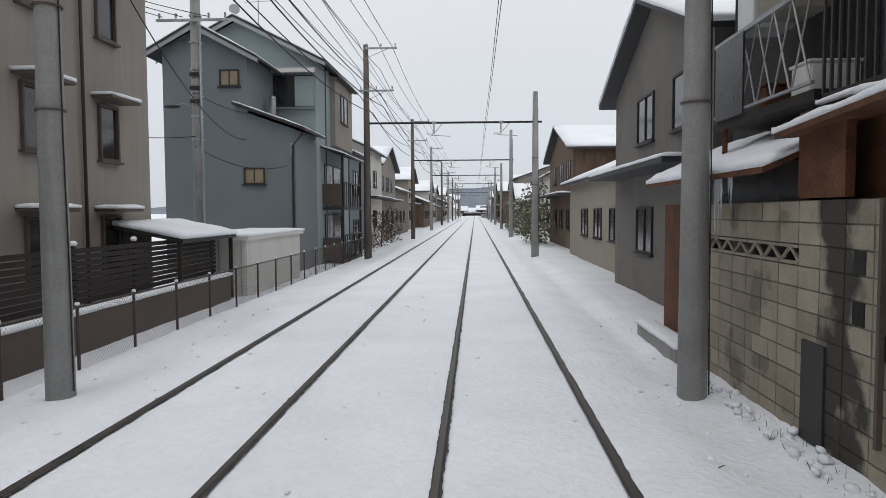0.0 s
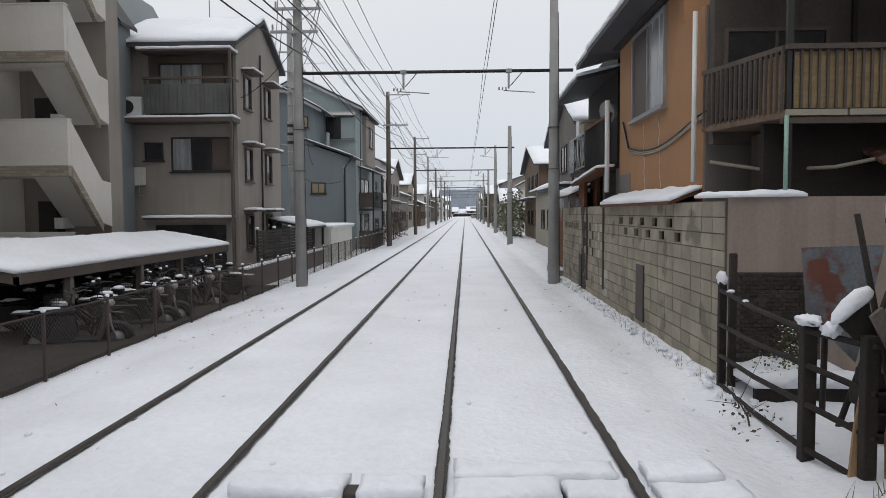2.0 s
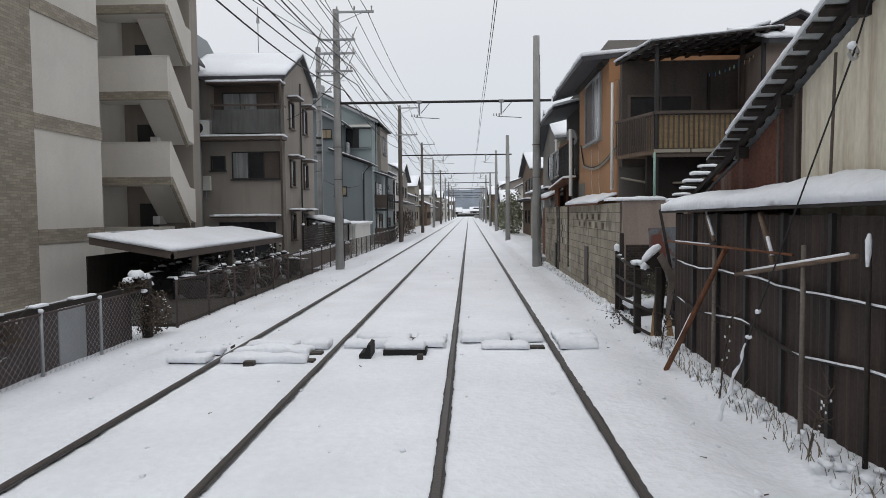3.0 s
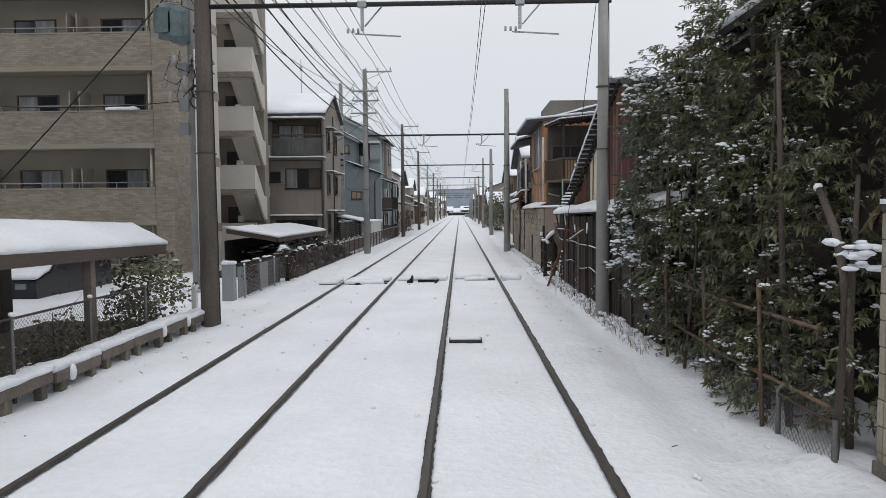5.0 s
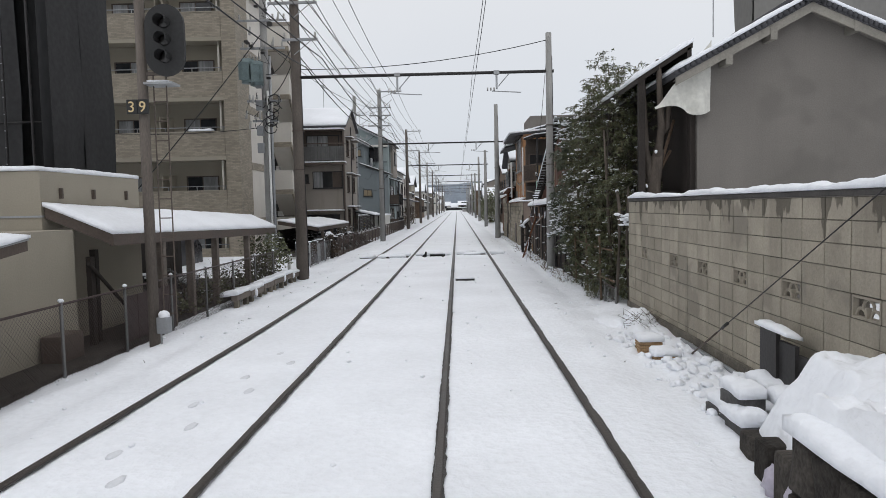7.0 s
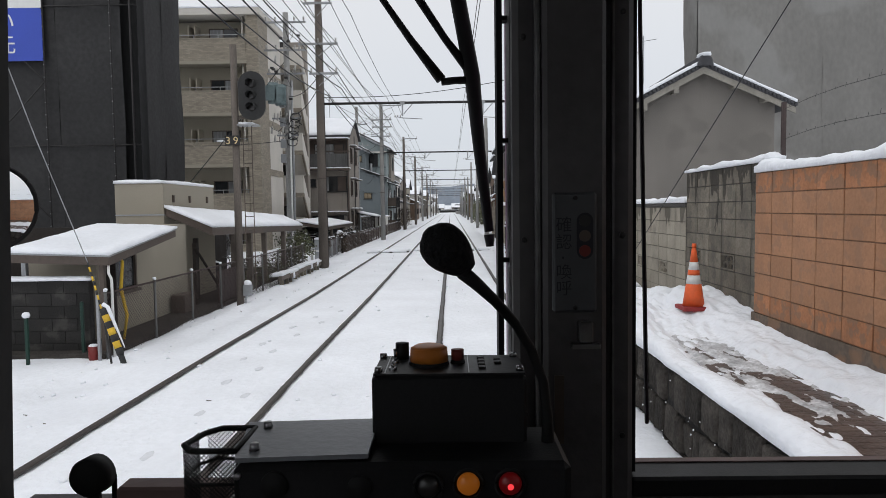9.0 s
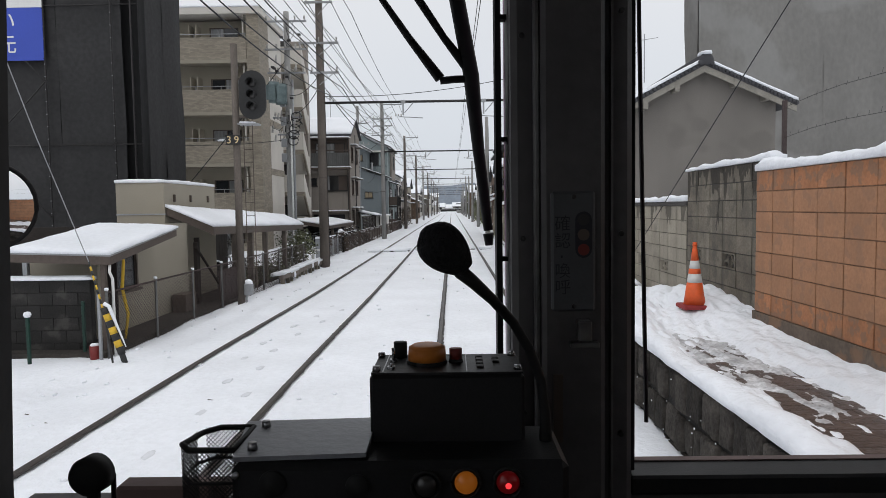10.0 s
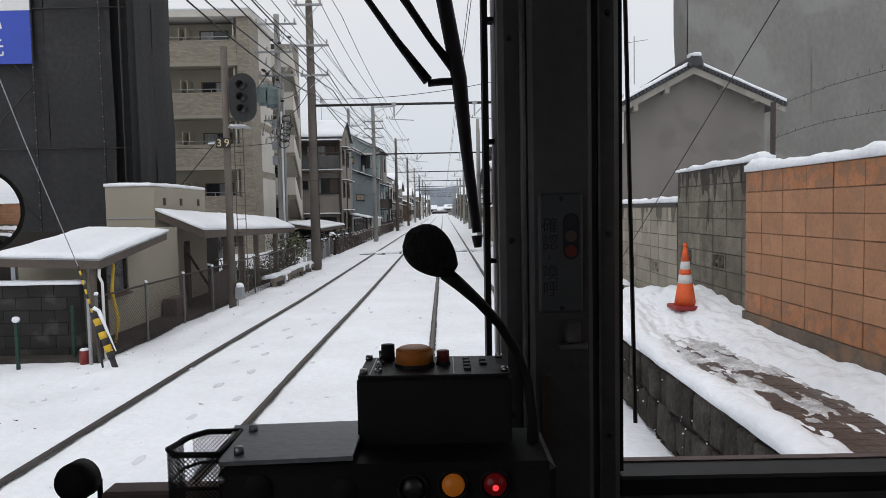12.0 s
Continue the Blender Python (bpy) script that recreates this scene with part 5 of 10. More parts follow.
for k in range(9):
    z = 0.5 + k * 0.105
    part("slat", Shape().box(-7.03, -6.99, 52.6, 60.6, z, z + 0.085), WOOD_DARK, t)
for y in (52.7, 54.6, 56.6, 58.6, 60.5):
    p = part("post", Shape().box(-7.08, -7.03, y - 0.04, y + 0.04, -0.3, 1.5), WOOD_DARK, t)
    part("snow", Shape().ball((-7.05, y, 1.51), 0.07, 0.07, 0.05, 8, 0.1), SNOW, p, "", True)
t = thing("low_wall", (-6.7, 56.0, -0.3), "low brown rendered wall with a snowy coping", "wall")
part("wall", Shape().box(-6.82, -6.62, 50.2, 60.6, -0.6, 0.42), TRIM_BROWN, t)
part("snow", Shape().pillow([(-6.85, 50.2, 0.42), (-6.58, 50.2, 0.42), (-6.58, 60.6, 0.42), (-6.85, 60.6, 0.42)], 0.1, 0.15), SNOW, t, "", True)
t = thing("porch_roof", (-7.5, 60.0, 1.4), "small porch roof buried under snow", "porch")
rf = part("roof", Shape().slab([(-8.1, 57.8, 1.75), (-6.6, 57.8, 1.45), (-6.6, 61.0, 1.45), (-8.1, 61.0, 1.75)], 0.08), TRIM_DARK, t)
part("snow", Shape().pillow([(-8.1, 57.8, 1.75), (-6.6, 57.8, 1.45), (-6.6, 61.0, 1.45), (-8.1, 61.0, 1.75)], 0.14, 0.2), SNOW, rf, "", True)
for y in (57.9, 60.9):
    part("post", Shape().box(-6.75, -6.67, y - 0.04, y + 0.04, -0.4, 1.42), WOOD_DARK, t)


# ---- bicycles ----
def bicycle():
    t = thing("bicycle", (0, 0, 0), "parked dark city bicycle with a snow-dusted basket", "bicycle", "bicycles under the shelters")
    for x in (-0.52, 0.52):
        w = part("wheel", Shape().tube([(x + 0.32 * math.cos(a), 0, 0.34 + 0.32 * math.sin(a)) for a in [i * math.pi / 10 for i in range(21)]], 0.016, 5), RUBBER, t, "", True)
        sp = Shape()
        for i in range(8):
            a = i * math.pi / 8
            sp.cyl((x + 0.31 * math.cos(a), 0, 0.34 + 0.31 * math.sin(a)), (x - 0.31 * math.cos(a), 0, 0.34 - 0.31 * math.sin(a)), 0.002, n=3, caps=False)
        part("spoke", sp, POST_STEEL, w)
        part("mudguard", Shape().tube([(x + 0.36 * math.cos(a), 0, 0.34 + 0.36 * math.sin(a)) for a in [0.3 + i * 0.25 for i in range(10)]], 0.02, 5), TRIM_DARK, w)
    fr = Shape().cyl((-0.52, 0, 0.34), (-0.1, 0, 0.3), 0.014, n=6).cyl((-0.1, 0, 0.3), (-0.2, 0, 0.86), 0.016, n=6).cyl((-0.1, 0, 0.3), (0.38, 0, 0.72), 0.018, n=6).cyl((-0.16, 0, 0.58), (0.36, 0, 0.82), 0.016, n=6).cyl((0.52, 0, 0.34), (0.34, 0, 1.0), 0.016, n=6).cyl((-0.52, 0, 0.34), (-0.17, 0, 0.66), 0.012, n=6)
    part("frame", fr, CAR_DARK, t, "", True)
    sd = part("saddle", Shape().ball((-0.22, 0, 0.9), 0.13, 0.085, 0.045, 10), RUBBER, t, "", True)
    part("snow", Shape().ball((-0.22, 0, 0.945), 0.12, 0.075, 0.045, 10, 0.12), SNOW, sd, "", True)
    part("handlebar", Shape().tube([(0.18, -0.27, 1.04), (0.3, -0.22, 1.06), (0.35, 0, 1.0), (0.3, 0.22, 1.06), (0.18, 0.27, 1.04)], 0.012, 6), POST_STEEL, t, "", True)
    bk = Shape()
    for i in range(5):
        z = 0.72 + i * 0.055
        bk.tube([(0.46, -0.15, z), (0.8, -0.17, z), (0.8, 0.17, z), (0.46, 0.15, z), (0.46, -0.15, z)], 0.005, 4)
    for i in range(7):
        bk.cyl((0.48 + i * 0.05, -0.155, 0.72), (0.48 + i * 0.05, -0.16, 0.94), 0.004, n=3).cyl((0.48 + i * 0.05, 0.155, 0.72), (0.48 + i * 0.05, 0.16, 0.94), 0.004, n=3)
        bk.cyl((0.8, -0.15 + i * 0.05, 0.72), (0.8, -0.15 + i * 0.05, 0.94), 0.004, n=3)
    b = part("basket", bk, POST_STEEL, t)
    part("snow", Shape().ball((0.63, 0, 0.8), 0.15, 0.13, 0.07, 10, 0.12), SNOW, b, "", True)
    part("carrier", Shape().box(-0.75, -0.38, -0.06, 0.06, 0.7, 0.715), POST_STEEL, t)
    return t


bike = bicycle()
bike.matrix_basis = pose(-7.2, 43.2, -0.42, 4, 0, 165)


def scooter():
    t = thing("motor_scooter", (0, 0, 0), "parked dark motor scooter with snow on its seat and carrier", "scooter", "scooters under the shelter")
    for x in (-0.6, 0.58):
        w = part("wheel", Shape().tube([(x + 0.2 * math.cos(a), 0, 0.26 + 0.2 * math.sin(a)) for a in [i * math.pi / 9 for i in range(19)]], 0.05, 8), RUBBER, t, "", True)
        part("rim", Shape().cyl((x, -0.03, 0.26), (x, 0.03, 0.26), 0.13, n=14), TRIM_GREY, w, "", True)
    part("body", Shape().prism([(-0.78, 0.5), (-0.5, 0.28), (-0.1, 0.26), (-0.02, 0.34), (-0.08, 0.66), (-0.3, 0.72), (-0.8, 0.7)], "y", -0.14, 0.14), CAR_DARK, t)
    part("footboard", Shape().box(-0.1, 0.34, -0.14, 0.14, 0.24, 0.31, 0.02), CAR_DARK, t)
    part("leg_shield", Shape().prism([(0.3, 0.28), (0.37, 0.26), (0.5, 0.72), (0.44, 0.9), (0.38, 0.88), (0.42, 0.7)], "y", -0.2, 0.2), HATCH_BROWN, t, "dull maroon leg shield")
    part("fork", Shape().cyl((0.58, 0.06, 0.26), (0.42, 0.04, 0.92), 0.02, n=7).cyl((0.58, -0.06, 0.26), (0.42, -0.04, 0.92), 0.02, n=7), TRIM_GREY, t, "", True)
    part("front_mudguard", Shape().tube([(0.58 + 0.27 * math.cos(a), 0, 0.26 + 0.27 * math.sin(a)) for a in [0.1 + i * 0.3 for i in range(9)]], 0.05, 6), CAR_DARK, t, "", True)
    part("headlamp", Shape().ball((0.5, 0, 0.88), 0.08, 0.09, 0.08, 12), TRIM_GREY, t, "pale headlamp", True)
    part("handlebar", Shape().tube([(0.26, -0.33, 1.0), (0.38, -0.2, 1.0), (0.42, 0, 0.97), (0.38, 0.2, 1.0), (0.26, 0.33, 1.0)], 0.016, 6), RUBBER, t, "", True)
    for y in (-0.24, 0.24):
        mr = part("mirror", Shape().cyl((0.36, y, 1.0), (0.3, y * 1.15, 1.2), 0.007, n=5).ball((0.3, y * 1.18, 1.23), 0.03, 0.06, 0.045, 10), RUBBER, t, "", True)
        part("snow", Shape().ball((0.3, y * 1.18, 1.275), 0.03, 0.05, 0.02, 8, 0.2), SNOW, mr, "", True)
    st = part("seat", Shape().ball((-0.38, 0, 0.76), 0.36, 0.13, 0.07, 14), RUBBER, t, "", True)
    part("snow", Shape().ball((-0.45, 0, 0.80), 0.22, 0.1, 0.05, 14, 0.2), SNOW, st, "", True)
    ca = part("carrier", Shape().tube([(-0.62, -0.12, 0.76), (-0.95, -0.12, 0.78), (-0.95, 0.12, 0.78), (-0.62, 0.12, 0.76)], 0.01, 6), POST_STEEL, t, "", True)
    part("snow", Shape().pillow([(-0.93, -0.11, 0.785), (-0.7, -0.11, 0.785), (-0.7, 0.11, 0.785), (-0.93, 0.11, 0.785)], 0.03, 0.06, 0.5, 0), SNOW, ca, "", True)
    part("stand", Shape().cyl((-0.2, 0.1, 0.26), (-0.3, 0.2, 0.0), 0.012, n=5).cyl((-0.2, -0.1, 0.26), (-0.3, -0.2, 0.0), 0.012, n=5), TRIM_GREY, t)
    return t


moped = scooter()
moped.matrix_basis = pose(-7.05, 42.7, -0.4, 0, 0, 20)
for x, y, a in ((-7.0, 44.5, 30), (-7.1, 45.4, 12), (-7.0, 47.2, 24), (-6.95, 49.3, 160), (-8.4, 47.0, 10), (-8.5, 44.0, 35)):
    copy_thing(moped, pose(x, y, -0.4, 0, 0, a))
rnd = random.Random(5)
for k in range(17):
    copy_thing(bike, pose(-7.45 - 1.9 * (k % 2) + rnd.uniform(-0.2, 0.2), 43.8 + k * 0.46, -0.42, rnd.uniform(-8, 8), 0, rnd.uniform(150, 200)))
for k in range(2):
    copy_thing(bike, pose(-7.3 - 0.4 * k, 22.8 + k * 0.62, -0.42, rnd.uniform(-8, 8), 0, rnd.uniform(0, 40)))


# ---- parked car ----
def car():
    t = thing("car", (-12.6, 35.2, -0.5), "parked dark car with a snow-covered windscreen and bonnet", "car")
    prof = [(33.2, -0.25), (33.15, 0.25), (33.9, 0.42), (34.6, 0.95), (36.4, 0.98), (37.1, 0.5), (37.15, -0.25)]
    body = Shape().prism(prof, "x", -13.45, -11.75)
    part("body", body, CAR_DARK, t)
    part("windscreen", Shape().slab([(-13.3, 33.92, 0.46), (-11.9, 33.92, 0.46), (-12.0, 34.58, 0.98), (-13.2, 34.58, 0.98)], 0.01), GLASS_DARK, t)
    part("snow", Shape().pillow([(-13.4, 33.2, 0.3), (-11.8, 33.2, 0.3), (-11.85, 33.9, 0.47), (-13.35, 33.9, 0.47)], 0.1, 0.15).pillow([(-13.35, 33.9, 0.47), (-11.85, 33.9, 0.47), (-11.95, 34.6, 1.0), (-13.25, 34.6, 1.0)], 0.08, 0.15).pillow([(-13.25, 34.6, 1.0), (-11.95, 34.6, 1.0), (-11.95, 36.4, 1.02), (-13.25, 36.4, 1.02)], 0.12, 0.2), SNOW, t, "", True)
    for x in (-13.2, -12.3):
        part("headlight", Shape().box(x, x + 0.3, 33.12, 33.2, 0.05, 0.2, 0.02), TRIM_GREY, t, "pale headlight")
    part("number_plate", Shape().box(-12.77, -12.43, 33.11, 33.16, -0.1, 0.06), WHITE_PAINT, t)
    part("plate_bar", Shape().box(-12.7, -12.5, 33.1, 33.112, -0.05, 0.02), GREEN_PAINT, t)
    for x in (-13.35, -12.0):
        for y in (33.75, 36.5):
            w = part("wheel", Shape().cyl((x, y, -0.25), (x + 0.16, y, -0.25), 0.28, n=18), RUBBER, t, "", True)
            part("rim", Shape().cyl((x - 0.005, y, -0.25), (x + 0.165, y, -0.25), 0.17, n=14), TRIM_GREY, w, "", True)
    return t


car()


# ---- shrubs ----
def sprays(name, label, blobs, n, size, rng, stems=(), leaf=None, category="hedge", snow_share=0.12, narrow=0.17):
    """A tall hedge made of many drooping sprays of narrow leaves, some of them loaded with snow."""
    t = thing(name, (blobs[0][0][0], blobs[0][0][1], -0.2), label, category)
    s, w, tw = Shape(), Shape(), Shape()
    total = sum(b[1][0] * b[1][1] * b[1][2] for b in blobs)
    for c, r in blobs:
        for _ in range(int(n * r[0] * r[1] * r[2] / total)):
            d = Vector((rng.gauss(0, 1), rng.gauss(0, 1), rng.gauss(0, 1))).normalized() * (0.35 + 0.65 * rng.random() ** 0.4)
            k = 1 + 0.3 * noise.noise(d * 2.6 + Vector(c))
            p = Vector((c[0] + d.x * r[0] * k, c[1] + d.y * r[1] * k, c[2] + d.z * r[2] * k))
            if p.z < -0.1 or noise.noise(p * 1.9) < -0.2:
                continue
            out = Vector((d.x - 0.4, d.y, 0.1)).normalized()
            laden = rng.random() < snow_share * (2.2 if noise.noise(p * 1.1) > 0.1 else 0.35)
            tip = p + out * size * 1.6 + Vector((0, 0, -0.4 * size))
            tw.tube([tuple(p - out * size * 0.8), tuple(p.lerp(tip, 0.5) + Vector((0, 0, 0.2 * size))), tuple(tip)], 0.003, 3)
            for q in range(rng.randint(7, 11)):
                o = p.lerp(tip, rng.random())
                a = (out * rng.uniform(0.1, 1) + Vector((rng.uniform(-0.9, 0.9), rng.uniform(-0.9, 0.9), rng.uniform(-1.1, 0.35)))).normalized()
                b = a.cross(Vector((rng.uniform(-0.4, 0.4), rng.uniform(-0.4, 0.4), 1))).normalized()
                L = size * rng.uniform(0.7, 1.3)
                W = L * narrow
                m = o + a * L * 0.45 + Vector((0, 0, 0.08 * L))
                e = o + a * L + Vector((0, 0, -0.12 * L))
                s.add([tuple(o), tuple(m + b * W), tuple(e), tuple(m - b * W)], [(0, 1, 2, 3)])
                if laden and rng.random() < 0.6:
                    w.ball(tuple(m + Vector((0, 0, 0.008))), L * 0.3 * rng.uniform(0.5, 1.3), L * 0.3 * rng.uniform(0.5, 1.3), L * 0.12, 6, 0.35)
    tagged(part("foliage", s, leaf or LEAF, t), kind="stuff")
    tagged(part("snow", w, SNOW, t, "", True), kind="stuff")
    tagged(part("twig", tw, TWIG, t), kind="stuff")
    for p, q, r in stems:
        m = (Vector(p) + Vector(q)) / 2 + Vector((rng.uniform(-0.1, 0.1), rng.uniform(-0.1, 0.1), 0))
        part("stem", Shape().tube([p, tuple(m), q], [r, r * 0.8, r * 0.5], 7), BARK, t, "", True)
    return t


def leafy(name, label, blobs, n, size, rng, snow_share=0.08, stems=(), leaf=None, category="shrub"):
    """A shrub of many small leaves on branching stems, with bits of snow caught in it. blobs: centre and radii."""
    t = thing(name, (blobs[0][0][0], blobs[0][0][1], -0.2), label, category)
    s, w = Shape(), Shape()
    total = sum(b[1][0] * b[1][1] * b[1][2] for b in blobs)
    for (c, r) in blobs:
        k = int(n * r[0] * r[1] * r[2] / total)
        for _ in range(k):
            d = Vector((rng.gauss(0, 1), rng.gauss(0, 1), rng.gauss(0, 1))).normalized() * (rng.random() ** 0.33)
            lump = 1 + 0.28 * noise.noise(d * 2.6 + Vector(c))
            p = Vector((c[0] + d.x * r[0] * lump, c[1] + d.y * r[1] * lump, c[2] + d.z * r[2] * lump))
            if p.z < -0.15 or noise.noise(p * 2.3) < -0.22:
                continue
            a = Vector((rng.uniform(-1, 1), rng.uniform(-1, 1), rng.uniform(-0.7, 0.5))).normalized()
            b = a.orthogonal().normalized()
            b.rotate(Matrix.Rotation(rng.uniform(0, 6.28), 3, a))
            L = size * rng.uniform(0.6, 1.3)
            W = L * 0.36
            s.add([tuple(p), tuple(p + a * L * 0.5 + b * W), tuple(p + a * L), tuple(p + a * L * 0.5 - b * W)], [(0, 1, 2, 3)])
            if rng.random() < snow_share * (2.0 if noise.noise(p * 1.4) > 0.12 else 0.3):
                q = size * rng.uniform(0.08, 0.38) * (1.7 if rng.random() < 0.06 else 1)
                w.ball(tuple(p + Vector((0, 0, size * 0.2))), q * rng.uniform(0.6, 1.5), q * rng.uniform(0.6, 1.5), q * 0.35, 6, 0.4)
    tagged(part("foliage", s, leaf or LEAF, t), kind="stuff")
    if w.v:
        tagged(part("snow", w, SNOW, t, "", True), kind="stuff")
    if stems:
        for p, q, r in stems:
            b = Shape()
            m = (Vector(p) + Vector(q)) / 2 + Vector((rng.uniform(-0.1, 0.1), rng.uniform(-0.1, 0.1), 0))
            b.tube([p, m, q], [r, r * 0.75, r * 0.4], 6)
            for _ in range(5):
                u = rng.uniform(0.35, 0.95)
                o = Vector(p).lerp(Vector(q), u)
                b.tube([tuple(o), tuple(o + Vector((rng.uniform(-0.5, 0.5), rng.uniform(-0.5, 0.5), rng.uniform(0.1, 0.5))))], [r * 0.4, r * 0.1], 5)
            part("stem", b, TWIG, t, "", True)
    return t


rg = random.Random(11)
leafy("evergreen_bush", "dense dark evergreen bush flecked with snow beside the pole", [((-6.35, 28.0, 0.55), (0.75, 1.0, 0.85)), ((-6.2, 27.2, 0.2), (0.5, 0.6, 0.5))], 2600, 0.085, rg, 0.10, [((-6.35, 28.0, -0.3), (-6.3, 28.1, 1.0), 0.04)])
leafy("creeper_clump", "tangle of snow-laden creeper on the fence", [((-6.3, 33.9, 0.4), (0.3, 0.5, 0.3))], 500, 0.06, rg, 0.12, [((-6.3, 33.9, -0.3), (-6.2, 33.9, 0.6), 0.02)], TWIG)
leafy("bare_shrub", "brownish bare shrub dusted with snow by the fence", [((-6.3, 86.0, 0.9), (0.9, 3.2, 1.2)), ((-6.5, 93.0, 1.0), (0.9, 2.6, 1.4)), ((-6.2, 80.5, 0.4), (0.6, 1.6, 0.7))], 2600, 0.12, rg, 0.10, [((-6.3, 86.0, -0.3), (-6.2, 86.3, 1.8), 0.04), ((-6.5, 93, -0.3), (-6.4, 93.4, 2.2), 0.05)], TWIG)
leafy("conifer_hedge", "dark green hedge far along the track", [((3.4, 88.0, 1.6), (0.9, 6.0, 2.3)), ((3.3, 104.0, 1.4), (0.9, 5.0, 2.0)), ((3.6, 118.0, 1.7), (0.9, 5.0, 2.4))], 5200, 0.22, rg, 0.05, [((3.4, 88, -0.3), (3.4, 88, 3), 0.08)])

# old sleepers propped as a kerb
kt = random.Random(17)
y = 22.6
while y < 28.2:
    w = kt.uniform(0.8, 1.25)
    dz = kt.uniform(-0.03, 0.03)
    t = thing("kerb_beam", (-5.55, y, -0.2), "grey-brown concrete kerb beam on stub posts under snow", "kerb", "kerb beams along the shoulder")
    part("beam", Shape().box(-5.64, -5.5, y, y + w - 0.03, -0.06 + dz, 0.08 + dz, 0.02), POST_BROWN, t)
    for u in (y + 0.12, y + w - 0.25):
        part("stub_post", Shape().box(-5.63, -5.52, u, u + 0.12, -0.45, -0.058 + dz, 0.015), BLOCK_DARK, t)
    part("snow", Shape().pillow([(-5.9, y - 0.02, 0.03 + dz), (-5.5 + kt.uniform(-0.03, 0.02), y - 0.02, 0.08 + dz), (-5.5 + kt.uniform(-0.03, 0.02), y + w, 0.08 + dz), (-5.9, y + w, 0.03 + dz)], 0.10, 0.06, 0.5, 0.01), SNOW, t, "", True)
    if kt.random() < 0.75:
        part("snow", Shape().ball((-5.49, y + kt.uniform(0.1, w - 0.1), 0.02 + dz), 0.05, 0.05, 0.11, 8, 0.25), SNOW, t, "", True)
    y += w + kt.uniform(0.0, 0.05)
t = thing("control_cabinet", (-6.4, 32.7, -0.3), "pale grey trackside control cabinet with a snow cap", "cabinet")
part("body", Shape().box(-6.55, -6.25, 32.6, 32.85, -0.4, 0.72, 0.012), TRIM_GREY, t)
part("door", Shape().box(-6.52, -6.28, 32.585, 32.6, -0.2, 0.68, 0.004), TRIM_GREY, t)
part("snow", Shape().pillow([(-6.55, 32.6, 0.72), (-6.25, 32.6, 0.72), (-6.25, 32.85, 0.72), (-6.55, 32.85, 0.72)], 0.1, 0.05, 0.4), SNOW, t, "", True)
t = thing("marker_post", (-6.0, 29.4, -0.3), "short white marker post with a snowy crossbar", "post")
part("shaft", Shape().box(-6.05, -5.95, 29.35, 29.45, -0.4, 0.5, 0.01), WHITE_PAINT, t)
part("arm", Shape().box(-6.0, -5.75, 29.37, 29.43, 0.38, 0.46, 0.01), WHITE_PAINT, t)
part("snow", Shape().ball((-5.98, 29.4, 0.52), 0.08, 0.08, 0.06, 10, 0.1), SNOW, t, "", True)
# weeds and a brown panel behind the dark fence, back screen of the long shelter
leafy("bramble_tangle", "dark tangle of brambles behind the fence with snow", [((-6.5, 21.6, 0.0), (0.4, 1.0, 0.45)), ((-6.4, 23.4, 0.0), (0.4, 1.1, 0.5)), ((-6.5, 25.4, 0.05), (0.4, 1.0, 0.5)), ((-6.4, 26.6, 0.0), (0.35, 0.5, 0.4))], 2600, 0.075, rg, 0.05, [((-6.5, 21.6, -0.3), (-6.4, 21.9, 0.5), 0.014), ((-6.4, 23.4, -0.3), (-6.3, 23.8, 0.6), 0.014), ((-6.5, 25.4, -0.3), (-6.4, 25.1, 0.6), 0.014)])
t = thing("brown_panel", (-6.0, 19.6, -0.4), "dark brown sheet panel behind the chain-link fence", "panel")
for k in range(5):
    part("board", Shape().box(-6.0, -5.975, 18.5 + k * 0.4, 18.885 + k * 0.4, -0.5, 0.62), HATCH_BROWN, t)
t = thing("shelter_screen", (-8.9, 26.0, -0.4), "dark plank screen at the back of the shelter", "screen")
for k in range(26):
    part("plank", Shape().box(-8.95, -8.92, 20.2 + k * 0.3, 20.485 + k * 0.3, -0.6, 1.55), WOOD_DARK, t)
t = thing("stored_crate", (-7.8, 21.4, -0.4), "grey crate stored under the shelter", "crate")
part("body", Shape().box(-8.1, -7.5, 21.1, 21.8, -0.5, 0.2, 0.02), TRIM_GREY, t)
part("snow", Shape().pillow([(-8.1, 21.1, 0.2), (-7.5, 21.1, 0.2), (-7.5, 21.8, 0.2), (-8.1, 21.8, 0.2)], 0.05, 0.1), SNOW, t, "", True)

# ---- signal ----
t = thing("railway_signal", (-5.35, 18.1, -0.3), "unlit three-lamp signal on a brown post, number plate below", "signal")
SX, SY = -5.35, 18.1
part("post", Shape().cyl((SX, SY, -0.4), (SX, SY, 5.75), 0.085, 0.075, 12), POLE_BROWN, t, "", True)
hd = Shape()
ring = [(SX + 0.42 + 0.3 * math.cos(a), 4.84 + 0.3 * math.sin(a)) for a in [i * math.pi / 10 for i in range(11)]] + [(SX + 0.42 + 0.3 * math.cos(a), 4.36 + 0.3 * math.sin(a)) for a in [math.pi + i * math.pi / 10 for i in range(11)]]
hd.prism(ring, "y", SY - 0.12, SY - 0.06)
hd.box(SX + 0.24, SX + 0.6, SY - 0.06, SY + 0.16, 4.2, 5.0, 0.03)
head_ob = part("signal_head", hd, BLACK_PAINT, t, "black oval backplate with three hooded lamps")
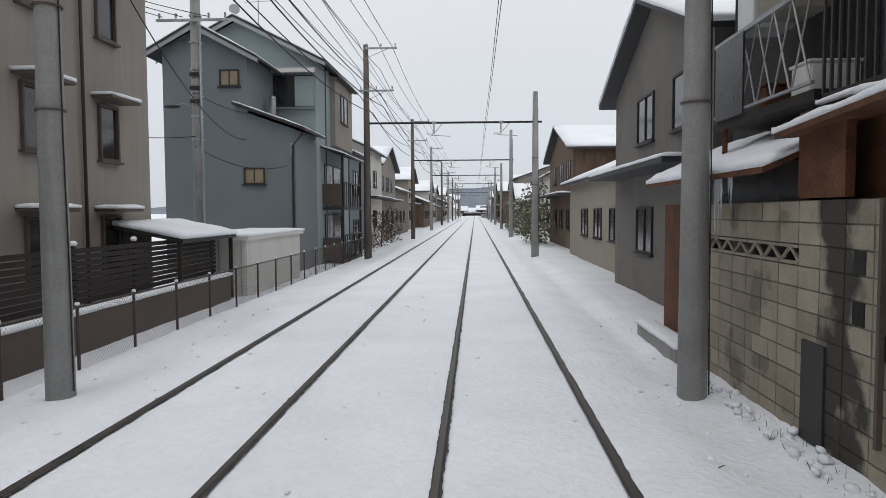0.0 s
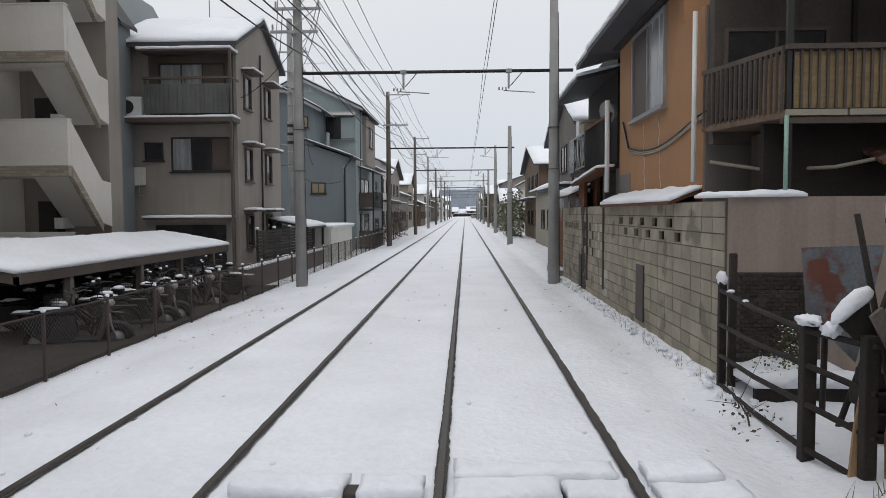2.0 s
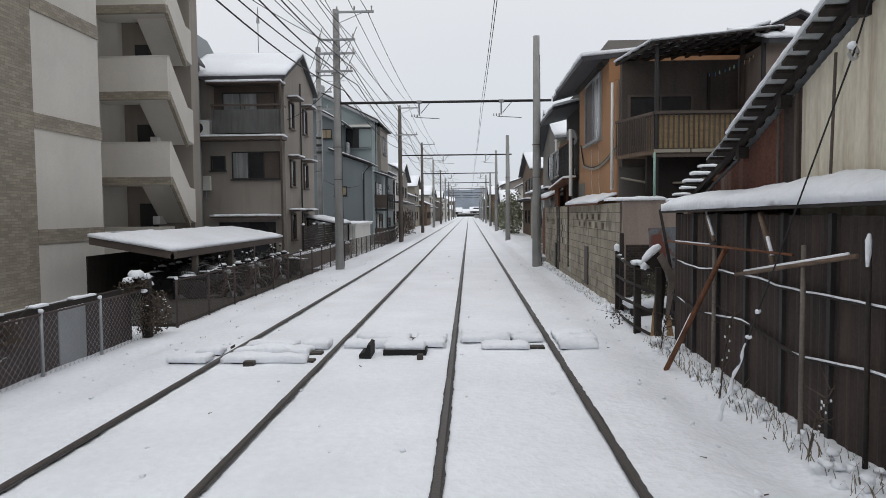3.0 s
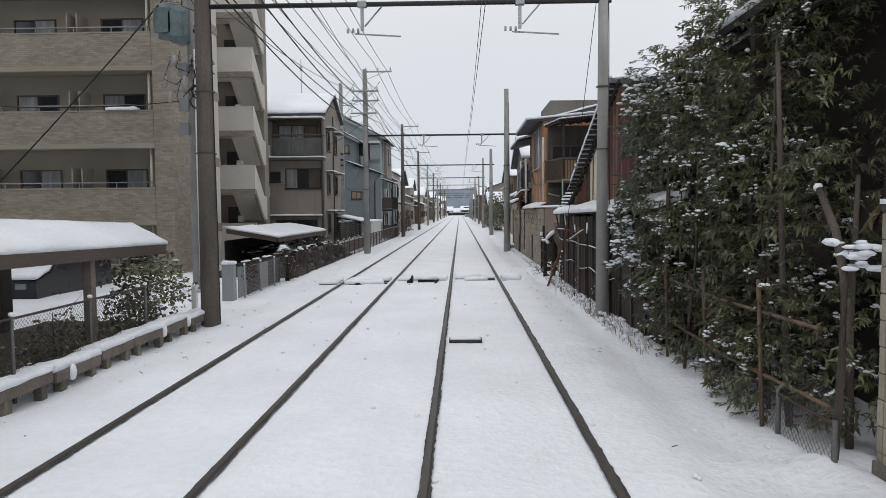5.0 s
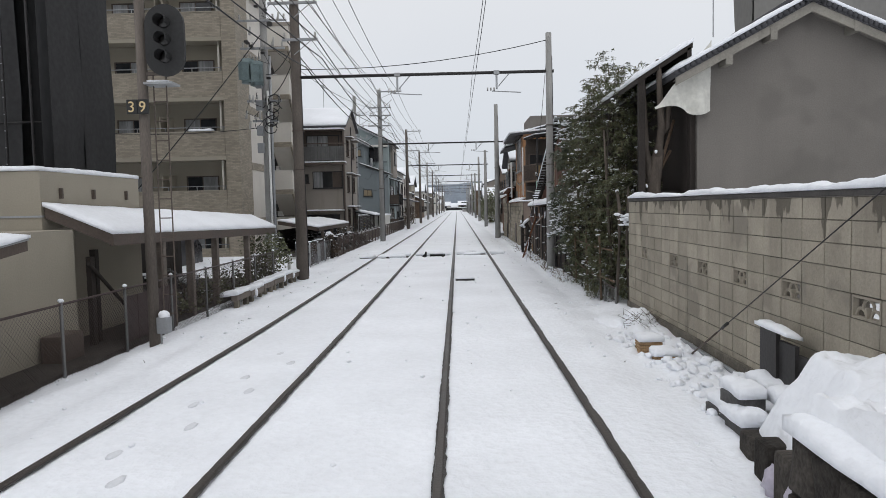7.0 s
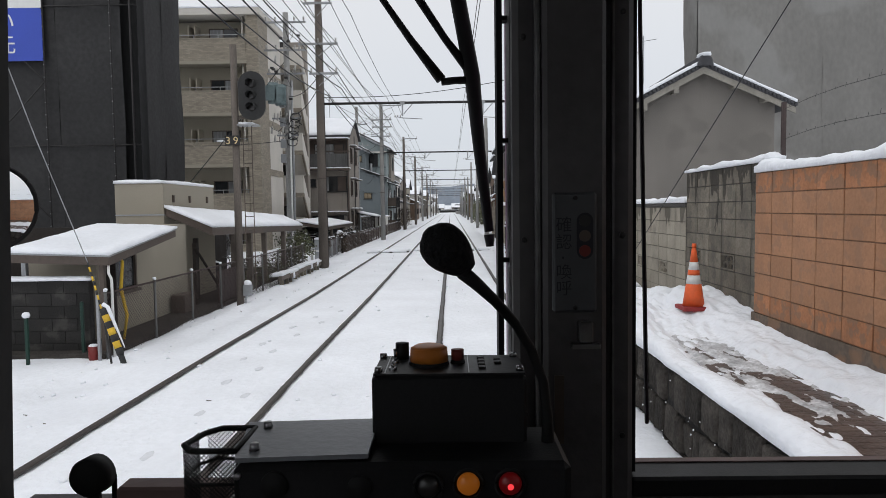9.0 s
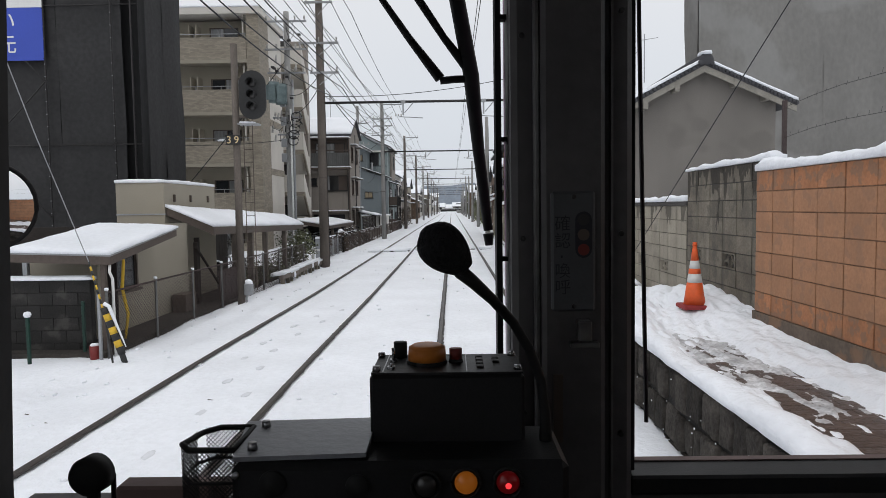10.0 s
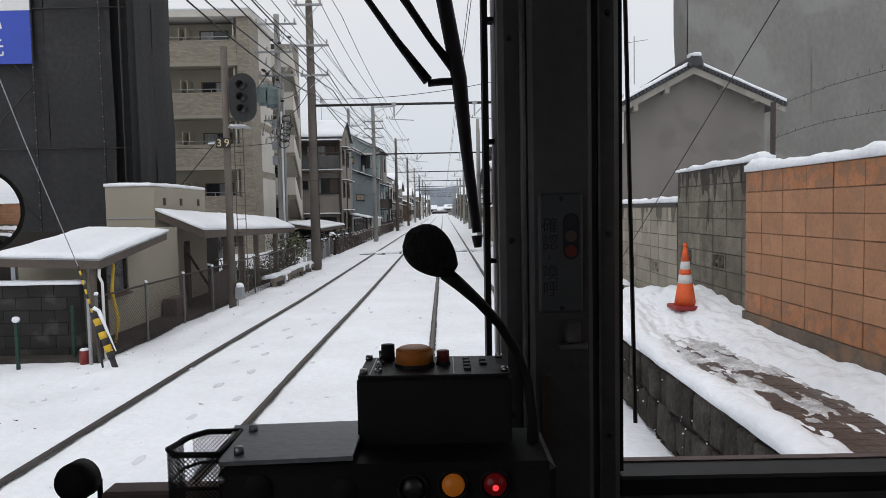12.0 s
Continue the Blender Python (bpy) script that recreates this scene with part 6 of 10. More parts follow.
for z in (4.86, 4.6, 4.34):
    hood = Shape()
    outer = [(SX + 0.42 + 0.1 * math.cos(a), z + 0.1 * math.sin(a)) for a in [-0.5 + i * (math.pi + 1.0) / 12 for i in range(13)]]
    inner = [(SX + 0.42 + 0.088 * math.cos(a), z + 0.088 * math.sin(a)) for a in [-0.5 + i * (math.pi + 1.0) / 12 for i in range(13)]][::-1]
    hood.prism(outer + inner, "y", SY - 0.32, SY - 0.12)
    part("hood", hood, BLACK_PAINT, head_ob)
    part("lens", Shape().cyl((SX + 0.42, SY - 0.12, z), (SX + 0.42, SY - 0.135, z), 0.086, 0.07, 16), LENS_DARK, head_ob, "", True)
for z in (4.1, 4.95):
    part("bracket", Shape().box(SX, SX + 0.45, SY - 0.02, SY + 0.03, z, z + 0.05), POLE_BROWN, t)
part("snow", Shape().pillow([(SX + 0.1, SY - 0.02, 3.98), (SX + 0.4, SY - 0.02, 3.98), (SX + 0.4, SY + 0.15, 3.98), (SX + 0.1, SY + 0.15, 3.98)], 0.06, 0.05, 0.5), SNOW, t, "", True)
part("platform", Shape().box(SX + 0.08, SX + 0.52, SY - 0.16, SY + 0.16, 3.94, 3.975), GALV, t)
for k, ch in enumerate("39"):
    pl = part("number_plate", Shape().box(SX - 0.21 + k * 0.17, SX - 0.045 + k * 0.17, SY - 0.13, SY - 0.1, 3.50, 3.72, 0.006), BLACK_PAINT, t)
    part("numeral", lettering(ch, 0.23, (SX - 0.19 + k * 0.17, SY - 0.134, 3.53)), SIGN_AMBER, pl)
ld = Shape()
for x in (SX + 0.16, SX + 0.36):
    ld.cyl((x, SY + 0.02, 0.2), (x, SY + 0.02, 4.1), 0.011, n=5)
for k in range(12):
    ld.cyl((SX + 0.16, SY + 0.02, 0.4 + k * 0.3), (SX + 0.36, SY + 0.02, 0.4 + k * 0.3), 0.009, n=5)
part("ladder", ld, TRIM_BROWN, t)
part("relay_box", Shape().box(SX + 0.1, SX + 0.28, SY - 0.16, SY + 0.02, 0.1, 0.36, 0.02).cyl((SX + 0.15, SY - 0.1, -0.3), (SX + 0.15, SY - 0.1, 0.1), 0.015), TRIM_GREY, t)
part("snow", Shape().ball((SX + 0.19, SY - 0.07, 0.38), 0.09, 0.09, 0.08, 10, 0.1), SNOW, t, "", True)

# ---- sheeted scaffold building ----
t = thing("sheeted_building", (-15.0, 26.0, -0.4), "building under repair wrapped in black scaffold sheeting", "building")
def drape(s, at, u0, u1, v0, v1, fold, amp, seed):
    nu, nv = max(8, int((u1 - u0) / 0.22)), 14
    v = []
    for i in range(nu + 1):
        for j in range(nv + 1):
            u, w = u0 + (u1 - u0) * i / nu, v0 + (v1 - v0) * j / nv
            d = amp * noise.noise(Vector((u * fold, w * 0.35, seed))) + 0.4 * amp * noise.noise(Vector((u * fold * 3, w * 0.8, seed)))
            v.append(at(u, w, d))
    f = [(i * (nv + 1) + j, (i + 1) * (nv + 1) + j, (i + 1) * (nv + 1) + j + 1, i * (nv + 1) + j + 1) for i in range(nu) for j in range(nv)]
    s.add(v, f)
    return s
part("core", Shape().box(-24, -9.25, 22.0, 24.2, -0.6, 14.5), MESH_DARK, t)
part("rear_core", Shape().box(-24, -14.2, 24.2, 29.0, -0.6, 14.4), MESH_DARK, t)
for z in (1.9, 3.75, 5.6, 7.5, 9.4, 11.3):
    part("walkway", Shape().box(-23.9, -11.7, 21.66, 21.95, z, z + 0.06), TRIM_DARK, t)
for k in range(8):
    u0 = -23.9 + k * 1.8
    part("sheet", drape(Shape(), on_wall("-y", 21.6), u0, u0 + 1.78, 0.3, 15, 1.7, 0.11, k), MESH_SEE if k in (3, 6, 7) else MESH_DARK, t, "", True)
for k in range(2):
    u0 = 21.7 + k * 1.36
    part("sheet", drape(Shape(), on_wall("+x", -9.0), u0, u0 + 1.34, 0.3, 15, 0.9, 0.08, k + 20), MESH_SEE, t, "", True)
for u in (-20.6, -18.8, -17.0, -15.2, -13.4, -11.6, -9.75, -9.2):
    part("scaffold_tube", Shape().cyl((u, 21.45, -0.4), (u, 21.45, 15), 0.026, n=6), TRIM_DARK, t, "", True)
for z in (3.9, 7.7):
    part("scaffold_tube", Shape().cyl((-23, 21.53, z), (-9.0, 21.53, z), 0.02, n=6), TRIM_DARK, t, "", True)
ts = Shape()
for u in (-15.2, -13.4, -11.6, -9.75):
    for k in range(40):
        ts.ball((u, 21.42, 1.0 + k * 0.34), 0.014, n=5)
tagged(part("tie", ts, TRIM_GREY, t), kind="stuff")
for k, u in enumerate((-17.0, -15.2, -13.4)):
    for q in range(5):
        z = 1.9 + q * 1.87
        p0, p1 = ((u, 21.43, z), (u + 1.8, 21.43, z + 1.87)) if (k + q) % 2 else ((u + 1.8, 21.43, z), (u, 21.43, z + 1.87))
        part("cross_brace", Shape().cyl(p0, p1, 0.02, n=6), TRIM_DARK, t, "", True)
part("downpipe", Shape().cyl((-8.92, 21.5, 0.4), (-8.92, 21.5, 15), 0.1, n=10), MESH_DARK, t, "", True)
bn = thing("banner", (-13.5, 21.4, 6.2), "blue and white contractor's banner laced to the scaffold", "banner")
part("blue_field", Shape().box(-17.0, -11.6, 21.405, 21.425, 6.2, 7.62), BANNER_BLUE, bn)
part("white_field", Shape().box(-17.0, -11.6, 21.407, 21.425, 7.625, 9.2), WHITE_PAINT, bn)
part("lettering", lettering("い", 0.6, (-12.92, 21.4, 7.05)), WHITE_PAINT, bn)
part("lettering", lettering("先", 0.6, (-12.92, 21.4, 6.45)), WHITE_PAINT, bn)
for x in (-11.6, -13.4, -15.2):
    for z in (6.25, 7.6, 9.15):
        part("lashing", Shape().cyl((x, 21.40, z), (x, 21.47, z), 0.02, n=6), CABLE, bn)

# ---- beige low building and porch roof ----
t = thing("low_building", (-8.5, 18.0, -0.3), "beige rendered flat-roofed annexe with snowy parapet", "building")
part("rear_block", Shape().box(-8.15, -7.05, 18.1, 21.4, -0.5, 2.68), STUCCO_BEIGE, t)
part("front_block", Shape().box(-7.7, -6.55, 14.1, 18.08, -0.5, 1.40), STUCCO_BEIGE, t)
part("front_block", Shape().box(-7.7, -6.552, 16.05, 18.08, 1.4, 1.75), STUCCO_BEIGE, t)
part("groove", Shape().box(-8.15, -7.03, 18.085, 18.1, 1.95, 1.98).box(-7.05, -7.035, 18.1, 21.4, 1.95, 1.98), TRIM_GREY, t)
part("snow", Shape().pillow([(-8.15, 18.1, 2.68), (-7.05, 18.1, 2.68), (-7.05, 21.4, 2.68), (-8.15, 21.4, 2.68)], 0.1, 0.3), SNOW, t, "", True)
window(t, "+x", -6.55, 14.3, 15.5, 0.6, 1.36, TRIM_BROWN, (None,))
for y in (18.6, 19.6, 20.8):
    part("vent", Shape().box(-7.05, -7.0, y, y + 0.05, 2.25, 2.42), TRIM_BROWN, t)
pr = [(-7.45, 13.05, 1.43), (-5.78, 13.05, 1.37), (-5.9, 15.95, 1.70), (-7.45, 15.95, 1.78)]
rf = part("porch_roof", Shape().slab(pr, 0.025), TRIM_GREY, t)
part("fascia", Shape().slab([(-7.45, 13.06, 1.41), (-5.80, 13.06, 1.345), (-5.80, 13.1, 1.345), (-7.45, 13.1, 1.41)], 0.13), TRIM_BROWN, rf, "grey-brown fascia board")
part("fascia", Shape().slab([(-5.84, 13.1, 1.345), (-5.80, 13.1, 1.345), (-5.92, 15.95, 1.675), (-5.96, 15.95, 1.675)], 0.13), TRIM_BROWN, rf)
part("snow", Shape().pillow(pr, 0.075, 0.14, 0.35, 0.02), SNOW, rf, "", True)
part("back_wall", Shape().box(-9.5, -7.72, 15.9, 16.0, -0.5, 1.75), WOOD_DARK, t)
part("porch_post", Shape().box(-6.0, -5.93, 13.15, 13.22, -0.5, 1.25), TRIM_BROWN, t)
part("porch_post", Shape().box(-7.38, -7.31, 13.4, 13.47, -0.5, 1.36), GALV, t)
part("downpipe", Shape().tube([(-5.83, 13.12, 1.25), (-5.82, 13.08, 1.1), (-5.76, 13.05, 1.0), (-5.76, 13.05, -0.3)], 0.022, 8), WHITE_PAINT, t, "", True)
part("yellow_hose", Shape().tube([(-6.05, 13.98, 1.32), (-6.02, 13.95, 1.2), (-6.06, 13.95, 0.75), (-6.0, 14.0, 0.3), (-6.04, 13.95, -0.1)], [0.01, 0.025, 0.03, 0.028, 0.02], 8), YELLOW, t, "", True)
part("water_heater", Shape().box(-6.5, -6.2, 17.0, 17.6, -0.25, 0.25, 0.02), TRIM_BROWN, t)
for s_ in (Shape().box(-6.5, -6.42, 18.3, 18.42, -0.4, 1.3), Shape().box(-6.6, -6.5, 18.6, 18.7, -0.4, 1.4), Shape().cyl((-6.4, 18.2, 1.2), (-6.3, 19.4, 0.2), 0.03)):
    part("stored_timber", s_, WOOD_DARK, t)
t = thing("dark_screen", (-7.8, 13.9, -0.3), "dark clutter screened under the porch", "screen")
for k in range(6):
    part("board", Shape().box(-9.4 + k * 0.52, -8.92 + k * 0.52, 14.3, 14.33, -0.5, 1.2 if k != 3 else 0.9), WOOD_DARK, t)

# near-black block wall and odds and ends at the corner
t = thing("wall_west", (-9.0, 13.2, -0.3), "near-black block wall with a snowy top", "wall", kind="structure")
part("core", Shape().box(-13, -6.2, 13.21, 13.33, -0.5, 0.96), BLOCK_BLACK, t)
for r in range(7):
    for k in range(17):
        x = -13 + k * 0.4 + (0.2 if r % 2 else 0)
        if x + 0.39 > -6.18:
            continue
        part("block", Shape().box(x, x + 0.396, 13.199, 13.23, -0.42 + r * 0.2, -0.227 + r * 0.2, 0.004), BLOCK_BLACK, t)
part("snow", Shape().pillow([(-13, 13.16, 0.97), (-6.2, 13.16, 0.97), (-6.2, 13.36, 0.97), (-13, 13.36, 0.97)], 0.07, 0.12), SNOW, t, "", True)
t = thing("guard_post", (-5.2, 12.0, -0.2), "leaning black and yellow striped guard post with a snow cap", "post")
a, b = Vector((-5.37, 12.0, 0.70)), Vector((-5.12, 11.95, 0.06))
for k in range(7):
    part("stripe", Shape().cyl(a.lerp(b, k / 7), a.lerp(b, (k + 1) / 7), 0.05, n=12), YELLOW if k % 2 else BLACK_PAINT, t, "", True)
part("snow", Shape().tube([tuple(a + Vector((0.0, 0, 0.06))), tuple(a + Vector((0.07, 0, 0.02))), tuple(b + Vector((0.06, 0, 0.1)))], [0.03, 0.028, 0.008], 7), SNOW, t, "", True)
part("foot", Shape().cyl(b, b + Vector((0.12, 0, -0.4)), 0.04, n=8), BLACK_PAINT, t)
t = thing("guy_wire", (-5.8, 12.5, 1.3), "steel guy wire with a thin striped guard", "wire")
a, b = Vector((-5.82, 12.5, 1.30)), Vector((-5.42, 12.1, 0.60))
part("strand", Shape().tube([tuple(b), tuple(a), (-5.591, 11.0, 2.957), (-5.36, 9.6, 4.6)], 0.007, 6), GALV, t)
for k in range(11):
    part("stripe", Shape().cyl(a.lerp(b, k / 11), a.lerp(b, (k + 1) / 11), 0.015, n=8), YELLOW if k % 2 else BLACK_PAINT, t, "", True)
part("anchor", Shape().cyl(b, b + Vector((0.15, -0.05, -0.95)), 0.015, n=6), TRIM_DARK, t)
for x, y, z, m in ((-5.86, 12.8, 0.80, GALV), (-6.24, 13.05, 0.66, GREEN_PAINT), (-6.77, 12.5, 0.52, GREEN_PAINT)):
    t = thing("fence_post", (x, y, -0.3), "bare steel fence post standing in the snow" if m is GALV else "dark green fence post against the wall", "post", "loose fence posts")
    part("shaft", Shape().box(x - 0.022, x + 0.022, y - 0.022, y + 0.022, -0.5, z, 0.005), m, t)
    if y < 12.6:
        part("snow", Shape().ball((x, y, z + 0.02), 0.055, 0.055, 0.05, 8, 0.15), SNOW, t, "", True)
t = thing("fire_bucket", (-5.98, 12.85, -0.25), "dull red bucket standing in the snow", "bucket")
part("body", Shape().cyl((-5.98, 12.85, -0.25), (-5.98, 12.85, 0.0), 0.07, 0.08, 14), RED_PAINT, t, "", True)
part("snow", Shape().ball((-5.98, 12.85, 0.01), 0.07, 0.07, 0.03, 10, 0.1), SNOW, t, "", True)

# bare earth kept clear of snow under the low roofs
t = thing("bare_earth", (-6.7, 16.0, -0.3), "dark damp earth sheltered from the snow", "earth", kind="structure")
part("soil", Shape().box(-7.7, -5.84, 12.9, 20.0, -0.6, -0.13), SOIL, t)
part("soil", Shape().box(-8.9, -6.15, 20.01, 29.0, -0.6, -0.14), SOIL, t)
part("soil", Shape().box(-9.6, -6.12, 38.7, 51.5, -0.6, -0.15), SOIL, t)
t = thing("shelter_screen", (-9.7, 46.0, -0.4), "dark plank screen behind the bicycles", "screen")
for k in range(32):
    part("plank", Shape().box(-9.74, -9.71, 42.0 + k * 0.3, 42.285 + k * 0.3, -0.6, 0.95), WOOD_DARK, t)
# dark panels and a creeper-clad post behind the low fence
t = thing("panel_fence", (-6.3, 35.3, -0.3), "dark brown and grey panels behind the low fence", "fence")
for k in range(6):
    y = 33.2 + k * 0.7
    part("panel", Shape().box(-6.34, -6.31, y, y + 0.68, -0.5, 0.62 - 0.04 * (k % 2), 0.006), HATCH_BROWN if k % 3 else TRIM_GREY, t)
part("top_rail", Shape().box(-6.36, -6.28, 33.2, 37.4, 0.62, 0.7), WOOD_DARK, t)
for y0, w in ((33.6, 0.5), (34.7, 0.3), (35.6, 0.6)):
    part("snow", Shape().pillow([(-6.38, y0, 0.7), (-6.26, y0, 0.7), (-6.26, y0 + w, 0.7), (-6.38, y0 + w, 0.7)], 0.05, 0.05, 0.5, 0), SNOW, t, "", True)
part("corner_post", Shape().box(-6.2, -6.06, 37.5, 37.64, -0.5, 0.85, 0.015), WOOD_DARK, t)
for dx, dy, dz, q in ((0, 0, 0, 0.12), (0.06, 0.22, -0.06, 0.1), (-0.04, -0.2, -0.08, 0.09), (0.05, 0.38, -0.2, 0.07), (0.08, 0.1, -0.3, 0.06)):
    part("snow", Shape().ball((-6.2 + dx, 37.35 + dy, 0.92 + dz), q, q * 1.3, q * 0.6, 12, 0.22), SNOW, t, "", True)
leafy("creeper_clump", "brown withered creeper heaped on a fence post under snow", [((-6.1, 37.7, 0.15), (0.3, 0.5, 0.5)), ((-6.2, 37.3, 0.7), (0.22, 0.4, 0.22))], 2200, 0.05, rg, 0.07, [((-6.1, 37.7, -0.3), (-6.1, 37.6, 0.7), 0.03)], TWIG)

# ---- east side ----
BLOCK_MESH = {}


def block_mesh(w, h, m, hole=None):
    """One shared mesh for a building block that faces -x: chamfered, or pierced."""
    key = (round(w, 3), round(h, 3), m.name, hole)
    if key not in BLOCK_MESH:
        s = Shape()
        if hole == "slot":
            s.box(0, 0.05, 0, 0.05, 0, h).box(0, 0.05, w - 0.05, w, 0, h).box(0, 0.05, 0.05, w - 0.05, 0, 0.025).box(0, 0.05, 0.05, w - 0.05, h - 0.025, h)
        elif hole == "fan":
            s.box(0, 0.05, 0, 0.02, 0, h).box(0, 0.05, w - 0.02, w, 0, h).box(0, 0.05, 0.02, w - 0.02, 0, 0.02).box(0, 0.05, 0.02, w - 0.02, h - 0.02, h)
            for c, r in ((w / 2, 0.075), (w / 2 - 0.1, 0.07), (w / 2 + 0.1, 0.07)):
                z0 = h * 0.48 if c == w / 2 else 0.015
                pts = [(0.025, c + r * math.cos(a), z0 + r * 1.05 * math.sin(a)) for a in [i * math.pi / 8 for i in range(9)]]
                s.tube(pts, 0.014, 5)
            s.box(0, 0.045, w / 2 - 0.012, w / 2 + 0.012, 0, h * 0.55)
        elif hole == "truss":
            s.box(0, 0.05, 0, w, 0, 0.03).box(0, 0.05, 0, w, h - 0.03, h)
            s.cyl((0.025, 0.0, 0.02), (0.025, w / 2, h - 0.02), 0.022, n=5).cyl((0.025, w / 2, h - 0.02), (0.025, w, 0.02), 0.022, n=5)
        else:
            s.box(0, 0.05, 0, w, 0, h, 0.003)
        me = s.mesh("block", (0, 0, 0))
        me.materials.append(m)
        BLOCK_MESH[key] = me
    return BLOCK_MESH[key]


def block_wall(name, label, x, y0, y1, z0, z1, m, w=0.4, h=0.2, holes=(), snow=0.1, joint=0.014, core=None, skip=(), bond=0.0, depth=0.15, top_m=None):
    """A wall along the track whose blocks stand a little proud of their joints. holes: (y, z, kind)."""
    t = thing(name, (x, y0, z0), label, "wall", kind="structure")
    rows = int(round((z1 - z0) / h))
    cuts = sorted((round((hz - z0) / h - 0.5), hy, kind) for hy, hz, kind in holes)
    core_s = Shape()
    for r in range(rows):
        gaps = [(hy - w / 2, hy + w / 2) for rr, hy, kind in cuts if rr == r]
        a = y0
        for g0, g1 in sorted(gaps) + [(y1, y1)]:
            if g0 > a + 0.001:
                core_s.box(x + 0.008, x + depth, a, min(g0, y1), z0 + r * h, z0 + (r + 1) * h)
            a = max(a, g1)
    core_s.box(x + 0.004, x + depth, y0, y1, z0 - 0.5, z0)
    part("core", core_s, core or MORTAR, t)
    for r in range(rows):
        y = y0 - (bond * w if r % 2 else 0)
        z = z0 + r * h
        mine = [(hy, kind) for rr, hy, kind in cuts if rr == r]
        while y < y1 - 0.02:
            a, b = max(y, y0), min(y + w, y1)
            y += w
            if b - a < 0.05 or any(s0 < (a + b) / 2 < s1 and v0 < z + h / 2 < v1 for s0, s1, v0, v1 in skip):
                continue
            pieces = [(a, b)]
            for hy, _ in mine:
                nxt = []
                for p, q in pieces:
                    g0, g1 = hy - w / 2, hy + w / 2
                    if q <= g0 or p >= g1:
                        nxt.append((p, q))
                    else:
                        if g0 - p > 0.04:
                            nxt.append((p, g0))
                        if q - g1 > 0.04:
                            nxt.append((g1, q))
                pieces = nxt
            for p, q in pieces:
                ob = new("block", block_mesh(q - p - joint, h - joint, top_m if top_m and (r == rows - 1 or r == 0) else m))
                ob.parent = t
                ob.location = (random.uniform(-0.004, 0.003), p - y0 + joint / 2, z - z0 + joint / 2)
        for hy, kind in mine:
            ob = new("pierced_block", block_mesh(w - joint, h - joint, m, kind))
            ob.parent = t
            ob.location = (0, hy - w / 2 - y0 + joint / 2, z - z0 + joint / 2)
    if snow:
        top = z0 + rows * h
        part("snow", Shape().pillow([(x - 0.03, y0, top), (x + depth + 0.03, y0, top), (x + depth + 0.03, y1, top), (x - 0.03, y1, top)], snow, 0.09, 0.75, 0.01), SNOW, t, "", True)
    ORIGIN[t] = Vector((x, y0, z0))
    return t


# -- stop: raised lane, cone, painted wall --
LANE_Z = 0.66
t = thing("pavement", (2.0, 6.0, 0), "raised footway paved in wet brown brick", "pavement", kind="structure")
part("bed", Shape().box(1.42, 2.68, -6, 11.4, -0.4, LANE_Z - 0.0025), PAVER, t)
pm = Shape().box(0, 0.196, 0, 0.096, -0.04, 0, 0.003).mesh("paving_brick", (0, 0, 0))
pm.materials.append(PAVER)
for i in range(6):
    for j in range(50):
        ob = new("paving_brick", pm)
        ob.parent = t
        ob.location = (1.5 + i * 0.2 + (0.1 if j % 2 else 0) - 2.0, 4.6 + j * 0.1 - 6.0, LANE_Z + random.uniform(-0.001, 0.001))
lo = Shape()
lo.box(1.5, 2.72, -6, 4.58, LANE_Z - 0.005, LANE_Z).box(1.5, 2.67, 9.62, 11.4, LANE_Z - 0.005, LANE_Z)
part("paving_beyond", lo, PAVER, t)


def lane_snow(x, y):
    """Snow left on the raised lane: banked along the wall and the edge, trodden thin between."""
    mid = 1.93 + 0.06 * math.sin(y * 1.3)
    d = abs(x - mid) / 0.34
    n = 0.05 * noise.noise(Vector((x * 4.2, y * 1.7, 2))) + 0.05 * noise.noise(Vector((x * 12, y * 4, 4))) + 0.022 * noise.noise(Vector((x * 22, y * 9, 6))) + 0.008 * noise.noise(Vector((x * 40, y * 18, 9)))
    far = min(1, max(0, (y - 8.3) / 1.4))
    core = -0.04 + 0.055 * far
    bank = 0.10 * min(1, max(0, d - 0.55) * 1.5)
    h = core + bank + n * (1 if d < 1.1 else 0.55)
    if x > 2.22:
        h += 0.12 * min(1, (x - 2.22) / 0.3) * (0.75 + 0.7 * noise.noise(Vector((1, y * 1.4, 8))))
    if y > 9.7:
        h += 0.17 * min(1, (y - 9.7) / 0.8) * (0.7 + 0.5 * noise.noise(Vector((x * 3, y * 3, 1))))
    if x < 1.47:
        h = min(h, 0.04 + (x - 1.36) * 0.3)
    return LANE_Z + max(-0.03, h)


def lane_slush(x, y):
    """Grey slush in the trodden strip, broken by wet brick."""
    n = 0.022 * noise.noise(Vector((x * 5, y * 1.6, 12))) + 0.022 * noise.noise(Vector((x * 13, y * 4, 14))) + 0.016 * noise.noise(Vector((x * 24, y * 10, 16))) + 0.008 * noise.noise(Vector((x * 44, y * 20, 18)))
    return LANE_Z + max(-0.02, -0.014 + n + 0.02 * min(1, max(0, (y - 6.5) / 2)))


lx, ly = steps([(1.36, 0.022), (2.7, 1)]), steps([(-6, 0.3), (4.5, 0.028), (11.45, 1)])
v = [(x, y, lane_snow(x, y)) for x in lx for y in ly]
f = [(i * len(ly) + j, (i + 1) * len(ly) + j, (i + 1) * len(ly) + j + 1, i * len(ly) + j + 1) for i in range(len(lx) - 1) for j in range(len(ly) - 1)]
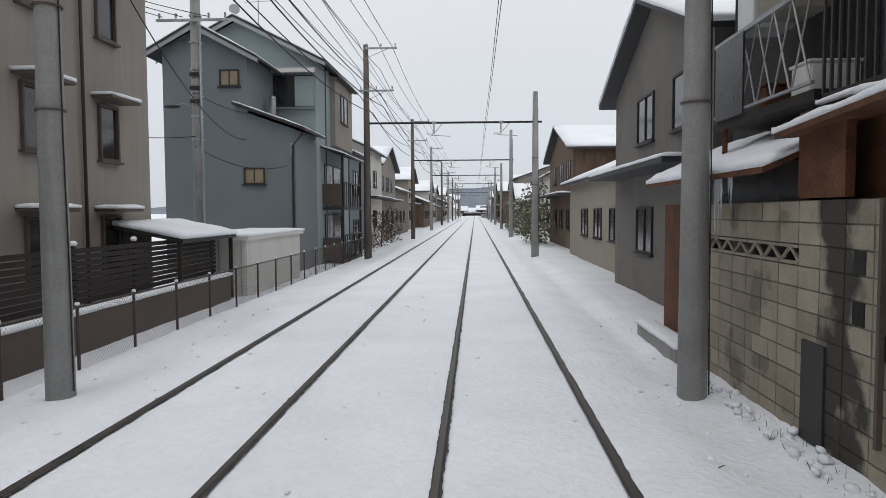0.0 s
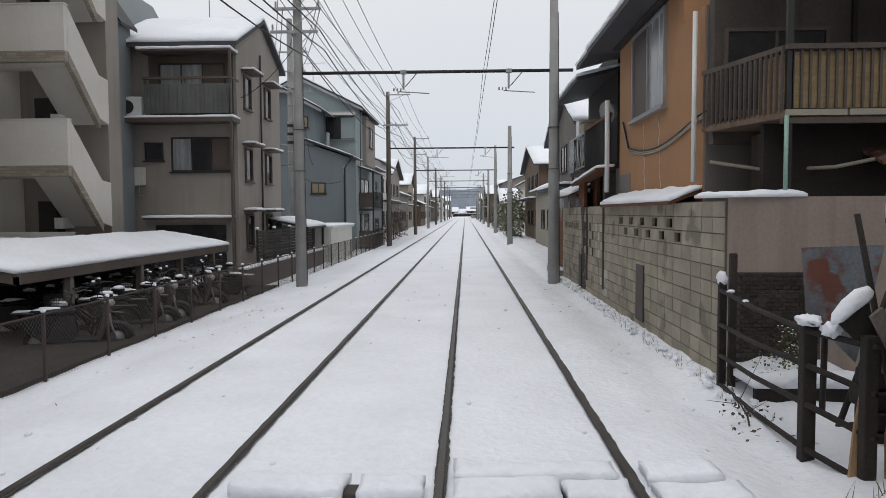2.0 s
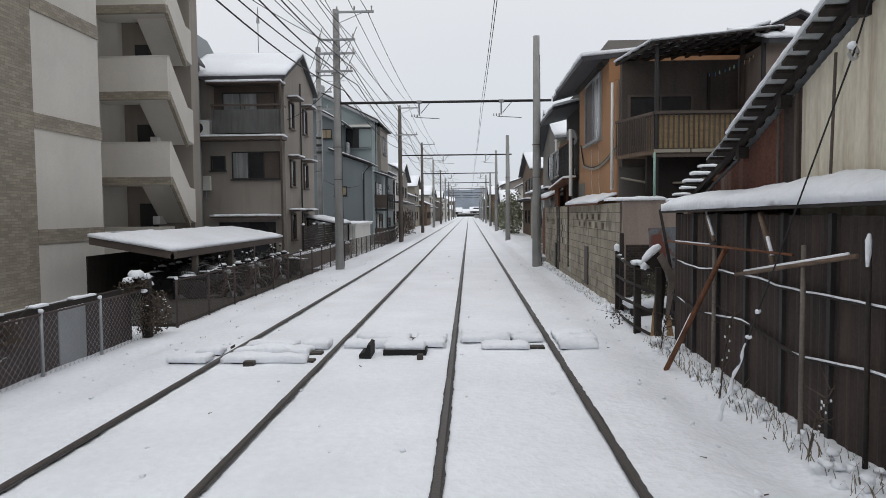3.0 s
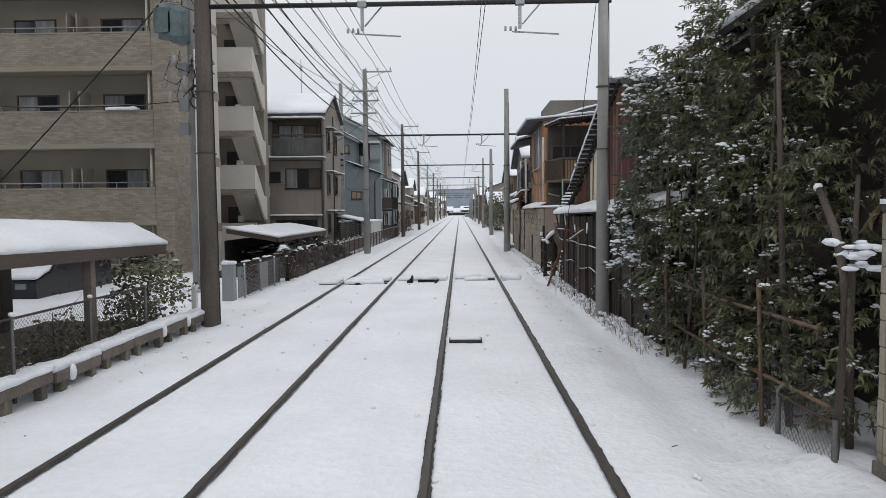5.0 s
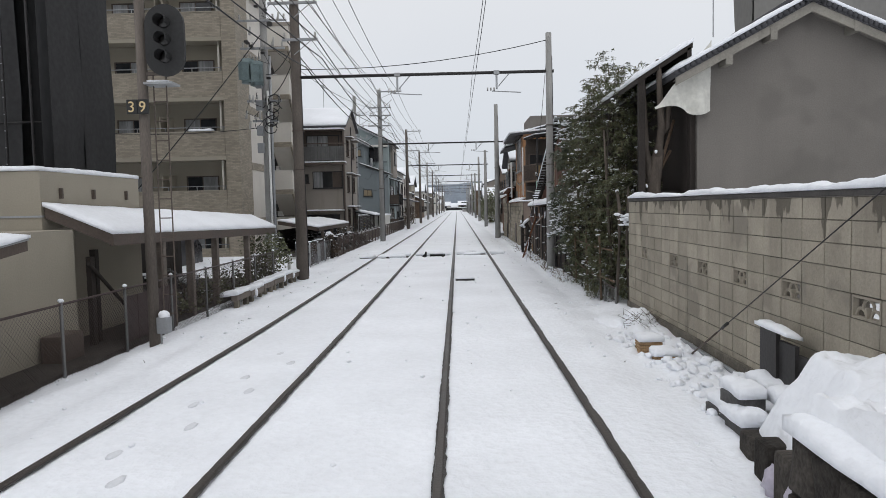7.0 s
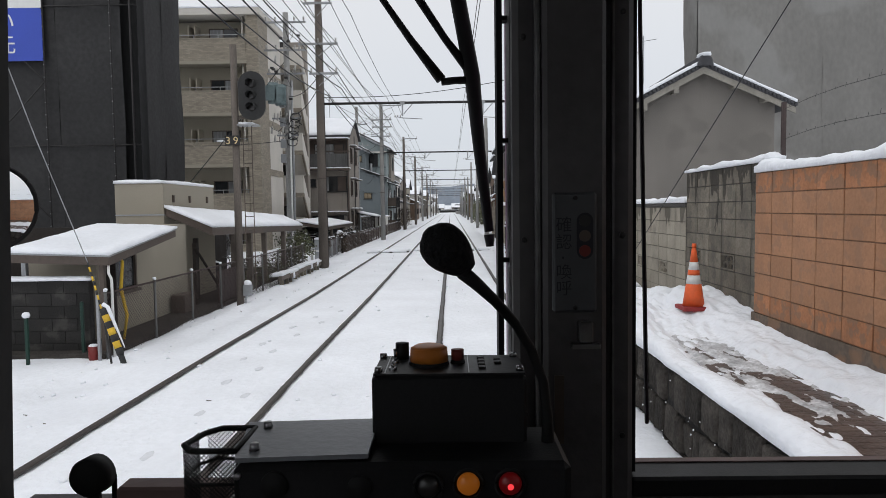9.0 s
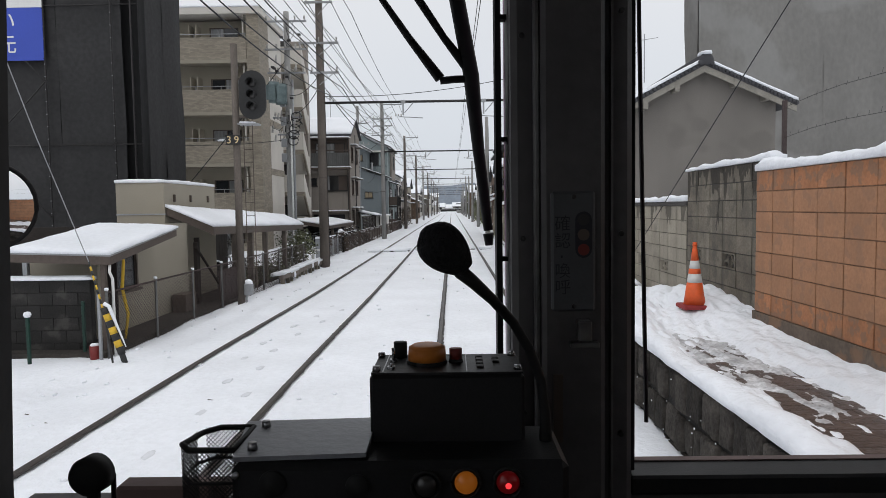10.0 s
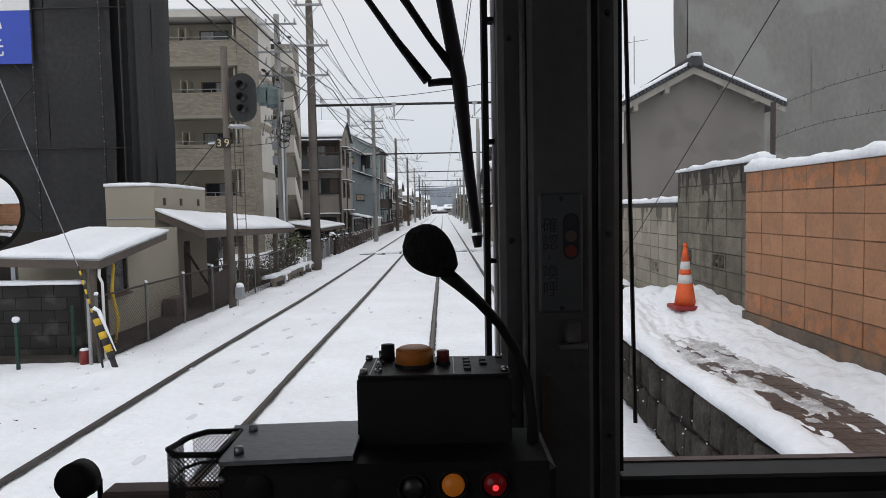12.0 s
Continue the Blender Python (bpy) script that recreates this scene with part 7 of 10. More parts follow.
solid("footway_snow", Shape().add(v, f), SNOW, "trodden patchy snow melting off the brick footway", "snow", (0, 0, 0), kind="stuff", smooth=True)
v = [(x, y, lane_slush(x, y)) for x in lx for y in ly]
solid("footway_slush", Shape().add(v, f), SNOW_DIRTY, "thin grey trodden slush on the brick footway", "slush", (0, 0, 0), kind="stuff", smooth=True)
eb = Shape().pillow([(1.33, -6, LANE_Z - 0.02), (1.56, -6, LANE_Z - 0.02), (1.56, 11.5, LANE_Z - 0.02), (1.33, 11.5, LANE_Z - 0.02)], 0.09, 0.06, 0.8, 0.02)
solid("kerb_snow", eb, SNOW, "rounded roll of snow along the footway edge", "snow", (1.4, 0, LANE_Z), kind="stuff", smooth=True)

t = thing("retaining_wall", (1.42, 3.0, -0.3), "dark rough stone retaining wall under the footway", "wall", kind="structure")
part("core", Shape().box(1.385, 1.46, -6, 11.42, -0.5, LANE_Z - 0.03), BLOCK_BLACK, t)
rw = random.Random(3)
y = 2.0
for r, (za, zb) in enumerate(((-0.35, -0.02), (0.0, 0.30), (0.32, LANE_Z - 0.04))):
    y = 2.0 - r * 0.13
    while y < 11.4:
        w = rw.uniform(0.17, 0.34)
        s = Shape().box(1.325 + rw.uniform(0, 0.045), 1.42, y, min(y + w - 0.012, 11.45), za + rw.uniform(-0.02, 0.02), zb + rw.uniform(-0.03, 0.0), 0.035)
        s.v = [(a + 0.03 * noise.noise(Vector((a * 9, b * 9, c * 9))), b + 0.03 * noise.noise(Vector((b * 7, c * 7, a))), c + 0.02 * noise.noise(Vector((c * 7, b * 8, a)))) for a, b, c in s.v]
        part("stone", s, STONE, t, "", True)
        y += w
sp = Shape()
for _ in range(55):
    r = rw.uniform(0.003, 0.009)
    sp.ball((1.322, rw.uniform(4.5, 11.3), rw.uniform(-0.1, LANE_Z - 0.08)), r, r, r, 5, 0.3)
tagged(part("snow_fleck", sp, SNOW, t), kind="stuff")
part("end_stone", Shape().box(1.4, 2.68, 11.4, 11.52, -0.4, LANE_Z - 0.03, 0.02), STONE, t)

block_wall("wall_east_painted", "block wall painted faded orange, scuffed, snow along the top", 2.55, -6.0, 9.55, 0.94, 2.34, ORANGE, 0.4, 0.2, core=ORANGE_JOINT, snow=0.085, bond=0.0, joint=0.010, top_m=ORANGE_WORN)
t = thing("wall_plinth", (2.55, 2.0, 0.6), "stained brown plinth under the painted wall", "wall", kind="structure")
part("plinth", Shape().box(2.535, 2.72, -6, 9.58, 0.3, 0.938), PLINTH, t)
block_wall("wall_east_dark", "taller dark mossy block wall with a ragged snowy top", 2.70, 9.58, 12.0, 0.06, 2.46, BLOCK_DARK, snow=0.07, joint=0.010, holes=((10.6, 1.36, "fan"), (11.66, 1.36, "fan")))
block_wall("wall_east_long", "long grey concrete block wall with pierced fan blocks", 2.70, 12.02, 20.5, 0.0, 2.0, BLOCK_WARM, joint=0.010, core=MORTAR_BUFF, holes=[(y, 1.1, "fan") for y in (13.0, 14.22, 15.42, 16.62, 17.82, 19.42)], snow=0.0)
t = thing("wall_coping", (2.7, 16.0, 2.0), "weathered mortar coping along the block wall", "coping", kind="structure")
part("coping", Shape().box(2.685, 2.87, 12.02, 20.5, 2.004, 2.06, 0.01), MORTAR, t)
part("snow", Shape().pillow([(2.67, 12.02, 2.06), (2.9, 12.02, 2.06), (2.9, 20.5, 2.06), (2.67, 20.5, 2.06)], 0.075, 0.09, 0.7, 0.01), SNOW, t, "", True)

part("footing", Shape().box(2.665, 2.699, 12.02, 20.5, -0.4, 0.13, 0.008), MORTAR_BUFF, t)

# traffic cone
t = thing("traffic_cone", (2.26, 10.45, 0.86), "orange traffic cone with white bands stuck in the snow", "traffic cone")
cx, cy, cz = 2.26, 10.45, 0.83
part("base", Shape().box(cx - 0.165, cx + 0.165, cy - 0.165, cy + 0.165, cz, cz + 0.05, 0.02), CONE_BASE, t)
zs = (0.05, 0.30, 0.40, 0.46, 0.55, 0.72)
rad = lambda z: 0.122 - 0.135 * (z - 0.05) / 0.9
for k, (a, b) in enumerate(zip(zs, zs[1:])):
    part("body" if k % 2 == 0 else "band", Shape().cyl((cx, cy, cz + a), (cx, cy, cz + b), rad(a), rad(b), 20), CONE_RED if k % 2 == 0 else CONE_WHITE, t, "", True)
part("tip", Shape().cyl((cx, cy, cz + 0.72), (cx, cy, cz + 0.76), 0.028, 0.022, 12), CONE_RED, t, "", True)

# post with barbed wire on the painted wall
t = thing("wall_post", (2.85, 9.25, 2.3), "rusty steel post with strands of barbed wire", "post")
part("post", Shape().box(2.835, 2.872, 9.6, 9.637, 2.2, 3.05), HATCH_BROWN, t)
for z in (2.68, 2.98):
    s = Shape().tube([(2.85, 9.6 - k * 0.5, z + 0.03 * math.sin(k) + 0.012 * k) for k in range(14)], 0.0022, 4)
    for k in range(40):
        y = 9.5 - k * 0.16
        s.cyl((2.85, y, z + 0.02 + (9.2 - y) * 0.024), (2.87, y + 0.02, z + 0.06 + (9.2 - y) * 0.024), 0.0016, n=3)
    part("barbed_wire", s, CABLE, t)

# stay wire with strain insulators
t = thing("stay_wire", (2.5, 16.4, 0), "slanting steel stay wire with insulators", "wire")
a, b = Vector((2.49, 16.4, 0.0)), Vector((2.82, 3.0, 7.23))
part("strand", Shape().cyl(a, b, 0.006, n=6), CABLE, t, "", True)
part("guard_rod", Shape().cyl(a, a.lerp(b, 0.06), 0.011, n=8), TRIM_BROWN, t, "", True)
part("wire_clip", Shape().cyl(a.lerp(b, 0.07), a.lerp(b, 0.082), 0.018, n=8), TRIM_DARK, t, "", True)
for u in (0.60, 0.612, 0.64, 0.652):
    p = a.lerp(b, u)
    part("insulator", Shape().ball(tuple(p), 0.05, 0.06, 0.05, 8), TRIM_BROWN, t, "", True)

# plain plastered gable house behind the wall
t = thing("house", (6.0, 22.0, -0.2), "plain grey plastered gable house with snow-edged tiles", "house")
HY = 20.55
part("wall", Shape().prism([(4.0, -0.4), (7.9, -0.4), (7.9, 4.62), (5.95, 5.5), (4.0, 4.5)], "y", HY, 30), STUCCO_GREY, t)
rc = [(3.5, HY - 0.35, 4.37), (5.95, HY - 0.35, 5.65), (5.95, 30.2, 5.65), (3.5, 30.2, 4.37)], [(5.95, HY - 0.35, 5.65), (8.28, HY - 0.35, 4.6), (8.28, 30.2, 4.6), (5.95, 30.2, 5.65)]
rf = part("roof", Shape().slab(rc[0], 0.12).slab(rc[1], 0.12), ROOF, t)
part("snow", Shape().pillow(rc[0], 0.1, 0.2, 0.5), SNOW, rf, "", True)
part("snow", Shape().pillow(rc[1], 0.1, 0.2, 0.5), SNOW, rf, "", True)
part("barge_board", Shape().prism([(3.5, 4.25), (5.95, 5.53), (8.28, 4.48), (8.28, 4.33), (5.95, 5.36), (3.5, 4.1)], "y", HY - 0.33, HY - 0.29), BARGE, rf, "pale weathered barge board")
part("verge_soffit", Shape().slab([(3.55, HY - 0.29, 4.24), (5.95, HY - 0.29, 5.5), (5.95, HY, 5.5), (3.55, HY, 4.24)], 0.03).slab([(5.95, HY - 0.29, 5.5), (8.24, HY - 0.29, 4.47), (8.24, HY, 4.47), (5.95, HY, 5.5)], 0.03), STUCCO_GREY, rf)
for x in (4.4, 5.2, 6.7, 7.5):
    z = 4.5 + (x - 4.0) * 0.53 if x < 5.95 else 5.58 - (x - 5.95) * 0.44
    part("rafter_end", Shape().box(x, x + 0.12, HY - 0.34, HY, z - 0.26, z - 0.04), BARGE, rf)
rt = Shape()
for k in range(26):
    y = HY - 0.35
    for (x0, z0), (x1, z1) in (((3.5, 4.37), (5.95, 5.65)), ((8.28, 4.6), (5.95, 5.65))):
        p = (x0 + (x1 - x0) * k / 25, z0 + (z1 - z0) * k / 25)
        rt.ball((p[0], y, p[1] - 0.05), 0.055, 0.04, 0.055, 6)
part("eave_tile", rt, ROOF, rf, "", True)
rg2 = part("ridge_tile", Shape().cyl((5.95, HY - 0.42, 5.70), (5.95, 30.2, 5.70), 0.13, n=10).ball((5.95, HY - 0.42, 5.66), 0.19, 0.06, 0.15, 12).ball((5.82, HY - 0.42, 5.58), 0.08, 0.05, 0.07, 10).ball((6.08, HY - 0.42, 5.58), 0.08, 0.05, 0.07, 10), ROOF, rf, "", True)
part("snow", Shape().ball((5.95, HY - 0.3, 5.82), 0.17, 0.3, 0.06, 12, 0.12), SNOW, rg2, "", True)
part("aerial", Shape().cyl((5.2, 23, 5.6), (5.2, 23, 7.0), 0.015, n=5).cyl((4.9, 23, 6.8), (5.6, 23, 6.9), 0.01, n=5).cyl((5.0, 22.8, 6.5), (5.0, 23.2, 6.5), 0.01, n=4), GALV, t)

# open-sided lean-to with a torn tarpaulin
t = thing("lean_to", (3.6, 23.0, -0.2), "dark open timber lean-to with a torn hanging tarpaulin", "shed")
rc = [(2.95, 20.8, 4.35), (4.0, 20.8, 5.0), (4.0, 26.5, 5.0), (2.95, 26.5, 4.35)]
rf = part("roof", Shape().slab(rc, 0.1), WOOD_DARK, t)
part("snow", Shape().pillow(rc, 0.12, 0.2), SNOW, rf, "", True)
part("back_wall", Shape().box(3.9, 3.98, 20.8, 26.5, -0.3, 4.9), WOOD_DARK, t)
for q in (Shape().box(3.3, 3.9, 21.2, 22.0, 1.4, 2.2, 0.03), Shape().box(3.2, 3.85, 22.1, 23.4, 1.4, 1.9, 0.03)):
    part("stored_crate", q, WOOD_DARK, t)
for x, y in ((3.05, 20.9), (3.05, 23.5), (3.05, 26.3), (3.95, 20.7)):
    part("post", Shape().box(x - 0.06, x + 0.06, y - 0.06, y + 0.06, -0.3, 4.4), WOOD_DARK, t)
for p, q in (((3.3, 21.0, 2.2), (3.8, 21.3, 3.6)), ((3.2, 21.6, 1.8), (3.7, 21.2, 3.0))):
    part("leaning_pole", Shape().cyl(p, q, 0.03, n=6), WOOD, t)
tv, n1, n2 = [], 22, 12
for i in range(n1 + 1):
    for j in range(n2 + 1):
        u, w = i / n1, j / n2
        x = 4.22 - 1.05 * u
        top = 4.95 - 1.18 * u ** 0.8 + 0.05 * math.sin(u * 12)
        low = 3.66 - 0.08 * math.sin(u * 7) + 0.10 * max(0, u - 0.55) * 2
        z = top + (min(low, top - 0.04) - top) * w
        tv.append((x, 20.44 + 0.05 * math.sin(u * 16 + w * 2) * (0.4 + w), z))
part("tarpaulin", Shape().add(tv, [(i * (n2 + 1) + j, (i + 1) * (n2 + 1) + j, (i + 1) * (n2 + 1) + j + 1, i * (n2 + 1) + j + 1) for i in range(n1) for j in range(n2)]), TARP, t, "white torn tarpaulin", True)

# tall grey-sheeted building behind
t = thing("sheeted_building", (18.0, 34.0, -0.4), "large building shrouded in pale grey scaffold sheeting", "building")
part("core", Shape().box(10.7, 40, 33.2, 34.6, -0.6, 19), MESH_GREY, t)
part("rear_core", Shape().box(19.8, 40, 34.6, 50, -0.6, 18.9), MESH_GREY, t)
for k in range(5):
    u0 = 10.3 + k * 5.4
    part("sheet", drape(Shape(), on_wall("-y", 32.8 - 0.01 * (k % 2)), u0, u0 + 5.43, 0.2, 19.5, 0.5, 0.10, k + 40), MESH_GREY, t, "", True)
for k in range(1):
    u0 = 32.9
    part("sheet", drape(Shape(), on_wall("-x", 10.3), u0, u0 + 1.7, 0.2, 19.5, 0.5, 0.1, k + 60), MESH_GREY, t, "", True)

# rubble, bags and oddments at the foot of the wall
t = thing("block_heap", (2.1, 13.7, -0.1), "stack of old concrete blocks under pillows of snow", "rubble")
for x, y, z, a in ((1.98, 13.55, -0.15, 0.0), (2.0, 13.98, -0.15, 0.1), (2.36, 13.75, -0.15, 0.05), (2.02, 13.7, 0.05, 0.06), (2.3, 13.35, 0.02, -0.1), (2.42, 14.05, 0.0, 0.2)):
    q = Shape().box(x - 0.1, x + 0.1, y - 0.2, y + 0.2, z, z + 0.19, 0.012)
    turn = Matrix.Rotation(a * 3, 3, "Z")
    q.v = [tuple(turn @ (Vector(p) - Vector((x, y, z))) + Vector((x, y, z))) for p in q.v]
    part("old_block", q, SLATE, t)
    part("snow", Shape().pillow([(x - 0.11, y - 0.21, z + 0.19), (x + 0.11, y - 0.21, z + 0.19), (x + 0.11, y + 0.21, z + 0.19), (x - 0.11, y + 0.21, z + 0.19)], 0.11, 0.03, 0.7, 0.03), SNOW, t, "", True)
t = thing("rubble_mound", (2.3, 12.1, -0.1), "rubble mound against the wall under thick lumpy snow", "rubble")
hx, hy = steps([(1.55, 0.03), (2.69, 1)]), steps([(10.7, 0.035), (13.3, 1)])
hv = []
for x in hx:
    for y in hy:
        e = min(1, max(0, (x - 1.56 - 0.12 * (y - 11)) / 0.4)) * min(1, max(0, (13.25 - y) / 0.5)) * min(1, max(0, (y - 10.7) / 0.7))
        n = noise.noise(Vector((x * 2.3, y * 1.7, 3))) + 0.45 * noise.noise(Vector((x * 6, y * 5, 5))) + 0.2 * noise.noise(Vector((x * 14, y * 12, 7)))
        foot = 0.55 if y < 11.5 else -0.16
        top = 0.78 + 0.12 * n + 0.08 * (x - 1.9)
        hv.append((x, y, foot + (top - foot) * math.sqrt(e)))
part("snow", Shape().add(hv, [(i * len(hy) + j, (i + 1) * len(hy) + j, (i + 1) * len(hy) + j + 1, i * len(hy) + j + 1) for i in range(len(hx) - 1) for j in range(len(hy) - 1)]), SNOW, t, "", True)
for x, y, z, w in ((1.82, 12.95, 0.12, 0.13), (1.74, 12.5, 0.22, 0.12), (1.66, 12.0, 0.3, 0.13)):
    part("boulder", Shape().box(x - 0.09, x + w, y - w, y + w, -0.2, z, 0.04), STONE, t)
for k, (x, y, z) in enumerate(((1.6, 11.75, 0.08), (1.55, 11.68, -0.08), (1.68, 12.25, 0.0))):
    t = thing("rubbish_bag", (x, y, z), "pale lilac rubbish sack slumped in the snow", "sack", "sacks beside the rubble")
    bg = Shape().ball((x, y, z), 0.11, 0.13, 0.13, 14, 0.13)
    part("bag", bg, BAG_LILAC, t, "", True)
t = thing("slate_stack", (2.5, 13.95, 0.0), "dark slates leaning on the wall with snow on top", "slates")
for k, (y0, h) in enumerate(((13.96, 0.74), (13.66, 0.66), (13.36, 0.58))):
    part("slate", Shape().slab([(2.44 + 0.03 * k, y0, h), (2.48 + 0.03 * k, y0, h), (2.48 + 0.03 * k, y0 + 0.34, h), (2.44 + 0.03 * k, y0 + 0.34, h)], h + 0.2), TRIM_DARK, t)
part("snow", Shape().pillow([(2.41, 13.72, 0.74), (2.56, 13.72, 0.7), (2.56, 14.32, 0.75), (2.41, 14.32, 0.75)], 0.06, 0.05, 0.5), SNOW, t, "", True)
for k, (x, y, s) in enumerate(((2.08, 16.95, 3), (2.14, 16.45, 1))):
    t = thing("paving_stack", (x, y, -0.05), "small stack of buff boards capped with snow" if s > 1 else "buff board lying under a pillow of snow", "stones", "stacks of stones by the wall")
    for q in range(s + 1):
        part("board", Shape().box(x - 0.15, x + 0.15, y - 0.15, y + 0.15, -0.1 + q * 0.045, -0.062 + q * 0.045, 0.006), WOOD_PALE, t)
    zt = -0.1 + (s + 1) * 0.045
    part("snow", Shape().pillow([(x - 0.15, y - 0.15, zt), (x + 0.15, y - 0.15, zt), (x + 0.15, y + 0.15, zt), (x - 0.15, y + 0.15, zt)], 0.10, 0.05, 0.3), SNOW, t, "", True)
t = thing("wall_pipe", (2.6, 15.0, 0.05), "grey pipe lying along the foot of the wall", "pipe")
part("pipe", Shape().tube([(2.62, 14.4, -0.03), (2.63, 15.5, 0.0), (2.62, 17.2, 0.02)], 0.03, 8), TRIM_GREY, t, "", True)


ch, cs = random.Random(61), Shape()
for _ in range(230):
    y = ch.uniform(12.6, 18.2)
    x = 2.6 - 0.75 * ch.random() ** 1.6 - 0.05 * max(0, y - 15)
    r = ch.uniform(0.02, 0.075)
    cs.ball((x, y, snow_height(x, y) + r * 0.15), r, r * ch.uniform(0.8, 1.5), r * ch.uniform(0.5, 0.9), 9, 0.3)
solid("churned_snow", cs, SNOW, "churned lumpy snow shovelled against the block wall", "snow", (0, 0, 0), kind="stuff", smooth=True)


def dead_grass(name, label, x0, x1, y0, y1, n, h, rng, snow_n=60, z=-0.08):
    t = thing(name, ((x0 + x1) / 2, (y0 + y1) / 2, z), label, "grass")
    s, w = Shape(), Shape()
    for _ in range(n):
        x, y = rng.uniform(x0, x1), rng.uniform(y0, y1)
        L = h * rng.uniform(0.4, 1.2)
        d = Vector((rng.uniform(-0.5, 0.5), rng.uniform(-0.5, 0.5), 1)).normalized()
        tip = Vector((x, y, z)) + d * L
        s.add([(x - 0.004, y, z), (x + 0.004, y, z), tuple(Vector((x, y, z)).lerp(tip, 0.6) + Vector((0.003, 0, 0))), tuple(tip + Vector((0, 0, -0.1 * L)))], [(0, 1, 2, 3)])
    for _ in range(snow_n):
        q = rng.uniform(0.02, 0.06)
        w.ball((rng.uniform(x0, x1), rng.uniform(y0, y1), z + rng.uniform(0.0, h * 0.6)), q, q * 1.3, q * 0.7, 6, 0.25)
    tagged(part("blade", s, LEAF_DRY, t), kind="stuff")
    tagged(part("snow", w, SNOW, t, "", True), kind="stuff")
    return t


rg3 = random.Random(21)
for y0, y1, x0, x1 in ((25.2, 36.4, 2.15, 2.55), (38.5, 52.0, 2.25, 2.5)):
    dead_grass("dead_grass", "frosted dead weeds along the foot of the fence", x0, x1, y0, y1, 620 if y0 < 30 else 240, 0.2 if y0 < 30 else 0.13, rg3, 200)
t = thing("snow_mound", (2.38, 18.6, -0.1), "mound of snow over cut twigs beside the wall end", "snow mound")
part("mound", Shape().ball((2.42, 18.75, -0.12), 0.3, 0.42, 0.36, 24, 0.1).ball((2.3, 18.3, -0.12), 0.22, 0.3, 0.2, 16, 0.12).ball((2.1, 19.3, -0.12), 0.3, 0.5, 0.16, 18, 0.12), SNOW, t, "", True)
tw = Shape()
for _ in range(60):
    p = Vector((2.25 + rg3.uniform(-0.15, 0.35), 18.2 + rg3.uniform(-0.1, 0.5), 0.0 + rg3.uniform(-0.05, 0.2)))
    tw.tube([tuple(p), tuple(p + Vector((rg3.uniform(-0.2, 0.15), rg3.uniform(-0.25, 0.1), rg3.uniform(0, 0.18))))], [0.004, 0.002], 4)
tagged(part("twig", tw, TWIG, t), kind="stuff")

# ---- tall overgrown hedge ----
stems = []
for k in range(9):
    y = 21.2 + k * 0.62
    x = 2.45 + rg3.uniform(0, 0.5)
    stems.append(((x, y, -0.2), (x + rg3.uniform(-0.3, 0.3), y + rg3.uniform(-0.3, 0.3), rg3.uniform(2.2, 4.2)), rg3.uniform(0.02, 0.045)))
sprays("overgrown_hedge", "tall tangled evergreen hedge speckled with snow", [((3.0, 21.6, 1.5), (0.55, 0.7, 1.7)), ((3.05, 22.6, 2.1), (0.75, 1.0, 2.3)), ((3.0, 23.9, 2.5), (0.8, 1.1, 2.6)), ((3.05, 25.2, 2.3), (0.8, 1.0, 2.4)), ((3.3, 22.9, 4.4), (0.5, 0.8, 0.8)), ((3.2, 24.6, 4.9), (0.5, 0.7, 0.8)), ((3.0, 27.0, 4.0), (0.5, 0.9, 0.8)), ((2.65, 22.6, 0.5), (0.35, 1.7, 0.7)), ((2.65, 24.6, 0.6), (0.35, 1.2, 0.8))], 5200, 0.085, rg3, stems)
sprays("broadleaf_shrub", "evergreen shrub with long drooping leaves under snow", [((2.75, 26.3, 2.2), (0.55, 0.8, 1.7)), ((2.9, 26.9, 3.6), (0.5, 0.7, 0.9)), ((2.7, 25.7, 0.8), (0.4, 0.6, 0.6))], 620, 0.15, rg3, [((2.8, 26.3, -0.2), (2.75, 26.4, 3.4), 0.04)], LEAF_GREY, "shrub", 0.45, 0.15)
# a cut branch with a cap of snow, bamboo rails and a wire-mesh strip at the foot of the hedge
t = thing("cut_branch", (2.6, 20.7, -0.1), "bent bare branch propped in the hedge, capped with snow", "branch")
part("limb", Shape().tube([(2.52, 20.75, -0.15), (2.55, 20.72, 0.8), (2.6, 20.8, 1.5), (2.66, 21.05, 1.85), (2.7, 21.4, 2.2)], [0.03, 0.032, 0.035, 0.035, 0.03], 8), BARK, t, "", True)
for k in range(16):
    part("snow", Shape().ball((2.68 + rg3.uniform(-0.08, 0.14), 20.85 + rg3.uniform(-0.22, 0.2), 1.62 + rg3.uniform(-0.12, 0.14)), rg3.uniform(0.03, 0.09), rg3.uniform(0.03, 0.1), rg3.uniform(0.015, 0.04), 9, 0.3), SNOW, t, "", True)
part("snow", Shape().ball((2.7, 21.42, 2.22), 0.035, 0.045, 0.035, 10, 0.25), SNOW, t, "", True)
t = thing("bamboo_rail", (2.5, 23.0, 0.9), "weathered bamboo rails tied along the hedge", "rail")
for z, y0, y1 in ((1.05, 21.0, 25.4), (0.45, 20.8, 24.8)):
    part("pole", Shape().tube([(2.5, y0, z), (2.48, (y0 + y1) / 2, z - 0.03), (2.5, y1, z + 0.02)], 0.018, 6), WOOD, t, "", True)
for y in (21.9, 23.4, 24.9):
    part("upright", Shape().cyl((2.47, y, -0.2), (2.46, y + 0.12, 1.35), 0.022, n=6), WOOD, t, "", True)
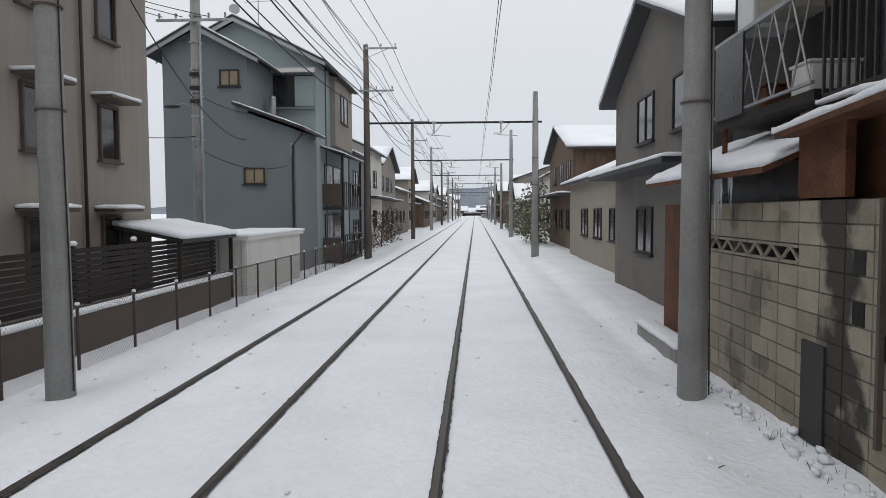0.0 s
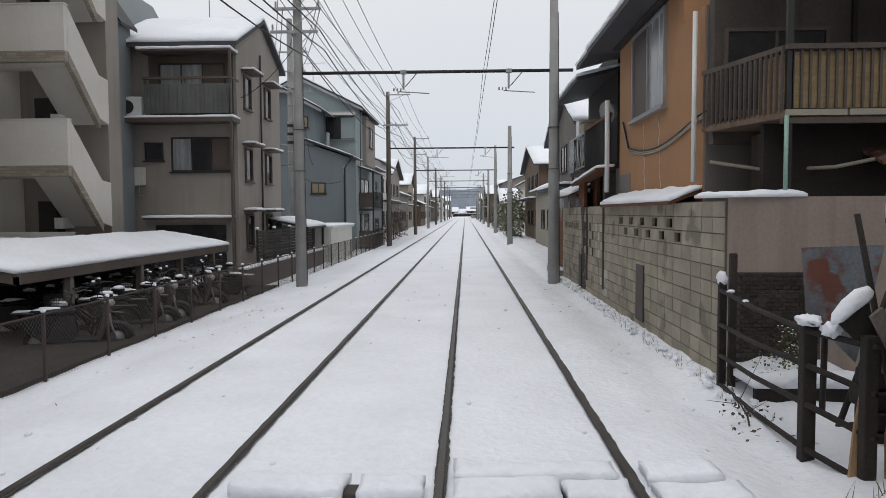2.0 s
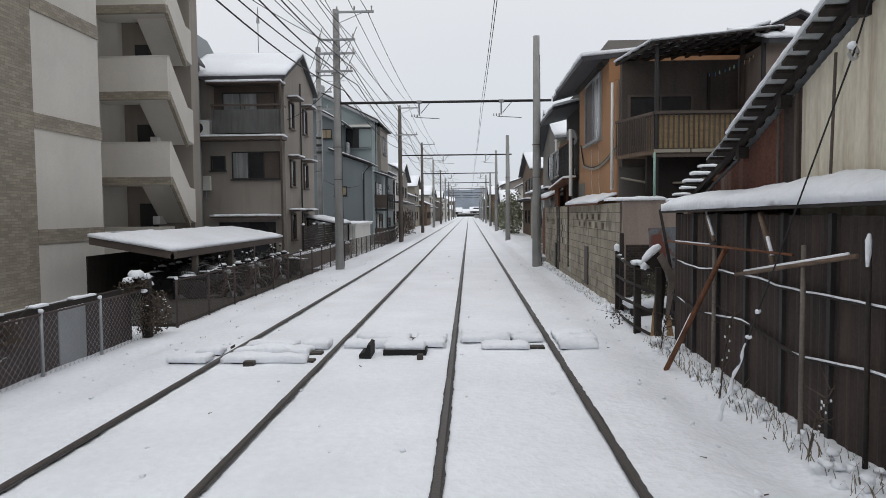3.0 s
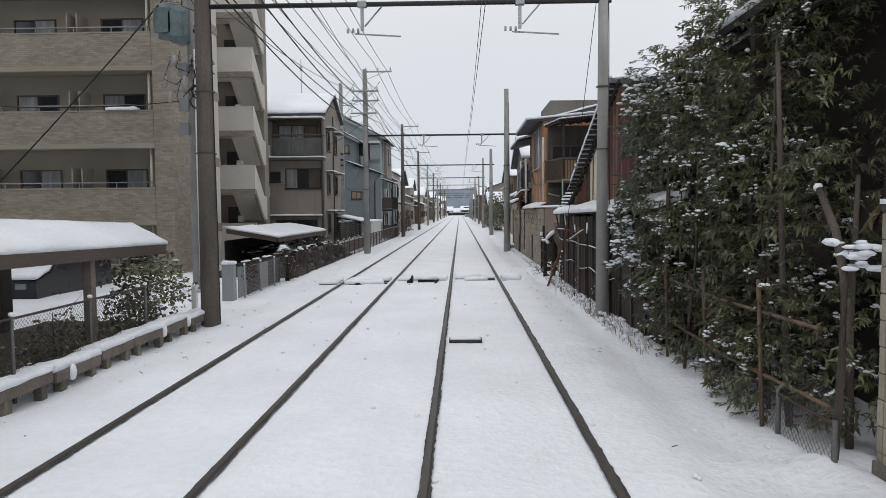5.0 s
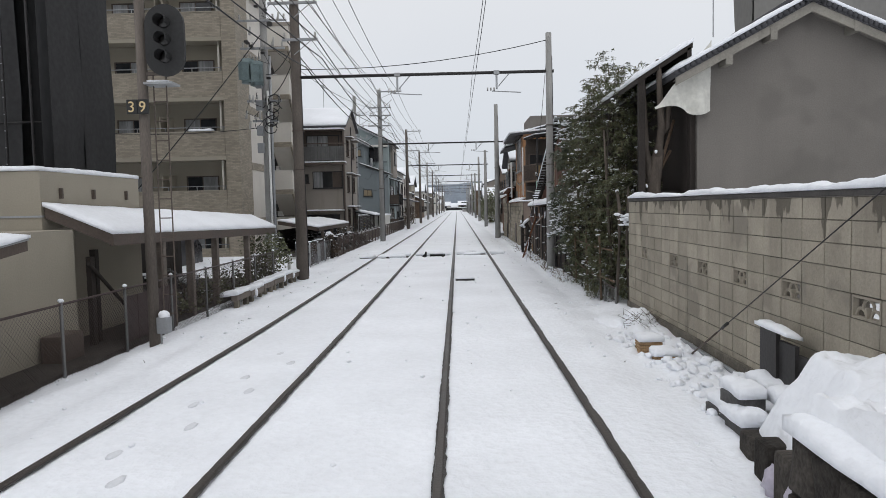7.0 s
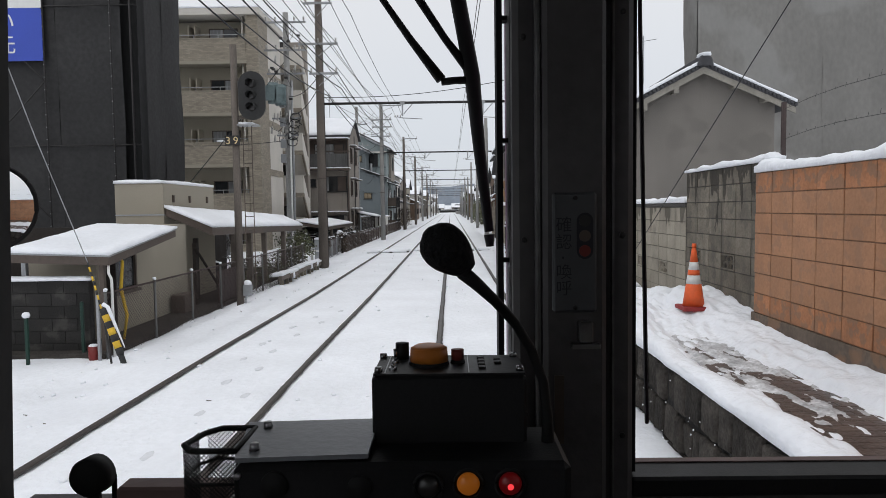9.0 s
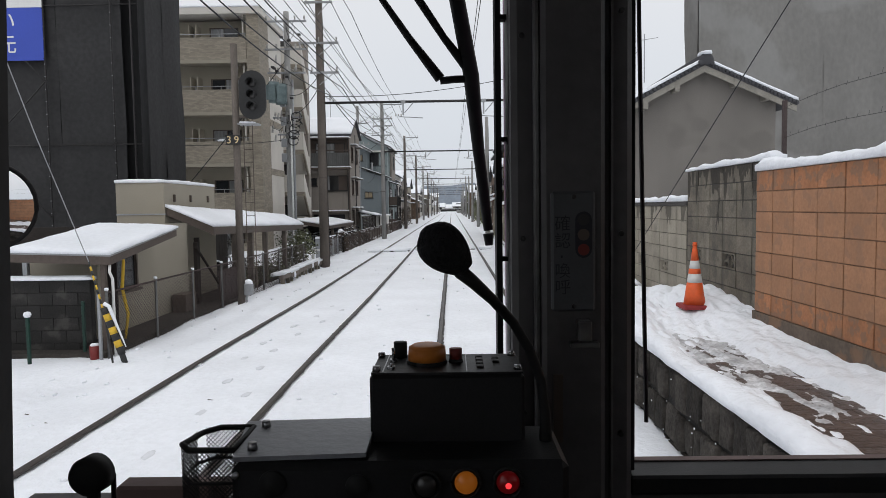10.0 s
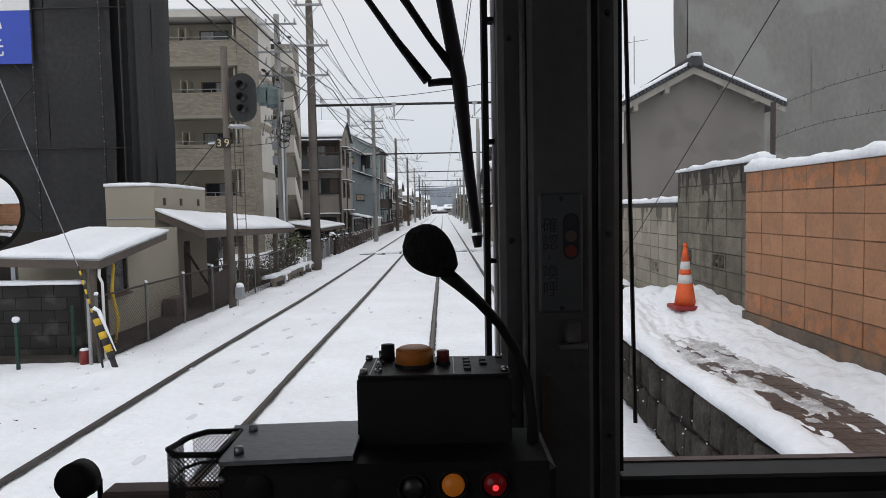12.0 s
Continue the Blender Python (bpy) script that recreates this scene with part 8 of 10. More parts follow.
mesh_fence(2.5, 20.7, 22.6, 0.95, 0.45, POST_STEEL, POST_STEEL, "low rusty wire mesh at the foot of the hedge", snow=False, base=-0.12, dia=0.07)
t = thing("pollarded_trunk", (3.25, 20.9, -0.2), "bare pollarded trunk with cut limbs and snow", "tree")
part("trunk", Shape().tube([(3.2, 20.95, -0.2), (3.25, 20.9, 1.2), (3.3, 20.95, 2.3), (3.4, 20.95, 3.0)], [0.16, 0.14, 0.13, 0.1], 10), BARK, t, "", True)
for pts, r in (([(3.3, 20.95, 2.2), (3.15, 21.0, 3.0), (3.1, 21.05, 4.5)], [0.1, 0.08, 0.06]), ([(3.36, 20.95, 2.7), (3.42, 20.85, 3.4), (3.36, 20.85, 4.7)], [0.09, 0.07, 0.05]), ([(3.38, 20.95, 2.9), (3.55, 20.9, 3.4), (3.6, 20.85, 4.1)], [0.08, 0.06, 0.05])):
    part("limb", Shape().tube(pts, r, 8), BARK, t, "", True)
for x, y, z in ((3.3, 20.8, 2.95), (3.15, 20.9, 2.3)):
    part("snow", Shape().ball((x, y, z), 0.03, 0.025, 0.035, 8, 0.3), SNOW, t, "", True)
leafy("evergreen_branch", "glossy dark evergreen branches with snow", [((3.2, 28.4, 3.2), (0.45, 0.9, 0.7)), ((2.9, 27.9, 2.3), (0.4, 0.6, 0.3)), ((3.0, 28.6, 1.9), (0.5, 0.9, 0.35))], 1500, 0.11, rg3, 0.16, [((3.3, 28.6, -0.2), (3.1, 28.2, 3.2), 0.05)])

# ---- brown sheet fence with props ----
t = thing("sheet_fence", (2.6, 31.0, -0.2), "long dark brown sheet-metal fence capped with snow", "fence")
for k in range(12):
    y = 25.6 + k * 0.88
    s = Shape()
    at = on_wall("-x", 2.6)
    nu = 22
    v = []
    for i in range(nu + 1):
        u = y + 0.87 * i / nu
        d = 0.009 * math.sin(i * 2 * math.pi / 3.6) + 0.02 * noise.noise(Vector((u * 1.2, 1, 1)))
        v += [at(u, -0.3, d), at(u, 1.88, d), at(u, 1.88, d - 0.02), at(u, -0.3, d - 0.02)]
    f = []
    for i in range(nu):
        a, b = i * 4, i * 4 + 4
        f += [(a, b, b + 1, a + 1), (a + 2, b + 2, b + 3, a + 3), (a + 1, b + 1, b + 2, a + 2), (a + 3, b + 3, b, a)]
    s.add(v, f)
    part("sheet", s, FENCE_SHEET, t)
    part("post", Shape().box(2.56, 2.6, y - 0.03, y + 0.03, -0.3, 1.9), TRIM_DARK, t)
for z, sag in ((0.72, 0.12), (1.22, 0.04)):
    # a slack twisted line of wire and cane that has caught the snow
    pts = [(2.545 + 0.012 * math.sin(i * 0.9), 25.7 + i * 0.2, z - sag * abs(math.sin(i * 0.2 * 1.19)) + 0.03 * noise.noise(Vector((i * 0.31, z, 3)))) for i in range(53)]
    r = part("rail", Shape().tube(pts, 0.02, 6), WOOD_DARK, t, "", True)
    run = []
    for i, p in enumerate(pts):
        if noise.noise(Vector((i * 0.23, z * 5, 8))) > -0.22 and i < 52:
            run.append((p[0] - 0.012, p[1], p[2] + 0.014 + 0.004 * math.sin(i * 2.3)))
            continue
        if len(run) > 2:
            part("snow", Shape().tube(run, [0.004] + [0.0105] * (len(run) - 2) + [0.004], 6), SNOW, r, "", True)
        run = []
cp = [(2.45, 25.5, 2.05), (2.9, 25.5, 2.2), (2.9, 36.2, 2.06), (2.45, 36.45, 1.92)]
rf = part("coping_roof", Shape().slab(cp, 0.03), WOOD_DARK, t)
part("snow", Shape().pillow([cp[0], cp[1], (2.9, 35.3, 2.07), cp[3]], 0.15, 0.12, 0.35, 0.03), SNOW, rf, "", True)
part("end_board", Shape().box(2.6, 2.7, 36.13, 36.18, -0.3, 1.9), WOOD_DARK, t)
for k, (p, q, r, m) in enumerate((((2.05, 34.7, -0.12), (2.5, 33.88, 1.52), 0.04, RUST), ((2.47, 34.2, -0.2), (2.47, 34.2, 1.48), 0.03, POST_BROWN), ((2.5, 34.3, 1.56), (2.52, 34.66, 1.9), 0.03, WOOD), ((2.44, 31.95, -0.2), (2.44, 31.95, 1.62), 0.03, POST_BROWN), ((2.42, 33.4, 1.23), (2.42, 31.1, 1.58), 0.026, WOOD), ((2.47, 32.6, 1.4), (2.5, 33.0, 1.9), 0.035, WOOD), ((2.46, 36.1, 1.48), (2.46, 32.2, 1.52), 0.018, RUST))):
    t = thing("timber_prop", tuple(p), "brown peeled pole propped against the sheet fence" if m is RUST else "old pole propped against the sheet fence", "prop", "props along the fence")
    part("pole", Shape().cyl(p, q, r * 0.85, r * 0.75, 8), RUST_POLE if m is RUST else m, t, "", True)
    part("snow", Shape().tube([tuple(Vector(p).lerp(Vector(q), 0.1) + Vector((0, 0, r))), tuple(Vector(p).lerp(Vector(q), 0.95 if abs(p[2] - q[2]) < 0.5 and p[1] - q[1] < 3 else 0.45) + Vector((0, 0, r)))], r * 0.55, 6), SNOW, t, "", True)

t = thing("fence_stake", (2.5, 31.07, -0.2), "thin dark stake at the sheet fence capped with snow", "stake")
part("stake", Shape().cyl((2.5, 31.07, -0.25), (2.49, 31.06, 1.66), 0.022, 0.018, 7), WOOD_DARK, t, "", True)
part("snow", Shape().tube([(2.47, 31.05, 1.5), (2.475, 31.05, 1.6), (2.48, 31.06, 1.7), (2.485, 31.06, 1.75)], [0.012, 0.022, 0.025, 0.01], 8), SNOW, t, "", True)

# broken post-and-rail yard fence
t = thing("yard_fence", (2.4, 37.4, -0.2), "broken dark timber fence with snow on its rails", "fence")
posts = ((2.46, 39.5, 1.16, 0.055), (2.5, 39.3, 1.5, 0.05), (2.28, 37.15, 1.06, 0.07), (2.48, 36.64, 1.05, 0.065))
for x, y, z, r in posts:
    part("post", Shape().box(x - r * 0.8, x + r * 0.8, y - r * 0.7, y + r * 0.7, -0.4, z, 0.015), WOOD_DARK, t)
for za, zb, zc in ((1.06, 1.0, 0.97), (0.66, 0.72, 0.62), (0.3, 0.4, 0.28), (-0.04, 0.03, -0.08)):
    part("rail", Shape().tube([(2.44, 39.5, za), (2.34, 38.3, (za + zb) / 2 - 0.02), (2.25, 37.12, zb), (2.5, 36.58, zc)], 0.026, 7), WOOD_DARK, t, "", True)
part("snow", Shape().ball((2.46, 39.5, 1.2), 0.06, 0.06, 0.08, 12, 0.3), SNOW, t, "", True)
for x, y, z, a, b in ((2.26, 37.1, 1.09, 0.1, 0.045), (2.33, 36.9, 1.05, 0.07, 0.06), (2.44, 39.2, 1.08, 0.04, 0.02), (2.36, 38.6, 1.05, 0.03, 0.015)):
    part("snow", Shape().ball((x, y, z), a, a * 1.2, b, 14, 0.28), SNOW, t, "", True)
t = thing("split_sheet", (2.6, 36.7, -0.2), "bent grey board split open over amber wood at the fence end", "board")
part("bent_sheet", Shape().prism([(2.52, 1.27), (2.74, 0.9), (2.63, 0.3), (2.58, 0.3), (2.62, 0.86), (2.44, 1.2)], "y", 36.56, 36.6), POST_BROWN, t)
part("dark_sheet", Shape().prism([(2.28, 1.14), (2.5, 1.33), (2.62, 0.86), (2.58, 0.3), (2.5, -0.3), (2.52, 0.9)], "y", 36.72, 36.75), WOOD_DARK, t)
part("split_board", Shape().prism([(2.41, 0.32), (2.5, 0.9), (2.52, 0.3), (2.5, -0.3), (2.36, -0.3)], "y", 36.69, 36.715), WOOD_PALE, t, "split amber board")
part("split_board", Shape().prism([(2.6, 0.32), (2.66, 0.3), (2.76, -0.3), (2.62, -0.3)], "y", 36.61, 36.64), WOOD_PALE, t, "split amber board")
part("snow", Shape().tube([(2.24, 36.72, 1.12), (2.28, 36.72, 1.17), (2.36, 36.72, 1.26), (2.45, 36.72, 1.335), (2.51, 36.72, 1.365), (2.54, 36.72, 1.36)], [0.012, 0.05, 0.062, 0.066, 0.05, 0.012], 12), SNOW, t, "", True)
t = thing("tin_sheet", (3.1, 38.2, 0.9), "dented blue-grey tin sheet streaked with rust", "metal sheet")
part("sheet", Shape().slab([(2.75, 38.15, 1.0), (3.15, 38.0, 0.55), (3.45, 38.1, 1.65), (2.72, 38.2, 1.62)], 0.012), TIN_RUSTY, t)
part("prop", Shape().cyl((3.0, 38.3, -0.3), (3.0, 38.25, 1.4), 0.03, n=6), WOOD_DARK, t)
for p, q, r in (((2.88, 37.9, -0.25), (3.35, 37.8, 1.35), 0.03), ((3.0, 36.95, -0.25), (2.62, 37.1, 1.95), 0.03), ((3.1, 37.5, 0.2), (3.4, 37.6, 1.2), 0.035)):
    t = thing("broken_branch", tuple(p), "broken dark pole leaning on the scrap pile", "pole", "poles on the scrap pile")
    part("pole", Shape().cyl(p, q, r, r * 0.8, 7), WOOD_DARK, t, "", True)
t = thing("scrap_pile", (3.2, 37.6, -0.2), "low pile of dark scrap timber dusted with snow", "scrap")
for k in range(4):
    z = -0.1 + k * 0.17
    part("plank", Shape().box(2.95 + 0.05 * (k % 2), 3.7, 37.35 + 0.04 * k, 37.75, z, z + 0.16, 0.02), WOOD_DARK, t)
t = thing("stone_planter", (3.0, 39.0, -0.2), "low dark planter bed under snow", "planter")
part("kerb", Shape().box(2.55, 3.7, 38.75, 38.85, -0.3, 0.12, 0.02), WOOD_DARK, t)
part("snow", Shape().pillow([(2.55, 38.75, 0.1), (3.7, 38.75, 0.1), (3.7, 39.6, 0.12), (2.55, 39.6, 0.12)], 0.14, 0.1, 0.5), SNOW, t, "", True)
leafy("garden_shrub", "small yellow-green shrub poking through snow", [((3.15, 39.2, 0.5), (0.22, 0.22, 0.28)), ((2.85, 39.0, 0.28), (0.25, 0.25, 0.15))], 230, 0.04, rg3, 0.3, [((3.15, 39.2, 0.0), (3.15, 39.2, 0.6), 0.012)], LEAF_PALE)
leafy("yard_scrub", "low scrub and debris under snow in the yard", [((2.2, 38.0, -0.05), (0.3, 0.6, 0.2))], 90, 0.05, rg3, 0.6, [((2.2, 38, -0.2), (2.1, 38.2, 0.2), 0.012)], TWIG, "scrub")

# ---- rusty shed with stepped eave ----
t = thing("iron_shed", (5.5, 34.5, -0.2), "tall rusty corrugated iron shed with snowy stepped eaves", "shed")
AT = on_wall("-x", 2.92)
def rake(y):
    """The eave line: easy at the foot, steeper higher up, falling again past the ridge."""
    if y < 29.56:
        return rake(29.56) - (29.56 - y) * 0.385
    return 2.06 + (36.63 - y) * 0.33 if y > 34.5 else 2.763 + (34.5 - y) * 0.40
for k in range(21):
    y = 28.15 + k * 0.407
    v, nu = [], 12
    out = 0.05 if k < 8 else 0.0
    for i in range(nu + 1):
        u = y + 0.407 * i / nu
        d = out + (0.006 if 8 <= k <= 11 else 0.014) * math.sin(i * math.pi / 1.5)
        v += [AT(u, -0.3, d), AT(u, rake(u) - 0.17, d)]
    m = PALE_SHEET if 8 <= k <= 11 else FENCE_SHEET if k == 12 else RUST_SHEET
    part("iron_sheet", Shape().add(v, [(2 * i, 2 * i + 2, 2 * i + 3, 2 * i + 1) for i in range(nu)]), m, t, "", True)
part("core", Shape().prism([(28.15, -0.3), (36.68, -0.3), (36.68, 1.8), (34.5, 2.55), (29.56, 4.5), (28.15, 3.95)], "x", 2.96, 7.4), WOOD_DARK, t)
for y in (31.42, 33.1, 33.5):
    part("seam_post", Shape().box(2.885, 2.92, y - 0.025, y + 0.025, 1.9, rake(y) - 0.2), TRIM_BROWN, t)
# bare snow-laden slats at the broken foot of the eave
for k in range(6):
    y = 36.62 - k * 0.27
    z = rake(y)
    st = part("slat", Shape().box(2.62 + 0.02 * (k % 3), 2.93, y - 0.05, y + 0.05, z - 0.03, z), WOOD_DARK, t)
    part("snow", Shape().pillow([(2.6 + 0.02 * (k % 3), y - 0.06, z), (2.86, y - 0.06, z), (2.86, y + 0.06, z), (2.6 + 0.02 * (k % 3), y + 0.06, z)], 0.045, 0.03, 0.5, 0.01), SNOW, st, "", True)
# then sheeted, on close-set dark battens, with a thin edge of snow
for ya, yb in ((35.0, 34.5), (34.5, 29.56)):
    za, zb = rake(ya), rake(yb)
    part("eave_sheet", Shape().slab([(2.63, yb, zb), (3.1, yb, zb), (3.1, ya, za), (2.63, ya, za)], 0.012), CLEAR_SHEET, t, "weathered translucent eave sheet")
    if ya < 35:
        part("snow", Shape().pillow([(2.61, yb, zb), (2.7, yb, zb), (2.7, ya - 0.2, za + 0.08), (2.61, ya - 0.2, za + 0.08)], 0.05, 0.03, 0.5, 0.005), SNOW, t, "", True)
k, y = 0, 34.95
while y > 29.7:
    z = rake(y) - 0.016
    part("batten", Shape().slab([(2.64, y - 0.055, z + 0.02), (2.94, y - 0.055, z + 0.02), (2.94, y + 0.055, z - 0.02), (2.64, y + 0.055, z - 0.02)], 0.035), WOOD_DARK, t)
    y -= 0.235 + 0.015 * math.sin(k * 2.1)
    k += 1
for ya, yb in ((36.75, 34.5), (34.5, 29.56)):
    part("rafter", Shape().slab([(2.82, ya, rake(ya) - 0.03), (2.87, ya, rake(ya) - 0.03), (2.87, yb, rake(yb) - 0.03), (2.82, yb, rake(yb) - 0.03)], 0.075), WOOD_DARK, t)
    part("roof", Shape().slab([(3.05, ya, rake(ya) + 0.03), (7.5, ya, rake(ya) + 0.03), (7.5, yb, rake(yb) + 0.03), (3.05, yb, rake(yb) + 0.03)], 0.05), ROOF, t)
for y in (33.3, 34.4, 31.9):
    part("bracket", Shape().box(2.8, 2.92, y - 0.05, y + 0.05, rake(y) - 0.24, rake(y) - 0.11), WOOD_DARK, t)
part("stay", Shape().cyl((2.86, 32.35, 2.2), (2.86, 32.3, 3.35), 0.014, n=6), TRIM_BROWN, t)

# ---- timber house with reed-screened balcony ----
t = thing("house", (5.0, 41.0, -0.2), "old house with a covered reed-screened balcony", "house")
# back wall darkened by colour for the shade of the balcony roof
part("wall", Shape().box(2.88, 5.36, 41.05, 41.25, 2.9, 5.18).box(3.4, 5.36, 40.3, 41.05, -0.4, 3.0), WALL_SHADED, t, "brown wall behind the balcony, roof shade put into its colour")
part("pink_wing", Shape().box(5.36, 10, 39.7, 41.2, -0.4, 5.2), STUCCO_PINK, t, "dull pink rendered wing")
window(t, "-y", 39.7, 6.1, 7.4, 3.6, 4.5, TRIM_GREY, (CURTAIN, CURTAIN))
rc = [(5.3, 39.4, 5.22), (10.3, 39.4, 5.22), (10.3, 41.5, 5.9), (5.3, 41.5, 5.9)]
rf = part("wing_roof", Shape().slab(rc, 0.1), ROOF, t)
part("snow", Shape().pillow(rc, 0.1, 0.25), SNOW, rf, "", True)
fl = part("balcony_floor", Shape().prism([(3.2, 39.66), (5.32, 39.66), (5.32, 41.04), (2.8, 41.04)], "z", 3.06, 3.15), WOOD, t)
SIDE = lambda u: (3.2 - 0.44 * u, 39.66 + 1.5 * u)
for a, b in ((3.2, 3.9), (3.93, 4.62), (4.65, 5.35)):
    part("balcony_edge", Shape().box(a, b, 39.62, 39.655, 3.08, 3.15), STUCCO_BEIGE, fl)
part("edge_beam", Shape().box(3.17, 5.35, 39.63, 39.7, 2.99, 3.055), TRIM_BROWN, fl)
part("balcony_edge", Shape().slab([(*SIDE(0), 3.12), (*SIDE(1), 3.12), (SIDE(1)[0] + 0.05, SIDE(1)[1], 3.12), (3.25, 39.66, 3.12)], 0.05), WOOD, fl)
for i in range(21):
    u = 3.27 + i * 0.1
    part("picket", Shape().box(u, u + 0.03, 39.64, 39.66, 3.17, 3.84), TRIM_BROWN, fl)
part("reed_screen", Shape().box(3.27, 5.3, 39.68, 39.70, 3.17, 3.82), REED, fl, "golden reed screen tied behind the pickets")
for i in range(17):
    x, y = SIDE((i + 0.5) / 17)
    part("picket", Shape().box(x - 0.015, x + 0.015, y - 0.015, y + 0.015, 3.13, 3.84), TRIM_BROWN, fl)
part("reed_screen", Shape().slab([(3.26, 39.72, 3.82), (3.14, 40.12, 3.82), (3.16, 40.12, 3.82), (3.28, 39.72, 3.82)], 0.66), REED, fl)
part("handrail", Shape().box(3.2, 5.35, 39.61, 39.69, 3.84, 3.9), TRIM_BROWN, fl)
part("handrail", Shape().slab([(3.18, 39.7, 3.9), (2.75, 41.16, 3.9), (2.83, 41.16, 3.9), (3.26, 39.7, 3.9)], 0.06), TRIM_BROWN, fl)
for x, y in ((3.25, 39.67), (5.32, 39.67)):
    part("balcony_post", Shape().box(x - 0.035, x + 0.035, y - 0.03, y + 0.03, 3.2 if x > 4 else 2.1, 5.16 if x < 4 else 5.38), TRIM_DARK, t)
part("green_pipe", Shape().cyl((3.2, 39.6, 2.1), (3.2, 39.6, 3.08), 0.025, n=8), TEAL_PIPE, t, "pale green plastic pipe", True)
rc = [(3.07, 39.4, 5.22), (5.65, 39.6, 5.5), (5.65, 41.4, 5.54), (2.78, 41.4, 5.24)]
bt = part("balcony_roof", Shape().slab(rc, 0.012), CLEAR_SHEET, t, "weathered translucent balcony roofing")
for k in range(10):
    u, q = 3.09 + k * 0.275, 2.8 + k * 0.305
    z = 5.18 + 0.107 * (u - 3.07)
    part("rafter", Shape().slab([(u, 39.42, z), (u + 0.05, 39.42, z), (q + 0.05, 41.4, z + 0.03), (q, 41.4, z + 0.03)], 0.06), WOOD_DARK, bt)
for k in range(5):
    y, x = 39.44 + k * 0.44, 3.06 - k * 0.065
    part("purlin", Shape().slab([(x, y, 5.205 + 0.005 * k), (5.6, y + 0.1, 5.478 + 0.007 * k), (5.6, y + 0.25, 5.48 + 0.007 * k), (x, y + 0.15, 5.207 + 0.005 * k)], 0.03), WOOD_DARK, bt)
part("snow", Shape().pillow(rc, 0.045, 0.2), SNOW, bt, "", True)
# matt charcoal panes instead of glass paint the window dark, as in shade
window(t, "-y", 41.05, 3.0, 4.4, 3.3, 4.45, TRIM_BROWN, (MESH_SEE, MESH_SEE))
part("door_post", Shape().box(4.7, 4.76, 41.0, 41.05, 3.15, 4.9), WOOD_DARK, t)
part("door_post", Shape().box(5.25, 5.33, 40.6, 40.68, 3.15, 5.4), TRIM_BROWN, t)
pg = random.Random(77)
line = [(4.5 + 0.09 * k, 40.3 - 0.02 * k, 4.74 + 0.035 * k - 0.004 * k * (9 - k) * 0.5) for k in range(10)]
ln = part("washing_line", Shape().tube(line, 0.004, 4), CABLE, t)
for x, y, z in line:
    if pg.random() < 0.8:
        q = pg.uniform(-0.02, 0.02)
        part("clothes_peg", Shape().box(x + q - 0.009, x + q + 0.009, y - 0.008, y + 0.008, z - pg.uniform(0.05, 0.08), z + 0.012), pg.choice((PEG_BLUE, TEAL_PIPE, SIGN_AMBER)), ln)
part("under_store", Shape().box(3.2, 5.3, 40.2, 40.295, 2.1, 3.05), WOOD_DARK, t)
part("tin_lean_to", Shape().slab([(4.4, 39.75, 2.55), (5.7, 39.75, 2.85), (5.7, 40.25, 3.02), (4.4, 40.25, 2.75)], 0.04), RUST_SHEET, t, "reddish tin lean-to edge")
part("waste_pipe", Shape().tube([(2.9, 41.2, 2.66), (3.45, 40.6, 2.5), (3.95, 39.95, 2.5), (5.2, 39.9, 2.75)], 0.025, 7), STUCCO_BEIGE, t, "", True)
t = thing("wall_return", (3.2, 40.1, -0.2), "dull pink rendered return wall with snow on top", "wall", kind="structure")
part("wall", Shape().box(2.58, 5.3, 39.57, 39.7, -0.4, 2.14), STUCCO_PINK, t)
part("brick_back", Shape().box(2.64, 3.62, 39.555, 39.572, 0.1, 1.26), MORTAR, t)
bm_ = Shape().box(0, 0.088, -0.012, 0.0, 0, 0.042, 0.003).mesh("brick", (0, 0, 0))
bm_.materials.append(BRICK_DARK)
for r in range(23):
    for c in range(10):
        x = 2.645 + c * 0.096 + (0.048 if r % 2 else 0)
        if x + 0.088 > 3.62:
            continue
        ob = new("brick", bm_)
        ob.parent = t
        ob.location = (x - 3.2, 39.555 - 40.1, 0.12 + r * 0.0495 + 0.2)
part("snow", Shape().pillow([(2.3, 39.5, 2.13), (3.42, 39.56, 2.135), (3.3, 39.72, 2.135), (2.3, 39.95, 2.13)], 0.075, 0.05, 0.6), SNOW, t, "", True)

# ---- long block wall under the ochre house ----
slots = [(41.9 + 0.8 * k, 1.8, "slot") for k in range(5)] + [(41.5 + 0.8 * k, 1.6, "slot") for k in range(5)]
truss = [(50.3 + 0.4 * k, 1.6, "truss") for k in range(6)]
vented = block_wall("wall_east_vented", "old grey block wall with slot vents and damp stains", 2.55, 39.7, 53.1, -0.1, 2.1, BLOCK_OLD, core=MORTAR_PALE, holes=slots + truss, snow=0.0)
t = thing("wall_hatch", (2.52, 43.5, 0.1), "brown steel hatch let into the block wall", "hatch")
part("panel", Shape().box(2.525, 2.552, 43.3, 43.8, 0.06, 1.04, 0.004), HATCH_BROWN, t)
t = thing("wall_hatch", (2.52, 49.75, 0.1), "dark grey steel door let into the block wall", "hatch")
part("panel", Shape().box(2.525, 2.552, 49.55, 49.95, -0.05, 0.85, 0.004), TRIM_DARK, t)
for y in (46.7, 48.75):
    t = thing("wall_channel", (2.5, y, 0.2), "rusted steel channel bolted up the wall face", "channel", "steel channels on the wall")
    part("channel", Shape().box(2.505, 2.552, y - 0.02, y + 0.02, 0.25, 2.1), TRIM_BROWN, t)
